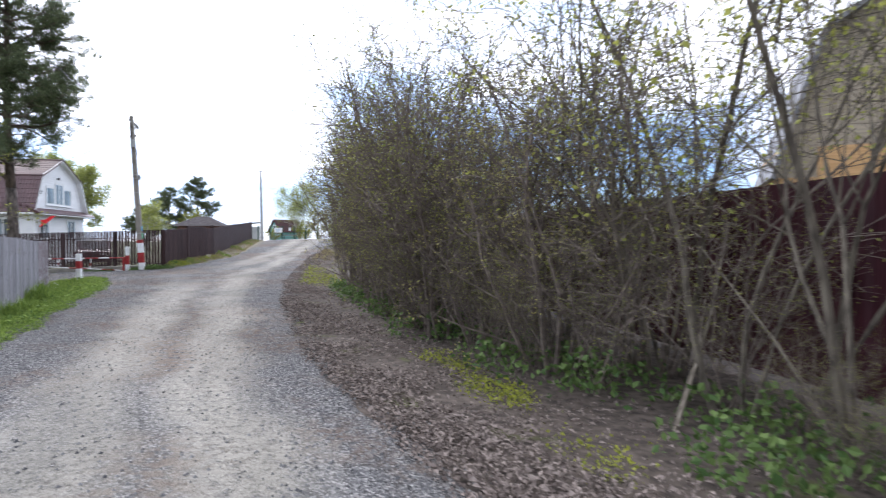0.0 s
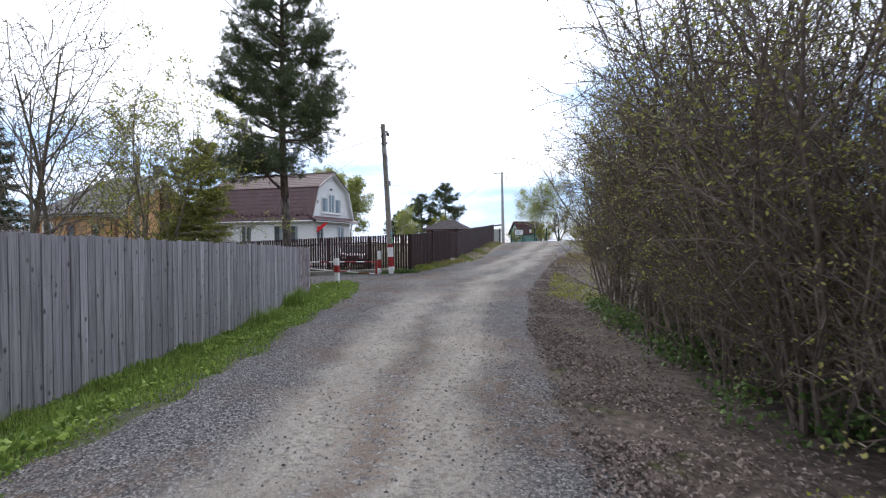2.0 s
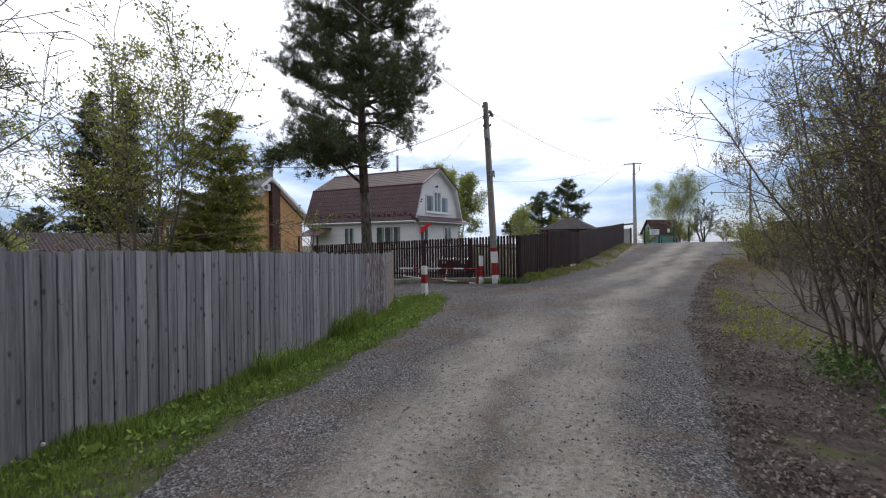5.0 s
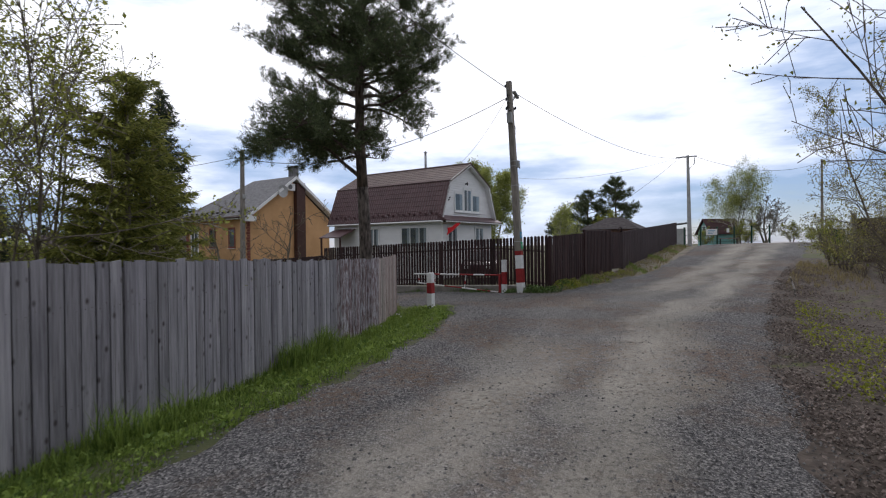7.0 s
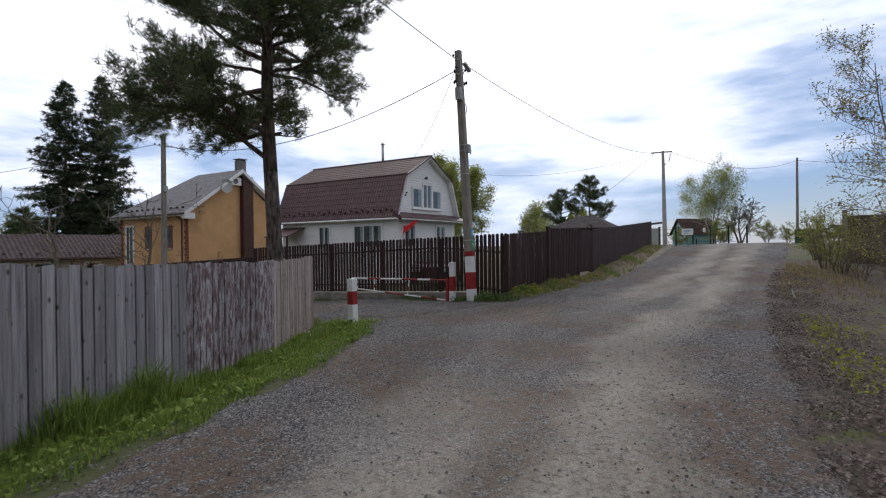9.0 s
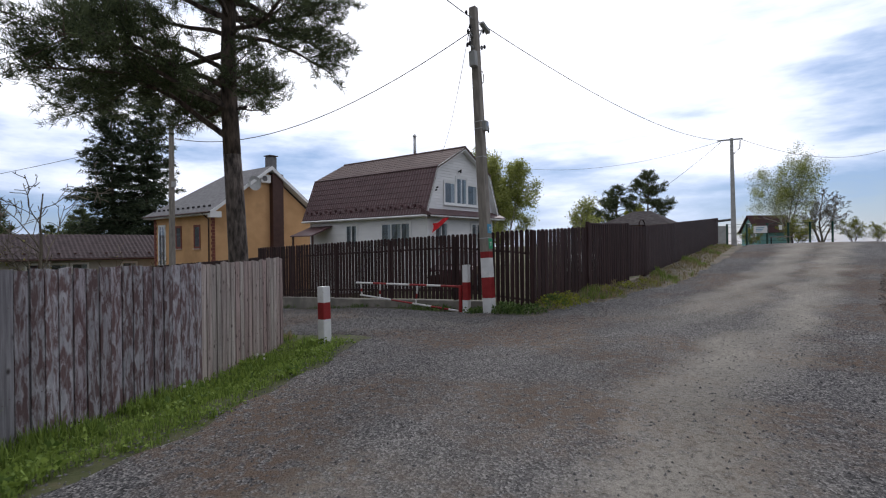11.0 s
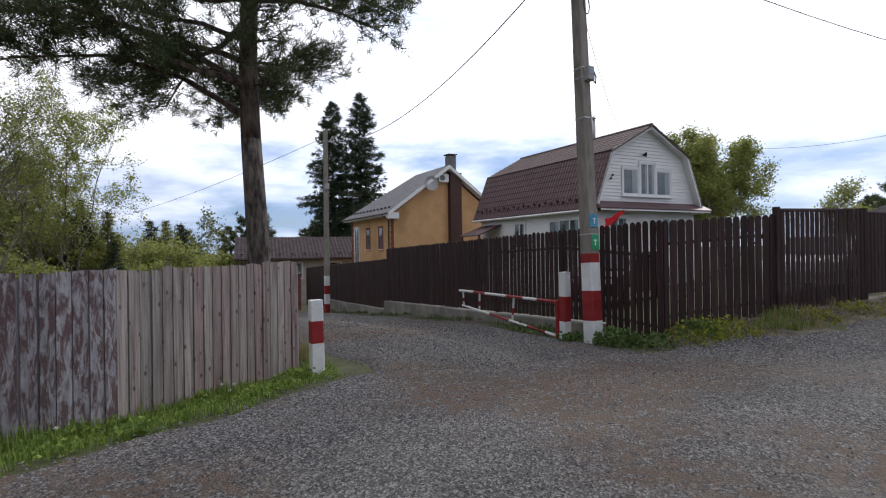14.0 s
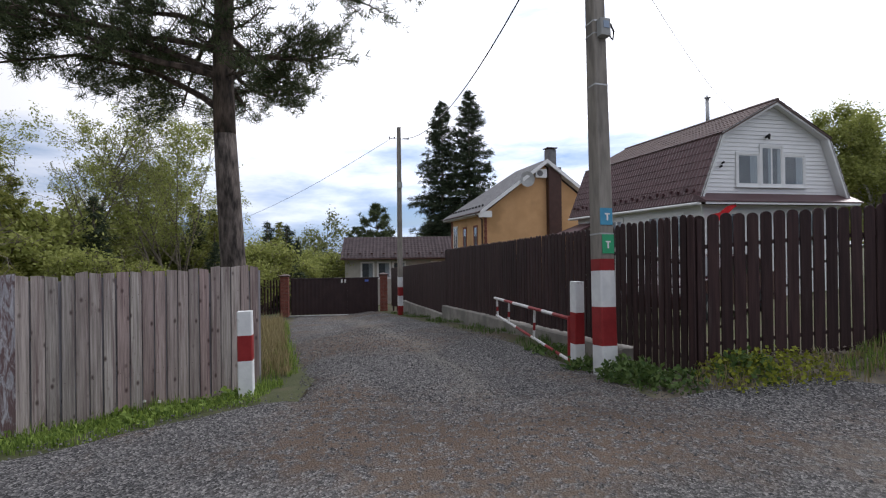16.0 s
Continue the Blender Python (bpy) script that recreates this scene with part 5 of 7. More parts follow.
window(teal, pose(0.8, -2.44, 0.7, 0, 0, 0), 1.2, 1.2, (0.5,), curtain=False)
annex = thing("grey_shed", (-27.0, 72.0, 1.7, 0, 0, 18), "low grey shed with a sloping roof", "shed")
part("wall", Shape().box(-2.2, -1.5, -0.3, 2.2, 1.5, 1.7), M_POLE_GREY, annex)
part("roof", Shape().slab([(-2.5, -1.8, 1.75), (2.5, -1.8, 2.3), (2.5, 1.8, 2.3), (-2.5, 1.8, 1.75)], (0, 0, 1), 0.08), M_ROOF_GREY, annex)
mesh_fence = thing("mesh_fence", (0, 0, 0), "dark green welded mesh fence with square posts on the crest", "fence", kind="structure")
mz = 1.72
for i, (x, y, a) in enumerate(run_points([(-21.6, 62.5), (-14.6, 64.5)], 1.35)):
    part("post", Shape().box(x - 0.06, y - 0.06, mz - 0.2, x + 0.06, y + 0.06, mz + 1.55), M_GREENMETAL, mesh_fence)
for zz in (0.2, 0.8, 1.3, 1.5):
    part("wire_rail", Shape().tube([(-21.6, 62.5, mz + zz), (-14.9, 64.4, mz + zz)], [0.012, 0.012], 4), M_GREENMETAL, mesh_fence)
board = thing("notice_board", (-19.4, 63.0, mz + 0.8, 0, 0, 14), "white notice board fixed to the mesh fence", "sign")
board.scale = (0.6, 1, 0.6)
part("panel", Shape().box(-0.75, -0.05, 0.0, 0.75, 0.0, 0.9), M_TRIM, board)
for k in range(3):
    part("text_bar", Shape().box(-0.5, -0.056, 0.62 - 0.2 * k, 0.45 - 0.15 * k, -0.052, 0.70 - 0.2 * k), M_SIGN_B, board)
part("number_panel", Shape().box(2.0, -0.05, 0.35, 2.35, 0.0, 0.95), M_TRIM, board)
bench = thing("bench", (-17.9, 62.6, mz, 0, 0, 14), "plain pale plank bench by the mesh fence", "bench")
part("seat", Shape().box(-0.8, -0.2, 0.44, 0.8, 0.2, 0.5, 0.01), M_BOARD_TAN, bench)
for x in (-0.65, 0.65):
    part("leg", Shape().box(x - 0.04, -0.15, -0.05, x + 0.04, 0.15, 0.44), M_BLACK, bench)
sheet_fence("green_sheet_fence", [(-13.8, 80.0), (-11.4, 79.0)], lambda x, y: 1.6, 1.5, M_GREENMETAL, "dark green sheet fence far along the road")
# tan house behind the thicket
tanh = thing("tan_house", (8.0, 13.0, 0, 0, 0, -24), "tan timber house with a steep mansard roof behind the fence", "house")
part("wall", Shape().box(0.1, 0.0, -0.3, 6.9, 2.6, 3.7), M_TAN, tanh)
prof = [(0.0, 3.0), (1.05, 6.4), (3.5, 8.0), (5.95, 6.4), (7.0, 3.0)]
part("gable", Shape().slab([(x, -0.02, z + 0.05) for x, z in prof if z > 2], (0, 1, 0), 0.2), surf("weathered_gable", (0.25, 0.21, 0.16), (0.34, 0.29, 0.22), 3, 0.85, 0.3, stretch=(0.3, 0.3, 6)), tanh)
for (x0, z0), (x1, z1) in zip(prof, prof[1:]):
    part("roof_slope", Shape().slab([(x0, -0.4, z0), (x1, -0.4, z1), (x1, 3.0, z1), (x0, 3.0, z0)], (-(z1 - z0), 0, x1 - x0), 0.1), M_ROOF_GREY, tanh)
part("wall_band", Shape().box(0.9, -0.06, 2.6, 6.9, -0.025, 3.75), M_TAN, tanh, "bare tan plank band")


# ---- parked cars behind the dark fence ----
def car(m, paint, label):
    ob = thing("car", m, label, "car", "cars parked in the yard")
    prof = [(-2.1, 0.28), (2.05, 0.28), (2.12, 0.55), (2.0, 0.80), (1.1, 0.95), (0.45, 1.42), (-0.9, 1.46), (-1.75, 1.02), (-2.12, 0.92), (-2.15, 0.5)]
    part("body", Shape().slab([(x, -0.82, z) for x, z in prof], (0, 1, 0), 1.64), paint, ob)
    gl = [(1.0, 0.97), (0.42, 1.38), (-0.85, 1.41), (-1.6, 1.0)]
    for y in (-0.835, 0.825):
        part("side_glass", Shape().slab([(x, y, z) for x, z in gl], (0, 1, 0), 0.01), M_CARGLASS, ob)
    part("windscreen", Shape().slab([(1.12, -0.7, 0.97), (1.12, 0.7, 0.97), (0.5, 0.62, 1.40), (0.5, -0.62, 1.40)], (0.6, 0, 0.7), 0.012), M_CARGLASS, ob)
    for x in (-1.3, 1.3):
        for y in (-0.76, 0.76):
            w = part("wheel", Shape().tube([(x, y - 0.1, 0.31), (x, y + 0.1, 0.31)], [0.31, 0.31], 16), M_BLACK, ob, "black tyre")
            part("rim", Shape().tube([(x, y - 0.108, 0.31), (x, y + 0.108, 0.31)], [0.19, 0.19], 12), M_STEEL, w)
    for y in (-0.55, 0.55):
        part("headlight", Shape().box(2.02, y - 0.16, 0.62, 2.10, y + 0.16, 0.74), M_TRIM, ob)
    return ob


car((-21.0, 32.2, land1(-21.0, 32.2) + 0.02, 0, 0, -60), M_CARDARK, "dark maroon saloon car parked behind the picket fence")
car((-17.6, 36.2, land1(-17.6, 36.2) + 0.02, 0, 0, -70), M_CARWHITE, "white car parked behind the yard gate")


# ---- plants ----
def unit(v):
    return v / (np.linalg.norm(v, axis=-1, keepdims=True) + 1e-9)


def grow(rg, s, p, d, length, r, depth, spec, tips, lowest=None):
    """A branch as a wavering tapered tube with side branches; leaf places are gathered in tips."""
    n = spec["seg"][depth]
    pts, rad = [np.array(p, float)], [r]
    d = unit(np.array(d, float))
    for i in range(n):
        d = unit(d + rg.normal(0, spec["wob"], 3) + np.array([0, 0, spec["up"][depth]]))
        pts.append(pts[-1] + d * length / n)
        rad.append(max(r * (1 - spec["tap"] * (i + 1) / n), spec["rmin"]))
    s.tube(pts, rad, spec["sides"][depth], closed=False)
    last = depth == len(spec["kids"])
    if last:
        for q in pts[1:]:
            tips.append((q, d))
        return pts
    lo = spec["from"][depth]
    k = spec["kids"][depth]
    for j in range(k):
        t = lo + (1 - lo) * (j + rg.uniform(0, 1)) / k
        i = min(int(t * n), n - 1)
        q = pts[i] + (pts[i + 1] - pts[i]) * (t * n - i)
        ax = unit(pts[i + 1] - pts[i])
        side = unit(np.cross(ax, rg.normal(0, 1, 3)))
        ang = radians(rg.uniform(*spec["ang"][depth]))
        nd = ax * math.cos(ang) + side * math.sin(ang)
        L = length * rg.uniform(*spec["len"][depth]) * (1.15 - 0.55 * t)
        grow(rg, s, q, nd, L, max(rad[i] * spec["thin"], spec["rmin"]), depth + 1, spec, tips)
    tips.append((pts[-1], d))
    return pts


def leaf_mesh(name, rg, places, per, size, spread, mat, elong=1.7):
    """Small folded leaves round the places given."""
    pos = np.repeat(np.array([p for p, _ in places]), per, 0)
    n = len(pos)
    pos = pos + rg.normal(0, spread, (n, 3))
    a = unit(rg.normal(0, 1, (n, 3)) + np.array([0, 0, 0.2]))
    b = unit(np.cross(a, rg.normal(0, 1, (n, 3))))
    c = np.cross(a, b)
    sz = size * rg.uniform(0.6, 1.3, (n, 1))
    w = sz / elong
    v = np.stack([pos, pos + a * sz * 0.5 + b * w * 0.5 + c * w * 0.15, pos + a * sz, pos + a * sz * 0.5 - b * w * 0.5 + c * w * 0.15], 1).reshape(-1, 3)
    me = bpy.data.meshes.new(name)
    me.from_pydata(v.tolist(), [], np.arange(4 * n).reshape(-1, 4).tolist())
    me.materials.append(mat)
    return me


def needle_mesh(name, rg, pos, dirs, per, length, width, mat, cone=0.9):
    """Tufts of thin needles pointing outward along dirs."""
    n = len(pos) * per
    p = np.repeat(np.asarray(pos), per, 0)
    d = np.repeat(np.asarray(dirs), per, 0)
    a = unit(d + rg.normal(0, cone, (n, 3)))
    b = unit(np.cross(a, rg.normal(0, 1, (n, 3)))) * width * 0.5
    L = length * rg.uniform(0.6, 1.2, (n, 1))
    p = p + rg.normal(0, length * 0.18, (n, 3))
    v = np.stack([p - b, p + b, p + a * L], 1).reshape(-1, 3)
    me = bpy.data.meshes.new(name)
    me.from_pydata(v.tolist(), [], np.arange(3 * n).reshape(-1, 3).tolist())
    me.materials.append(mat)
    return me


def broadleaf(name, m, seed, height, stems, lean, spec, leaf, per, size, spread, bark, label, category="tree", group=""):
    rg = np.random.default_rng(seed)
    ob = thing(name, m, label, category, group)
    tips = []
    for k in range(stems):
        s = Shape()
        a = 2 * math.pi * (k + rg.uniform(0, 0.7)) / stems
        d = (lean * math.cos(a), lean * math.sin(a), 1.0)
        h = height * rg.uniform(0.82, 1.05)
        off = 0.06 * stems ** 0.5 if stems > 1 else 0
        grow(rg, s, (off * math.cos(a), off * math.sin(a), -0.15), d, h, spec["r"] * rg.uniform(0.7, 1.1), 0, spec, tips)
        part("stem" if stems > 1 else "trunk", s, bark, ob)
    if per:
        keep = [tips[i] for i in rg.permutation(len(tips))[: int(len(tips) * spec.get("keep", 1.0))]]
        part("foliage", leaf_mesh("foliage", rg, keep, per, size, spread, leaf), None, ob)
    return ob


def pine(name, m, seed, height, low, reach, label, per=20, nlen=0.15, nw=0.011, r0=0.215, whorls=20, tuft=1.0, group="", bare=0.0, extra=()):
    """A Scots pine: flaking trunk, orange higher up, layered limbs with pads of needles. reach(z, angle) gives the limb length."""
    rg = np.random.default_rng(seed)
    ob = thing(name, m, label, "tree", group)
    n = 16
    pts = [np.array([0.10 * math.sin(i * 0.5), 0.08 * math.sin(i * 0.7 + 1), height * i / n]) for i in range(n + 1)]
    pts[0] = np.array([0, 0, -0.4])
    rad = [r0 * (1.12 if i == 0 else 1) * (1 - 0.9 * (i / n) ** 1.15) for i in range(n + 1)]
    cut = max(2, int(n * 0.27))
    part("trunk", Shape().tube(pts[: cut + 1], rad[: cut + 1], 12), M_PINEBARK, ob, "grey scaly trunk", smooth=True)
    part("upper_trunk", Shape().tube(pts[cut:], rad[cut:], 10), M_PINEBARK_UP, ob, "orange upper trunk", smooth=True)
    limbs, tp, td = Shape(), [], []
    single = bare < 0
    def dress(lp, r, L, start, ns):
        """Give a limb its wood, side shoots and tufts."""
        seg = len(lp) - 1
        limbs.tube(lp, [r * (1 - 0.8 * i / seg) for i in range(seg + 1)], 5, closed=False)
        for b in range(ns):
            t = rg.uniform(start, 1.0)
            i = min(int(t * seg), seg - 1)
            o = lp[i] + (lp[i + 1] - lp[i]) * (t * seg - i)
            ax = unit(lp[i + 1] - lp[i])
            sd = unit(np.cross(ax, np.array([0, 0, 1.0]))) * rg.choice([-1, 1])
            e = unit(ax * rg.uniform(0.2, 0.9) + sd * rg.uniform(0.3, 1.0) + np.array([0, 0, rg.uniform(-0.4, 0.75)]))
            bl = L * rg.uniform(0.16, 0.36) + 0.15
            limbs.tube([o, o + e * bl * 0.5 + np.array([0, 0, 0.02]), o + e * bl], [0.012, 0.009, 0.005], 3, closed=False)
            nt = max(3, int(bl * 9 * tuft))
            for c in range(nt):
                u = rg.uniform(0.25, 1.0)
                tp.append(o + e * bl * u + rg.normal(0, 0.09, 3))
                td.append(unit(e + np.array([0, 0, 0.5])))

    for w in range(whorls):
        z = low + (height - low - 0.3) * (w / (whorls - 1)) ** 0.95
        k = int(rg.integers(3, 6))
        a0 = rg.uniform(0, 6.28)
        base = np.array([np.interp(z, [q[2] for q in pts], [q[j] for q in pts]) for j in (0, 1)] + [z])
        for j in range(k):
            a = a0 + 6.28 * j / k + rg.uniform(-0.3, 0.3)
            L = reach(z, a) * rg.uniform(0.72, 1.08)
            if L < 0.2:
                continue
            lift = 0.18 + 0.5 * (z - low) / (height - low)
            d = unit(np.array([math.cos(a), math.sin(a), lift]))
            r = 0.018 + 0.016 * L
            q, lp = base.copy(), [base.copy()]
            seg = 6
            for i in range(seg):
                d = unit(d + rg.normal(0, 0.13, 3) + np.array([0, 0, -0.05 if i < 3 else 0.06]))
                q = q + d * L / seg
                lp.append(q.copy())
            dress(lp, r, L, 0.30, max(5, int(L * 6.5)))
            if single:
                part("limb", limbs, M_PINEBARK_UP, ob)
                limbs = Shape()
    for lp in extra:
        lp = [np.array(q, float) for q in lp]
        dress(lp, 0.075, 3.2, 0.36, 22)
        part("limb", limbs, M_PINEBARK_UP, ob)
        limbs = Shape()
    if not single:
        part("crown_wood", limbs, M_PINEBARK_UP, ob, kind="stuff")
    part("crown", needle_mesh("crown", rg, tp, td, per, nlen, nw, L_PINE), None, ob)
    return ob


def spruce(name, m, seed, height, radius, label, mat, layers=34, arms=9, per=7, nlen=0.32, nw=0.05, droop=-0.25, twigs=9, group="", r0=0.2, full=0.75):
    rg = np.random.default_rng(seed)
    ob = thing(name, m, label, "tree", group)
    part("trunk", Shape().tube([(0, 0, -0.4), (0, 0, height * 0.5), (0, 0, height)], [r0, r0 * 0.6, 0.015], 8), M_BARK, ob)
    s, tp, td = Shape(), [], []
    for w in range(layers):
        f = w / (layers - 1)
        z = height * (0.05 + 0.94 * f)
        R = radius * ((1 - f) ** full) * rg.uniform(0.7, 1.15) + 0.1
        for j in range(max(4, int(arms * (1 - 0.5 * f)))):
            a = rg.uniform(0, 6.28)
            L = R * rg.uniform(0.6, 1.15)
            e = np.array([math.cos(a), math.sin(a), 0])
            lift = np.interp(f, [0, 0.5, 1], [droop, droop * 0.4, 0.7])
            mid = np.array([0, 0, z]) + e * L * 0.55 + np.array([0, 0, lift * L * 0.55])
            end = np.array([0, 0, z]) + e * L + np.array([0, 0, lift * L * 0.75 + 0.05 * L])
            s.tube([(0, 0, z), mid, end], [0.012 + 0.008 * L, 0.01 + 0.004 * L, 0.004], 3, closed=False)
            sd = np.array([-e[1], e[0], 0])
            for b in range(max(3, int(twigs * L / radius) + 2)):
                t = rg.uniform(0.12, 1.0)
                o = (np.array([0, 0, z]) * (1 - t) + end * t) if t > 0.55 else (np.array([0, 0, z]) + (mid - np.array([0, 0, z])) * t / 0.55)
                tp.append(o + sd * rg.normal(0, 0.16 * L * (1.1 - 0.6 * t)) + np.array([0, 0, rg.uniform(-0.10, 0.03) * L * 0.5]))
                td.append(unit(e * 0.8 + sd * rg.normal(0, 0.6) + np.array([0, 0, -0.25])))
    part("crown_wood", s, M_BARK, ob, kind="stuff")
    part("crown", needle_mesh("crown", rg, tp, td, per, nlen, nw, mat, 0.55), None, ob)
    return ob


SHRUB = dict(r=0.035, seg=[7, 4, 2, 2], wob=0.13, up=[0.05, 0.06, 0.02, 0.0], tap=0.75, rmin=0.0042, sides=[5, 3, 3, 3], kids=[11, 5, 3], ang=[(20, 60), (25, 70), (25, 75)], len=[(0.28, 0.5), (0.3, 0.55), (0.35, 0.6)], thin=0.5, **{"from": [0.12, 0.15, 0.2]})
TREE = dict(r=0.11, seg=[8, 5, 4, 3], wob=0.10, up=[0.05, 0.05, 0.03, 0.0], tap=0.85, rmin=0.006, sides=[7, 5, 3, 3], kids=[16, 7, 4], ang=[(30, 60), (30, 65), (30, 70)], len=[(0.32, 0.55), (0.35, 0.6), (0.35, 0.6)], thin=0.5, **{"from": [0.22, 0.2, 0.2]})
FARTREE = dict(r=0.16, seg=[6, 4, 3], wob=0.10, up=[0.05, 0.05, 0.0], tap=0.85, rmin=0.02, sides=[5, 3, 3], kids=[16, 7], ang=[(30, 62), (30, 65)], len=[(0.30, 0.5), (0.35, 0.6)], thin=0.5, **{"from": [0.2, 0.2]})

# the tall pine by the lane mouth
PZ = land1(-17.68, 21.75)


def pine_reach(z, a):
    side = 1.0 + 0.06 * max(0.0, math.cos(a - radians(240)))
    return side * float(np.interp(z, [4.2, 5.2, 7, 9.5, 12, 14, 16], [2.6, 3.2, 3.15, 2.7, 2.1, 1.4, 0.4])) * (1.0 if z > 6.5 or math.cos(a - radians(215)) > 0.2 else 0.3)


big_pine = pine("pine_tree", (-17.66, 21.83, PZ), 11, 16.2, 5.0, pine_reach, "tall Scots pine with scaly trunk behind the board fence", per=13, nlen=0.18, nw=0.016, whorls=32, tuft=1.9, bare=-1,
                extra=[[(0, 0, 4.35), (-0.2, -0.5, 4.75), (0.0, -1.2, 5.1), (0.3, -2.2, 5.25), (0.4, -3.5, 5.05)], [(0, 0, 4.95), (0.2, -0.6, 5.25), (0.7, -1.4, 5.5), (1.2, -2.5, 5.6), (1.5, -3.2, 5.3)], [(0, 0, 5.1), (-0.5, -0.7, 5.4), (-1.2, -1.5, 5.6), (-2.0, -2.4, 5.5)]])
part("broken_stub", Shape().tube([(0, 0, 5.0), (0.05, 0.3, 5.12)], [0.05, 0.035], 6), M_PINEBARK, big_pine)

# thicket along the road's right-hand verge: one pattern of each kind, then repeats
THICKET = "shrubs of the roadside thicket"
line_y_ = [4.0, 5.3, 6.9, 9.5, 12.1, 15.3, 19.0]
line_x_ = [2.6, 1.8, 0.9, -0.4, -1.5, -2.5, -3.5]
v1 = broadleaf("thicket_shrub", (-0.2, 13.4, land1(-0.2, 13.4)), 21, 4.6, 8, 0.30, SHRUB, L_BUD, 2, 0.036, 0.04, M_TWIG, "dense many-stemmed shrub with sparse yellow-green buds", "shrub", THICKET)
v2 = broadleaf("thicket_shrub", (-0.05, 12.0, land1(-0.05, 12.0)), 22, 4.9, 7, 0.36, dict(SHRUB, keep=0.8), L_SPRING, 2, 0.038, 0.03, M_TWIG, "dense many-stemmed shrub with sparse spring leaves", "shrub", THICKET)
v3 = broadleaf("thicket_shrub", (2.5, 6.6, land1(2.5, 6.6)), 23, 5.6, 6, 0.26, dict(SHRUB, r=0.034, kids=[9, 5, 2], keep=0.8), L_SPRING, 1, 0.065, 0.03, M_BARK, "tall open shrub with grey-brown stems and new leaves", "shrub", THICKET)
v4 = broadleaf("thicket_shrub", (-0.4, 16.2, land1(-0.4, 16.2)), 24, 4.8, 8, 0.34, dict(SHRUB, seg=[6, 3, 2], kids=[13, 6], keep=1.0, rmin=0.005, up=[0.05, 0.05, 0.0]), L_THICKET, 2, 0.045, 0.05, M_TWIG, "dense brown many-stemmed shrub with a few buds", "shrub", THICKET)
rs = random.Random(8)
for y in np.arange(3.6, 15.5, 0.8):
    x = float(np.interp(y, line_y_, line_x_)) + rs.uniform(0.0, 0.9)
    c = copy_thing(v4, pose(x, float(y), land1(x, y), 0, 0, rs.uniform(0, 360) + (180 if 9.0 < y < 9.4 else 0)))
    k = rs.uniform(0.26, 0.5) * (0.6 if y < 5.2 else 1.0)
    c.scale = (k * 1.25, k * 1.25, k)
spots = []
for y in np.arange(6.9, 18.8, 1.25):
    for back in (0.25, 1.5):
        spots.append((float(np.interp(y, line_y_, line_x_)) + back + rs.uniform(-0.3, 0.3), float(y) + rs.uniform(-0.4, 0.4)))
for i, (x, y) in enumerate(spots):
    src = (v1, v4, v4, v2, v4, v4, v4, v4)[i % 8]
    k = rs.uniform(0.94, 1.14) * (0.92 if y < 10.8 else 1.0)
    c = copy_thing(src, pose(x, y, land1(x, y), 0, 0, rs.uniform(0, 360) + (180 if i == 4 else 0)))
    wide = k * float(np.interp(y, [12, 13.5], [1.0, 0.84]))
    c.scale = (wide, wide, k * float(np.interp(y, [9, 10.5, 13, 14.5], [0.94, 1.14, 1.14, 1.0])))
for x, y, k in ((3.4, 8.2, 1.0), (3.9, 1.0, 1.0)):
    c = copy_thing(v3, pose(x, y, land1(x, y), 0, 0, rs.uniform(0, 360)))
    c.scale = (k, k, k)

sapling = broadleaf("thicket_sapling", (2.63, 4.81, land1(2.63, 4.81)), 25, 6.3, 3, 0.27, dict(SHRUB, r=0.040, seg=[10, 5, 3, 2], kids=[9, 5, 3], wob=0.12, rmin=0.004, keep=0.9, **{"from": [0.34, 0.2, 0.2]}), L_SPRING, 1, 0.062, 0.04, M_STEM, "slender grey-brown sapling with a few new leaves", "tree", "saplings of the roadside thicket")
for x, y, k in ((3.55, 5.0, 1.05), (2.87, 6.66, 1.1), (3.08, 3.9, 0.95), (1.5, 7.2, 0.95), (3.9, 2.2, 1.0)):
    c = copy_thing(sapling, pose(x, y, land1(x, y), rs.uniform(-5, 5), rs.uniform(-8, 3), rs.uniform(0, 360)))
    c.scale = (k, k, k)
for x0, y0, x1, y1, z1 in ((2.15, 4.9, 3.1, 5.8, 1.75), (2.0, 4.6, 2.7, 5.5, 0.95), (3.2, 4.2, 2.5, 5.2, 1.5), (1.6, 5.6, 2.3, 6.6, 1.3)):
    z0 = land1(x0, y0) - 0.02
    piece("dead_branch", Shape().tube([(x0, y0, z0), ((x0 + x1) / 2 + 0.06, (y0 + y1) / 2, (z0 + z1) / 2), (x1, y1, z1)], [0.02, 0.016, 0.007], 6), M_BARK, "bare grey fallen branch leaning in the thicket", "branch", kind="", group="fallen branches in the thicket")

broadleaf("overhanging_tree", (-4.0, 24.6, land1(-4.0, 24.6)), 31, 5.8, 7, 0.34, dict(TREE, r=0.036, rmin=0.0035, wob=0.14, kids=[17, 9, 4], keep=1.0, len=[(0.22, 0.36), (0.35, 0.6), (0.35, 0.6)]), L_BUD, 2, 0.04, 0.05, M_BARK, "leaning roadside tree with sparse new leaves over the road")
broadleaf("garden_tree", (-14.3, 12.7, land1(-14.3, 12.7)), 32, 6.0, 5, 0.20, dict(TREE, r=0.05, kids=[13, 6, 3], keep=0.9), L_SPRING, 4, 0.06, 0.06, M_BARK, "slender many-stemmed tree with light spring leaves behind the fence")
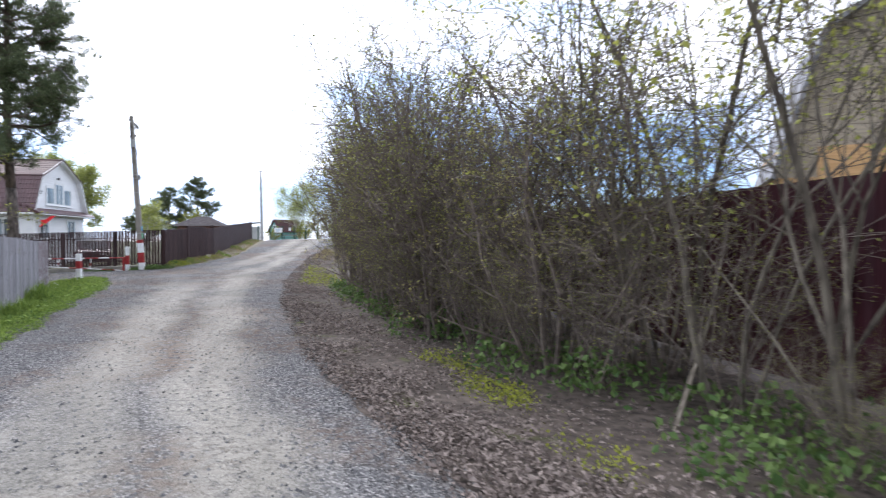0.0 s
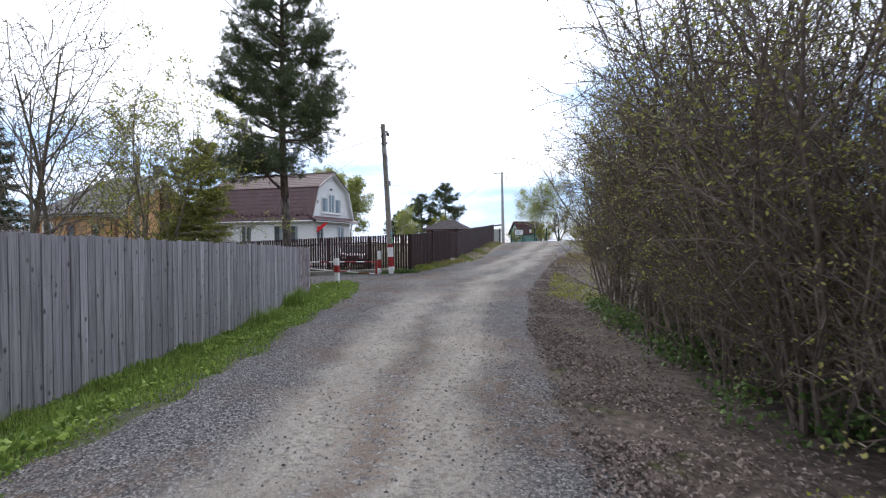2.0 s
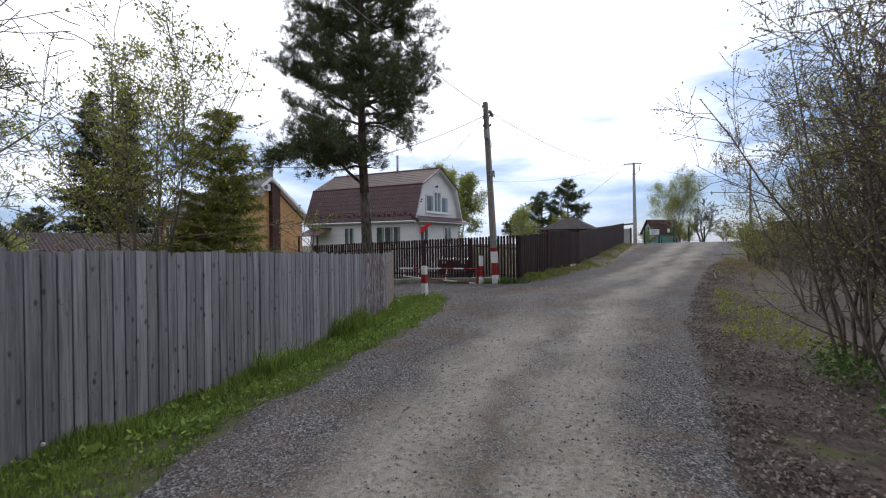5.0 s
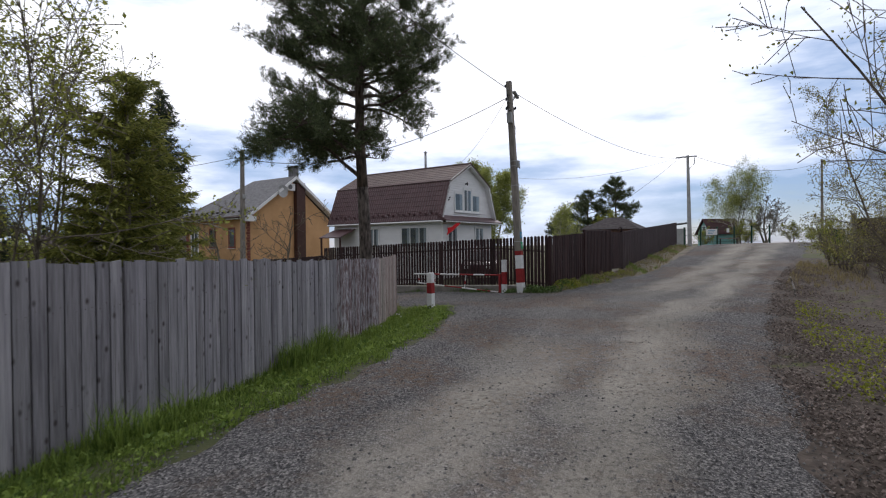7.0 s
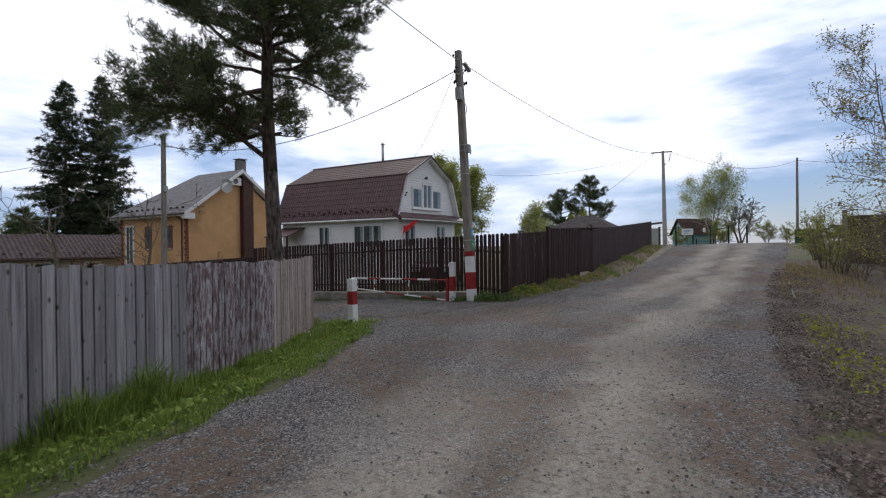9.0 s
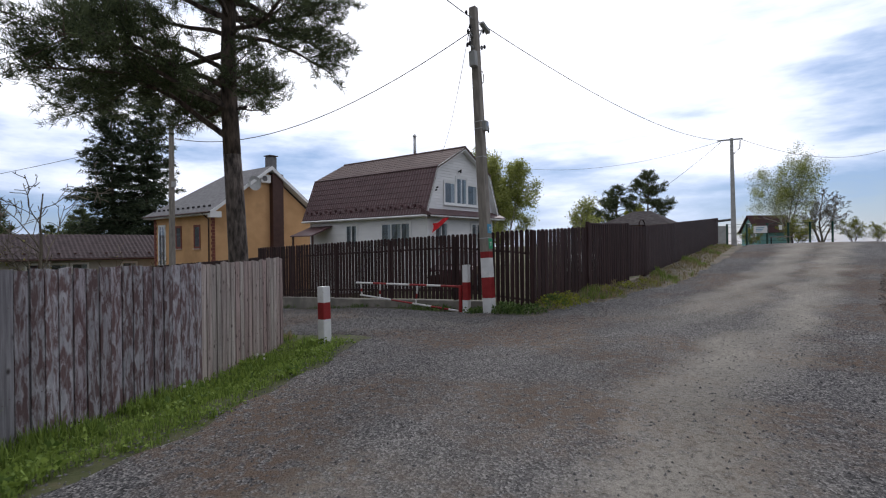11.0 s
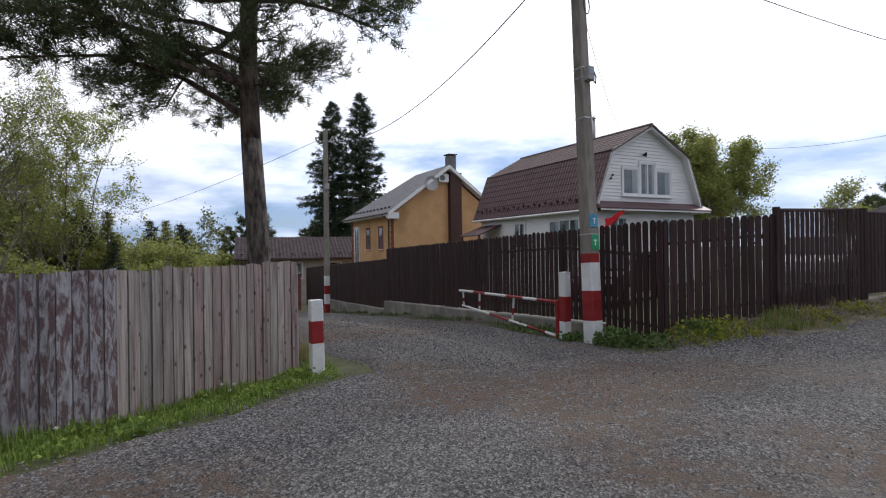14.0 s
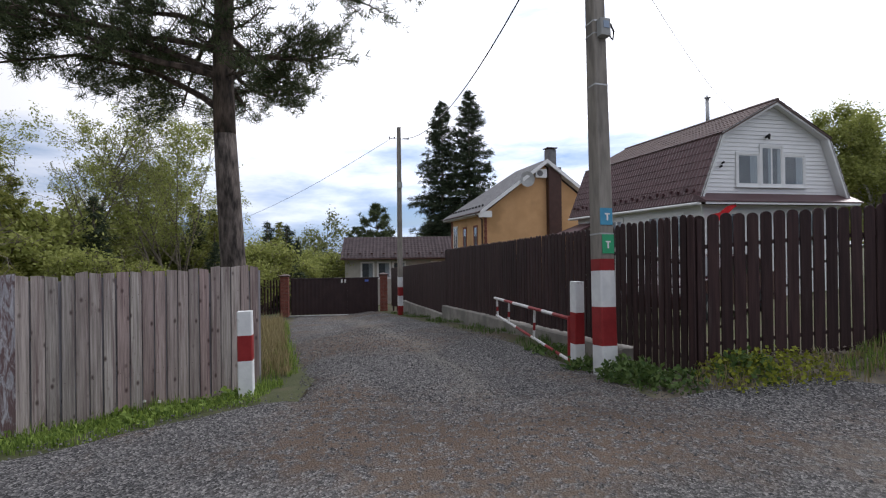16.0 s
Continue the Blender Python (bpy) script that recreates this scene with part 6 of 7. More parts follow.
broadleaf("bare_garden_tree", (-12.4, 8.9, land1(-12.4, 8.9)), 33, 5.6, 4, 0.38, dict(TREE, r=0.07, kids=[13, 6, 3], keep=0.3), L_BUD, 1, 0.04, 0.04, M_BARK, "nearly bare fruit tree behind the board fence")
broadleaf("apple_tree", (-17.4, 18.0, land1(-17.4, 18.0)), 34, 3.3, 3, 0.55, dict(TREE, r=0.07, wob=0.2, kids=[9, 5, 2], keep=0.3), L_BUD, 1, 0.035, 0.03, M_BARK, "low twisted bare apple tree behind the fence")
spruce("young_spruce", (-13.6, 13.9, land1(-13.6, 13.9)), 35, 4.9, 1.75, "yellow-green young spruce behind the board fence", L_YSPRUCE, 24, 12, 14, 0.17, 0.022, 0.08, 22, r0=0.07, full=0.58)
spruce("young_spruce", (-15.3, 14.9, land1(-15.3, 14.9)), 36, 3.6, 1.6, "lower young spruce beside a taller one", L_YSPRUCE, 18, 11, 13, 0.17, 0.022, 0.0, 18, r0=0.06, full=0.58)

for x, y, h, sd in ((-68.8, 30.3, 21.8, 41), (-67.7, 33.2, 22.7, 42)):
    spruce("spruce_tree", (x, y, land1(x, y)), sd, h, 4.9, "tall dark spruce with drooping tiers behind the houses", L_SPRUCE, 52, 13, 8, 0.5, 0.09, -0.28, 20, "pair of tall spruces", 0.28, 0.62)

# birch behind the white house, trees on the crest
broadleaf("birch_tree", (-36.3, 52.8, land1(-36.3, 52.8)), 51, 9.0, 3, 0.10, dict(TREE, kids=[18, 8, 3], r=0.13, len=[(0.24, 0.4), (0.35, 0.6), (0.35, 0.6)]), L_BIRCH, 13, 0.16, 0.22, M_BIRCHBARK, "leafing birch behind the white house")
broadleaf("birch_tree", (-32.0, 58.0, land1(-32, 58)), 52, 4.8, 2, 0.2, dict(TREE, kids=[14, 6, 3]), L_BIRCH, 2, 0.16, 0.16, M_BIRCHBARK, "smaller leafing birch behind the white house")
crest_birch = broadleaf("birch_tree", (-23.2, 86.5, 1.7), 53, 8.6, 3, 0.14, dict(TREE, kids=[18, 8, 3], r=0.12), L_BIRCH, 6, 0.12, 0.24, M_BIRCHBARK, "broad leafing birch on the crest")
broadleaf("bare_tree", (-20.9, 90.0, 1.7), 54, 5.0, 3, 0.35, dict(TREE, r=0.14, rmin=0.02), L_BUD, 0, 0.1, 0.1, M_BARK, "dark bare spreading tree on the crest")
for x, y, h, sd in ((-43.5, 95.0, 11.5, 55), (-47.5, 93.0, 9.5, 56), (-56.0, 100.0, 7.0, 57)):
    pine("pine_tree", (x, y, 1.0), sd, h, 2.2, lambda z, a, h=h: 3.4 * min(1.0, (h - z) / 4.5 + 0.15), "dark distant pine beyond the gardens", 12, 0.42, 0.05, 0.22, 11, 0.4, "distant pines")
crest_shrub = broadleaf("garden_shrub", (-30.5, 66.0, 1.6), 58, 3.4, 7, 0.3, dict(SHRUB, kids=[9, 5, 2], rmin=0.01), L_YELLOW, 2, 0.12, 0.1, M_TWIG, "yellow-green garden shrub behind the road fence", "shrub")
for x, y, k in ((-24.6, 78.0, 0.62), (-21.6, 82.0, 0.8), (-20.2, 79.0, 0.5), (-17.6, 88.0, 0.7), (-15.8, 90.0, 0.55)):
    c = copy_thing(crest_shrub, pose(x, y, land1(x, y), 0, 0, rs.uniform(0, 360)))
    c.scale = (k * 1.2, k * 1.2, k)
hedge = broadleaf("roadside_shrub", (-7.6, 40.2, land1(-7.6, 40.2)), 59, 2.3, 9, 0.35, dict(SHRUB, kids=[7, 4, 2]), L_YELLOW, 2, 0.06, 0.06, M_TWIG, "low yellow-green shrub at the metal fence end", "shrub", "low shrubs by the metal fence")
for x, y, k in ((-7.0, 38.4, 0.8), (-8.3, 44.5, 0.9)):
    c = copy_thing(hedge, pose(x, y, land1(x, y), 0, 0, rs.uniform(0, 360)))
    c.scale = (k, k, k)

# woods beyond the lane gate
f1 = broadleaf("wood_tree", (-34.5, 9.7, land1(-34.5, 9.7)), 61, 10.5, 1, 0.05, dict(TREE, kids=[18, 6, 2], r=0.12, rmin=0.007), L_FAR, 6, 0.09, 0.09, M_BARK, "tall thin tree with pale spring leaves", "tree", "trees of the far wood")
f2 = broadleaf("wood_tree", (-38.2, 12.9, land1(-38.2, 12.9)), 62, 9.6, 6, 0.24, dict(TREE, kids=[11, 6, 2], r=0.08, rmin=0.008), L_BIRCH, 11, 0.12, 0.14, M_BARK, "broad many-stemmed tree with pale catkins", "tree", "trees of the far wood")
f3 = spruce("wood_spruce", (-30.5, 8.9, land1(-30.5, 8.9)), 63, 8.2, 2.4, "olive-green spruce at the wood edge", L_YSPRUCE, 26, 10, 9, 0.34, 0.05, -0.15, 12, "spruces of the far wood")
f4 = spruce("wood_spruce", (-41.0, 13.0, land1(-41, 13)), 64, 6.6, 1.7, "young spruce at the wood edge", L_SPRUCE, 22, 9, 9, 0.34, 0.05, -0.2, 12, "spruces of the far wood")
w1_ = broadleaf("wood_tree", (-95, 14, -3.2), 65, 11, 1, 0.05, dict(FARTREE, kids=[13, 5], seg=[5, 3, 2]), L_FAR, 6, 0.42, 0.4, M_BARK, "rounded leafing tree of the far wood", "tree", "trees of the far wood")
w2_ = pine("wood_pine", (-100, 22, -3.2), 66, 12.5, 4.0, lambda z, a: 3.0 * min(1.0, (12.5 - z) / 4 + 0.15), "dark pine of the far wood", 8, 0.6, 0.12, 0.22, 8, 0.3, "pines of the far wood")
w3_ = broadleaf("wood_tree", (-60, 16, -3.1), 67, 4.6, 5, 0.3, FARTREE, L_BIRCH, 5, 0.24, 0.28, M_BARK, "low yellow-green bush of the far wood", "tree", "trees of the far wood")
for src, x, y, k in ((f1, -29.0, 5.0, 1.0), (f2, -46.0, 8.0, 0.9), (f3, -27.5, 10.5, 0.75), (f3, -47.0, 11.0, 0.8), (f3, -36.0, 11.0, 0.55), (f4, -33.0, 11.6, 0.85), (f4, -37.0, 15.4, 0.6), (f4, -55.0, 14.0, 1.1), (w3_, -52.0, 17.5, 0.75), (w3_, -46.0, 14.0, 0.7), (w3_, -40.0, 10.0, 0.8), (w3_, -34.0, 13.0, 0.55), (w3_, -30.0, 12.4, 0.6), (f4, -57.5, 16.0, 0.9), (w3_, -31.5, 9.5, 0.95), (w3_, -36.5, 9.0, 1.1), (w3_, -42.0, 12.5, 1.0), (w3_, -28.5, 7.5, 0.9), (w3_, -49.0, 15.0, 0.9), (f3, -33.5, 8.0, 0.8), (f3, -43.5, 10.5, 0.9), (f3, -39.5, 14.6, 0.7), (w3_, -44.5, 15.8, 0.9), (w3_, -55.5, 18.8, 0.9), (f3, -52.5, 15.5, 0.85), (f2, -33.0, 4.5, 0.85), (w3_, -39.0, 16.6, 0.6), (f4, -46.5, 17.2, 0.9)):
    c = copy_thing(src, pose(x, y, land1(x, y), 0, 0, rs.uniform(0, 360)))
    c.scale = (k, k, k)
for i in range(44):
    hd = radians(rs.uniform(78, 132)) if i < 40 else radians(rs.uniform(-40, 80))
    dist = rs.uniform(75, 125) if i < 40 else rs.uniform(150, 240)
    x, y = -8 - math.sin(hd) * dist, 20 + math.cos(hd) * dist
    if abs(x + 25) < 14 and 60 < y < 110:
        continue
    src = (w1_, w2_, w1_, w2_, w3_)[i % 5]
    k = rs.uniform(0.6, 0.98)
    c = copy_thing(src, pose(x, y, land1(x, y) - 0.2, 0, 0, rs.uniform(0, 360)))
    c.scale = (k, k, k)
    if i >= 40 and hd < radians(30):
        c.scale = (k * 1.3, k * 1.3, k * 0.55)


# ---- ground cover, near the path ----
def tufts(name, places, per, length, width, mat, label, seed, lean=0.45, lift=0.0):
    """Grass: bent two-piece blades rooted at the places."""
    rg = np.random.default_rng(seed)
    p = np.repeat(np.asarray(places), per, 0)
    n = len(p)
    p = p + np.concatenate([rg.normal(0, 0.035, (n, 2)), np.zeros((n, 1))], 1)
    clump = 0.9 + 0.32 * np.sin(p[:, 0] * 3.1 + p[:, 1] * 1.7) + 0.30 * np.sin(p[:, 1] * 4.3 - p[:, 0] * 2.2) + 0.2 * np.sin(p[:, 0] * 9.1 + p[:, 1] * 7.7)
    h = rg.uniform(0.5, 1.2, (n, 1)) * length * np.clip(clump, 0.3, 1.7)[:, None]
    a = rg.uniform(0, 6.283, n)
    out = np.stack([np.cos(a), np.sin(a), np.zeros(n)], 1) * h * rg.uniform(0.1, 1.0, (n, 1)) * lean
    side = np.stack([-np.sin(a), np.cos(a), np.zeros(n)], 1) * width * 0.5
    up = np.array([0, 0, 1.0])
    mid = p + out * 0.35 + up * h * 0.6
    tip = p + out + up * h * 0.95
    v = np.stack([p - side, p + side, mid - side * 0.7, mid + side * 0.7, tip], 1).reshape(-1, 3)
    k = np.arange(n)[:, None] * 5
    f = (k + np.array([0, 1, 3, 2])).tolist() + (k + np.array([2, 3, 4])).tolist()
    me = bpy.data.meshes.new(name)
    me.from_pydata(v.tolist(), [], f)
    me.materials.append(mat)
    return tagged(new(name, me), label, kind="stuff")


gr = np.random.default_rng(77)


def verge_places(n, y0, y1, lo, hi, power=1.0, patch=0.0):
    y = gr.uniform(y0, y1, n)
    fx = np.interp(y, [p[1] for p in FENCE_L], [p[0] for p in FENCE_L])
    t = gr.uniform(0, 1, n) ** power
    edge = 0.12 * np.sin(y * 2.7) + 0.10 * np.sin(y * 6.1 + 1) + gr.normal(0, 0.05, n)
    x = (fx + lo) * (1 - t) + (road_left(y) + hi + edge) * t
    if patch:
        keep = np.sin(x * 2.3 + y * 1.1) + np.sin(y * 2.9 - x) + gr.normal(0, 0.5, n) > patch
        x, y = x[keep], y[keep]
    return np.stack([x, y, land(x, y)], 1)


tufts("grass", verge_places(8500, 3.0, 22.9, 0.02, 0.06), 5, 0.085, 0.011, L_GRASS, "short bright green verge grass", 1)
tufts("tall_grass", verge_places(2600, 5.0, 22.7, 0.03, -0.3, 1.5, 0.3), 7, 0.16, 0.013, L_GRASS, "taller green grass clumps along the fence", 2)
cl = np.concatenate([np.stack([cx0 + gr.normal(0, 0.22, 80), cy0 + gr.normal(0, 0.3, 80)], 1) for cx0, cy0 in ((-12.62, 16.55), (-12.8, 16.95), (-12.3, 16.2), (-10.4, 13.2))])
tufts("grass_clump", np.stack([cl[:, 0], cl[:, 1], land(cl[:, 0], cl[:, 1])], 1), 9, 0.36, 0.015, L_GRASS, "long lush grass clumps leaning from the fence foot", 18, 0.8)
hp = verge_places(9000, 3.0, 22.9, 0.02, 0.12)
hp = hp[np.sin(hp[:, 0] * 5.1 + hp[:, 1] * 2.3) + np.sin(hp[:, 1] * 4.7 - hp[:, 0] * 3.0) + gr.normal(0, 0.7, len(hp)) > -0.2]
hp[:, 2] += gr.uniform(0.0, 0.055, len(hp))
VERGE_HERBS = hp
# dry grass and weeds on the south bank of the lane
bx = gr.uniform(-30, -16.9, 1500)
by = np.interp(bx, [-30, -22, -17], [20.2, 21.8, 22.9]) - gr.uniform(0, 1.0, 1500)
tufts("dry_grass", np.stack([bx, by, land(bx, by)], 1), 6, 0.42, 0.012, L_DRY, "dry straw-coloured grass on the lane bank", 3)
tufts("bank_grass", np.stack([bx[:800], by[:800] + 0.15, land(bx[:800], by[:800])], 1), 6, 0.22, 0.013, L_GRASS, "green grass on the lane bank", 4)
# along the footing and round the pole
cx = gr.uniform(-34, -14.6, 800)
cx = cx[np.sin(cx * 1.7) + np.sin(cx * 3.1 + 1) + gr.normal(0, 0.6, 800) > 0.2]
cy = FENCE_W(cx) - 0.2 - gr.uniform(0, 0.75, len(cx)) ** 1.5
tufts("footing_grass", np.stack([cx, cy, land(cx, cy)], 1), 6, 0.11, 0.012, L_WEED, "low weeds along the concrete footing", 5)
dy = 28.0 + 29 * gr.uniform(0, 1, 3000)
dx = np.interp(dy, [28, 35, 40, 58], [-14.6, -14.95, -16.1, -20.6]) + gr.uniform(0, 1, 3000) ** 1.3 * np.interp(dy, [28, 31, 36, 58], [0.6, 0.9, 1.2, 1.0])
gk = np.sin(dy * 1.1) + np.sin(dy * 2.7 + dx * 3) + gr.normal(0, 0.5, 3000) > 1.05
tufts("fence_foot_grass", np.stack([dx, dy, land(dx, dy)], 1)[gk], 6, 0.16, 0.014, L_GRASS, "rough green grass below the road fence", 6)
tufts("fence_foot_straw", np.stack([dx[:1100] + 0.1, dy[:1100], land(dx[:1100], dy[:1100])], 1), 5, 0.15, 0.012, L_DRY, "dry grass below the road fence", 7)


def leaf_patch(name, places, per, size, spread, mat, label, seed):
    rg = np.random.default_rng(seed)
    me = leaf_mesh(name, rg, [(p, None) for p in places], per, size, spread, mat, 1.4)
    return tagged(new(name, me), label, kind="stuff")


leaf_patch("verge_clover", VERGE_HERBS, 3, 0.042, 0.03, L_GRASS, "low broad-leaved green herbs among the verge grass", 19)
rp_ = verge_places(110, 4.0, 22.8, 0.08, -0.02)
rose = np.concatenate([p + np.stack([gr.normal(0, 0.07, 22), gr.normal(0, 0.07, 22), gr.uniform(0.02, 0.10, 22)], 1) for p in rp_])
leaf_patch("verge_rosettes", rose, 1, 0.085, 0.01, L_GRASS, "broad-leaved rosettes among the verge grass", 20)
M_FLUFF = surf("seed_fluff", (0.6, 0.6, 0.58), (0.75, 0.75, 0.73), 60.0, 0.95, 0.5, 90)
M_STALK = surf("green_stalk", (0.12, 0.18, 0.05), (0.18, 0.25, 0.08), 9.0, 0.7, 0.1)


def dandelion(x, y, h):
    ob = thing("dandelion", (x, y, land1(x, y)), "white dandelion seed head on a green stalk in the grass", "flower", "dandelions in the verge")
    part("stalk", Shape().tube([(0, 0, -0.02), (0.012, 0.0, h * 0.6), (0.005, 0.01, h)], [0.004, 0.0035, 0.003], 5), M_STALK, ob)
    ball = Shape()
    rb = random.Random(int(x * 100))
    for _ in range(70):
        d = Vector((rb.gauss(0, 1), rb.gauss(0, 1), rb.gauss(0, 1))).normalized()
        ball.tube([Vector((0.005, 0.01, h)), Vector((0.005, 0.01, h)) + d * 0.022], [0.0012, 0.003], 3)
    part("seed_head", ball, M_FLUFF, ob)


for x, y, h in ((-14.35, 19.75, 0.14), (-15.55, 21.35, 0.2), (-15.62, 21.5, 0.17), (-15.5, 21.45, 0.12), (-13.0, 17.3, 0.15), (-9.3, 9.6, 0.16)):
    dandelion(x, y, h)


def blob_places(cx0, cy0, r, h, n):
    a, q = gr.uniform(0, 6.28, n), gr.uniform(0, 1, n) ** 0.5
    x, y = cx0 + r * q * np.cos(a), cy0 + r * q * np.sin(a)
    return np.stack([x, y, land(x, y) + gr.uniform(0.02, 1, n) * h * (1 - q * q * 0.7)], 1)


leaf_patch("weeds", np.concatenate([blob_places(-14.93, 27.5, 0.38, 0.27, 320), blob_places(-15.7, 27.12, 0.22, 0.14, 110), blob_places(-14.45, 27.75, 0.4, 0.2, 160), blob_places(-14.3, 28.6, 0.35, 0.22, 140), blob_places(-17.2, 27.2, 0.5, 0.08, 120)]), 2, 0.075, 0.03, L_WEED, "leafy green weeds at the foot of the pole", 9)
leaf_patch("yellow_weeds", np.concatenate([blob_places(-14.25, y, r_, 0.19, q_) for y, r_, q_ in ((28.6, 0.55, 300), (29.2, 0.5, 220), (31.2, 0.35, 110), (32.4, 0.4, 120), (33.6, 0.35, 90))]), 2, 0.06, 0.03, L_YELLOW, "yellow-green weeds below the corner fence", 10)
ny = gr.uniform(3.2, 19, 5200)
nx = np.interp(ny, line_y_, line_x_) - np.interp(ny, [4, 8, 12], [1.0, 0.85, 0.6]) + gr.uniform(0, 1, 5200) * 1.5
kp = np.sin(nx * 2.1 + ny * 1.3) + np.sin(ny * 2.3) + gr.normal(0, 0.3, 5200) > np.interp(ny, [5, 8], [0.95, 0.35])
by2 = gr.uniform(3.2, 12.5, 130)
bx2 = np.interp(by2, line_y_, line_x_) - 0.35 + gr.uniform(0, 1, 130) * 1.3
bigp = np.concatenate([np.stack([x + gr.normal(0, 0.16, 16), y + gr.normal(0, 0.16, 16), land1(x, y) + gr.uniform(0.03, gr.uniform(0.2, 0.5), 16)], 1) for x, y in zip(bx2, by2)])
leaf_patch("broad_undergrowth", bigp, 1, 0.085, 0.03, L_WEED, "broad-leaved green undergrowth at the thicket's foot", 17)
leaf_patch("undergrowth", np.stack([nx, ny, land(nx, ny) + gr.uniform(0.02, 0.38, 5200)], 1)[kp], 2, 0.075, 0.05, L_WEED, "fresh green undergrowth below the thicket", 11)
my = gr.uniform(3.2, 7.5, 900)
mx_ = np.interp(my, [3.2, 4.0, 5.7, 7.5], [1.45, 1.2, 0.6, -0.2]) + gr.normal(0, 0.16, 900)
mk = np.sin(my * 3.7) + np.sin(mx_ * 5 + my) + gr.normal(0, 0.3, 900) > 0.2
leaf_patch("verge_moss", np.stack([mx_, my, land(mx_, my) + gr.uniform(0.01, 0.06, 900)], 1)[mk], 4, 0.035, 0.05, L_YELLOW, "cushions of yellow-green moss at the thicket's foot", 21)
# green patch and straw on the right verge past the thicket
gy_ = gr.uniform(18.5, 28, 1600)
gx_ = road_right(gy_) + 0.35 + gr.uniform(0, 1, 1600) * 1.9
pk = np.sin(gx_ * 1.9 + gy_ * 0.8) + np.sin(gy_ * 1.7) + gr.normal(0, 0.4, 1600) > 0.1
leaf_patch("verge_herbs", np.stack([gx_, gy_, land(gx_, gy_) + gr.uniform(0.01, 0.12, 1600)], 1)[pk], 3, 0.05, 0.06, L_YELLOW, "low yellow-green herbs on the leaf-strewn verge", 15)
hy = 29.5 + 13 * gr.beta(3.2, 2.0, 700)
hx = road_right(hy) + 0.1 + gr.uniform(0, 1, 700) ** 1.3 * 2.4
tufts("verge_straw", np.stack([hx, hy, land(hx, hy)], 1), 6, 0.17, 0.012, L_DRY, "dry straw-coloured grass below the low shrubs", 16)
for x, y, k in ((-6.3, 36.2, 0.42), (-5.5, 34.6, 0.5), (-4.2, 35.6, 0.55), (-3.4, 33.0, 0.5), (-4.8, 31.6, 0.45), (-5.4, 38.5, 0.5), (-2.6, 27.0, 0.5), (-3.9, 28.6, 0.4), (-5.2, 32.8, 0.36)):
    c = copy_thing(v4, pose(x, y, land1(x, y), 0, 0, rs.uniform(0, 360)))
    c.scale = (k, k, k)
piece("birch_stake", Shape().tube([(-7.25, 29.6, land1(-7.2, 29.6) - 0.1), (-7.3, 29.65, land1(-7.2, 29.6) + 0.25), (-7.42, 29.7, land1(-7.2, 29.6) + 0.62)], [0.03, 0.024, 0.016], 7), M_BIRCHBARK, "crooked white-barked stake on the verge", "stake", kind="")
# fallen leaves: flat curled scraps
fy_ = 0.5 + 38 * gr.uniform(0, 1, 60000) ** 1.5
fx_ = road_right(fy_) - 0.3 + gr.gamma(1.9, 0.5, 60000)
lk = np.sin(fx_ * 2.7 + fy_ * 1.9) + np.sin(fy_ * 3.3 - fx_ * 1.4) + gr.normal(0, 0.9, len(fx_)) > -0.7
fx_, fy_ = fx_[lk], fy_[lk]
cy_ = 28.3 + 5.0 * gr.uniform(0, 1, 1100) ** 1.4
fx_, fy_ = np.concatenate([fx_, -14.75 + gr.uniform(0, 0.75, 1100)]), np.concatenate([fy_, cy_])
fz = land(fx_, fy_)
rgl = np.random.default_rng(12)
n = len(fx_)
a = rgl.uniform(0, 6.283, n)
sz = rgl.uniform(0.011, 0.032, n)[:, None]
ca = np.stack([np.cos(a), np.sin(a), rgl.normal(0, 0.35, n)], 1) * sz
cb = np.stack([-np.sin(a), np.cos(a), rgl.normal(0, 0.35, n)], 1) * sz * 0.65
c0 = np.stack([fx_, fy_, fz + 0.04 + rgl.uniform(0, 0.02, n)], 1)
v = np.stack([c0 - ca, c0 - cb * 0.8 + [0, 0, 0.008], c0 + ca, c0 + cb + [0, 0, 0.012]], 1).reshape(-1, 3)
me = bpy.data.meshes.new("fallen_leaves")
me.from_pydata(v.tolist(), [], np.arange(4 * n).reshape(-1, 4).tolist())
me.materials.append(L_FALLEN)
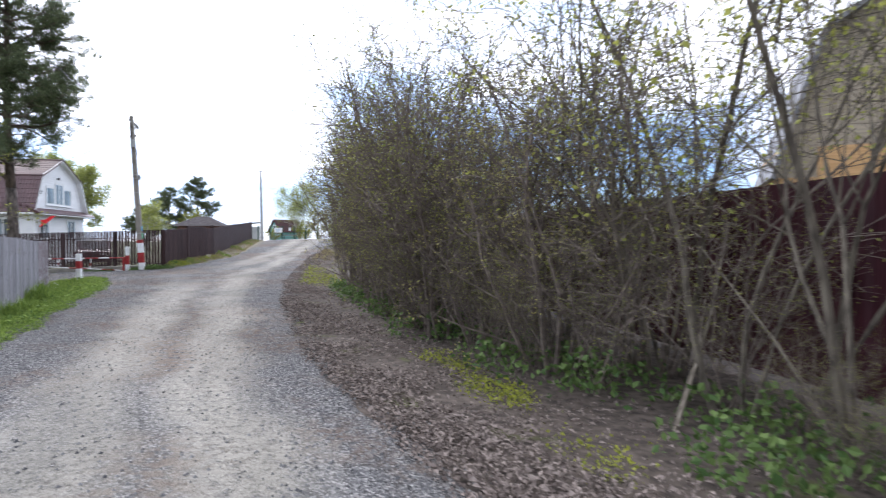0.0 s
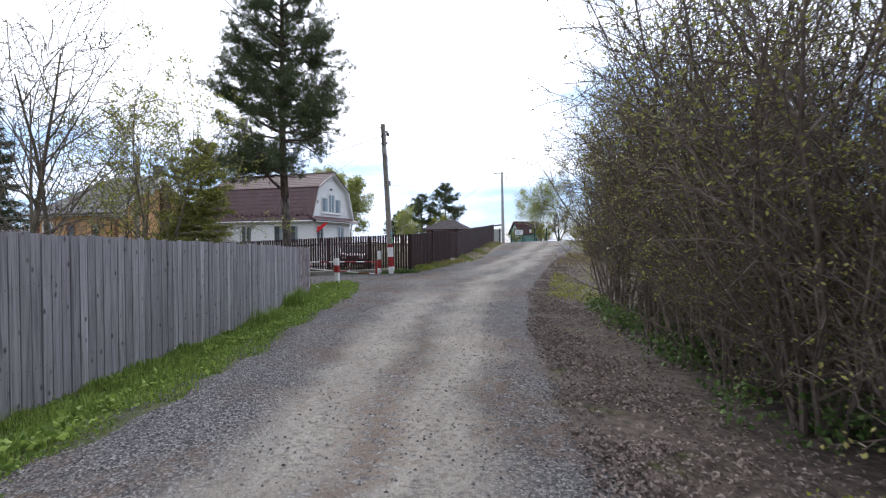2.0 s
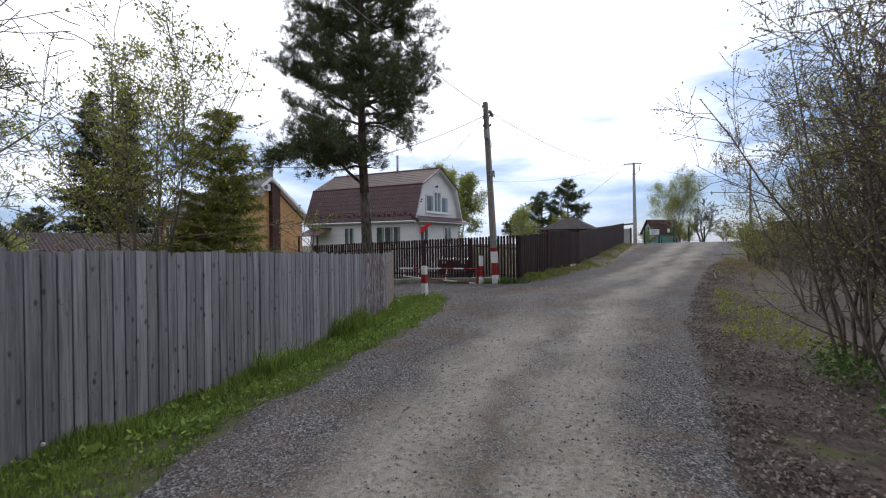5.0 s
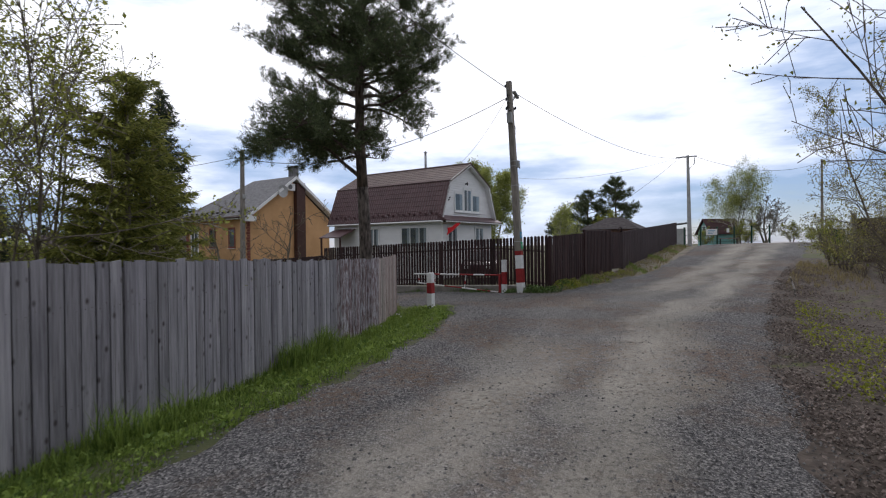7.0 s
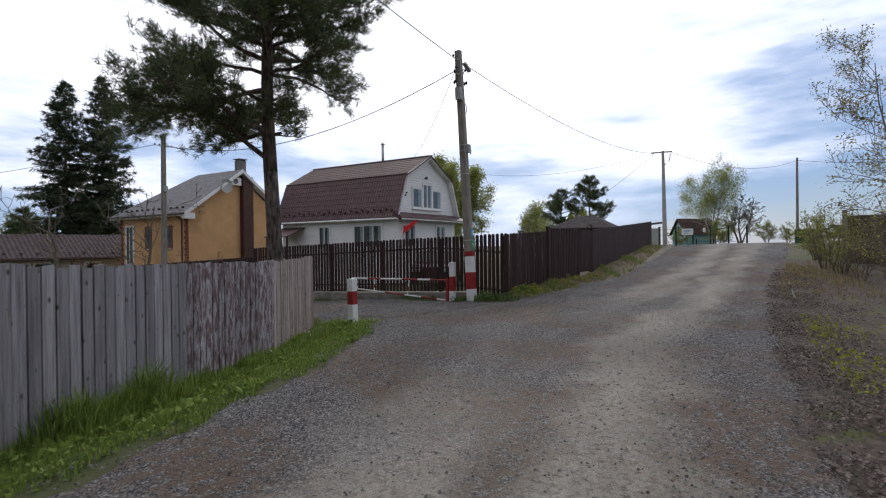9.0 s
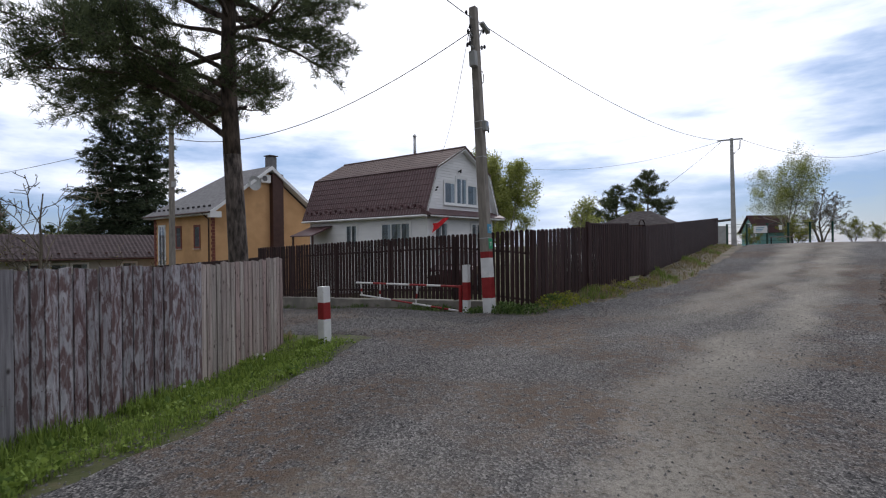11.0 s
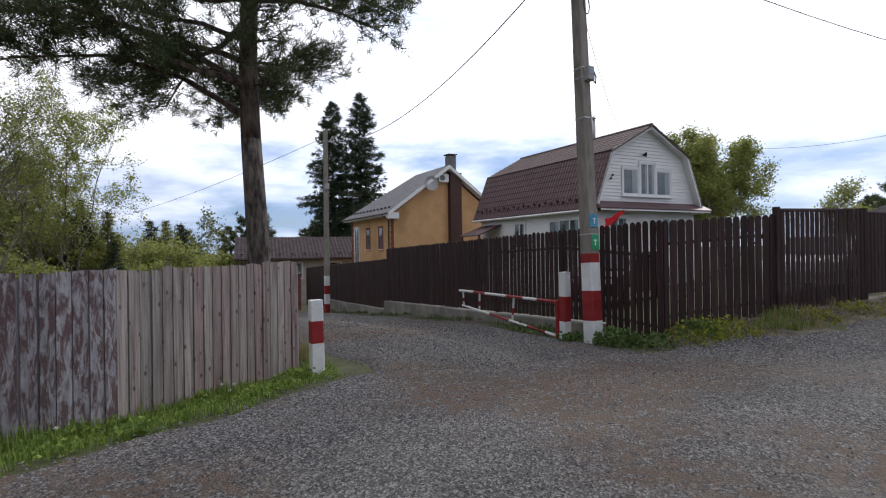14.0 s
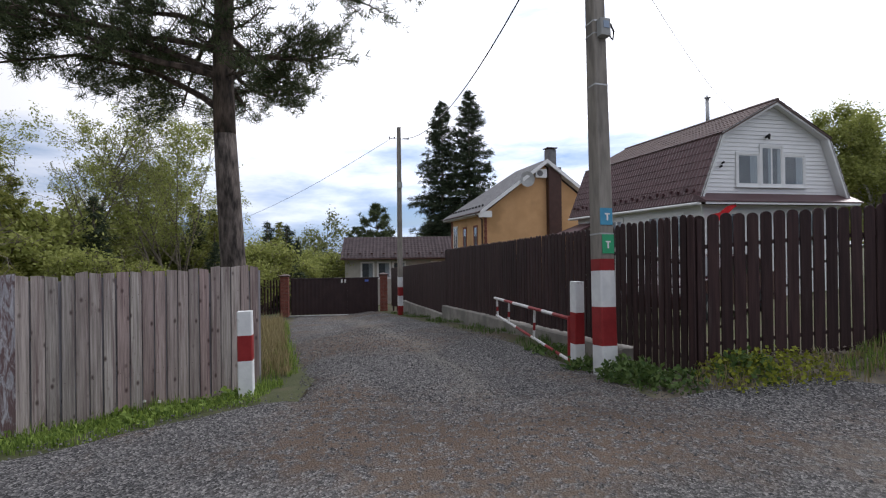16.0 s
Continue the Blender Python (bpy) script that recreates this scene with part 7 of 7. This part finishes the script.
tagged(new("fallen_leaves", me), "brown curled fallen leaves on the verge", kind="stuff")


def stones(name, x, y, lo, hi, label, seed, lift=0.03):
    """Loose crushed stones: squat irregular eight-sided lumps."""
    rg = np.random.default_rng(seed)
    n = len(x)
    c = np.stack([x, y, land(x, y) + lift], 1)
    base = np.array([(1, 0, 0), (0, 1, 0), (-1, 0, 0), (0, -1, 0), (0, 0, 0.8), (0, 0, -0.5)], float)
    s = rg.uniform(lo, hi, n)[:, None, None] * rg.uniform(0.6, 1.3, (n, 6, 1))
    t = rg.uniform(0, 6.28, n)
    R = np.zeros((n, 3, 3))
    R[:, 0, 0], R[:, 0, 1], R[:, 1, 0], R[:, 1, 1], R[:, 2, 2] = np.cos(t), -np.sin(t), np.sin(t), np.cos(t), 1
    v = (np.einsum("nij,kj->nki", R, base) * s + c[:, None, :]).reshape(-1, 3)
    k = np.arange(n)[:, None, None] * 6
    f = (k + np.array([(0, 1, 4), (1, 2, 4), (2, 3, 4), (3, 0, 4), (1, 0, 5), (2, 1, 5), (3, 2, 5), (0, 3, 5)])).reshape(-1, 3)
    me = bpy.data.meshes.new(name)
    me.from_pydata(v.tolist(), [], f.tolist())
    me.materials.append(M_STONE)
    return tagged(new(name, me), label, kind="stuff")


sy_ = gr.uniform(1.5, 30, 19000)
su = np.where(gr.uniform(0, 1, 19000) < 0.6, np.where(gr.uniform(0, 1, 19000) < 0.55, gr.uniform(-0.02, 0.24, 19000), gr.uniform(0.78, 1.04, 19000)), gr.uniform(0, 1, 19000))
sx_ = road_left(sy_) * (1 - su) + road_right(sy_) * su
stones("road_gravel_stones", sx_, sy_, 0.007, 0.019, "loose grey crushed stones on the road", 13, 0.036)
qx = gr.uniform(-24, -13, 7000)
qs = np.interp(qx, [-30, -22, -17, -14.5, -12.5], [20.4, 21.9, 23.1, 23.4, 23.6])
qy = qs + (FENCE_W(qx) - 0.8 - qs) * gr.uniform(0, 1, 7000)
stones("lane_gravel_stones", qx, qy, 0.007, 0.019, "loose grey crushed stones in the lane", 14, 0.025)
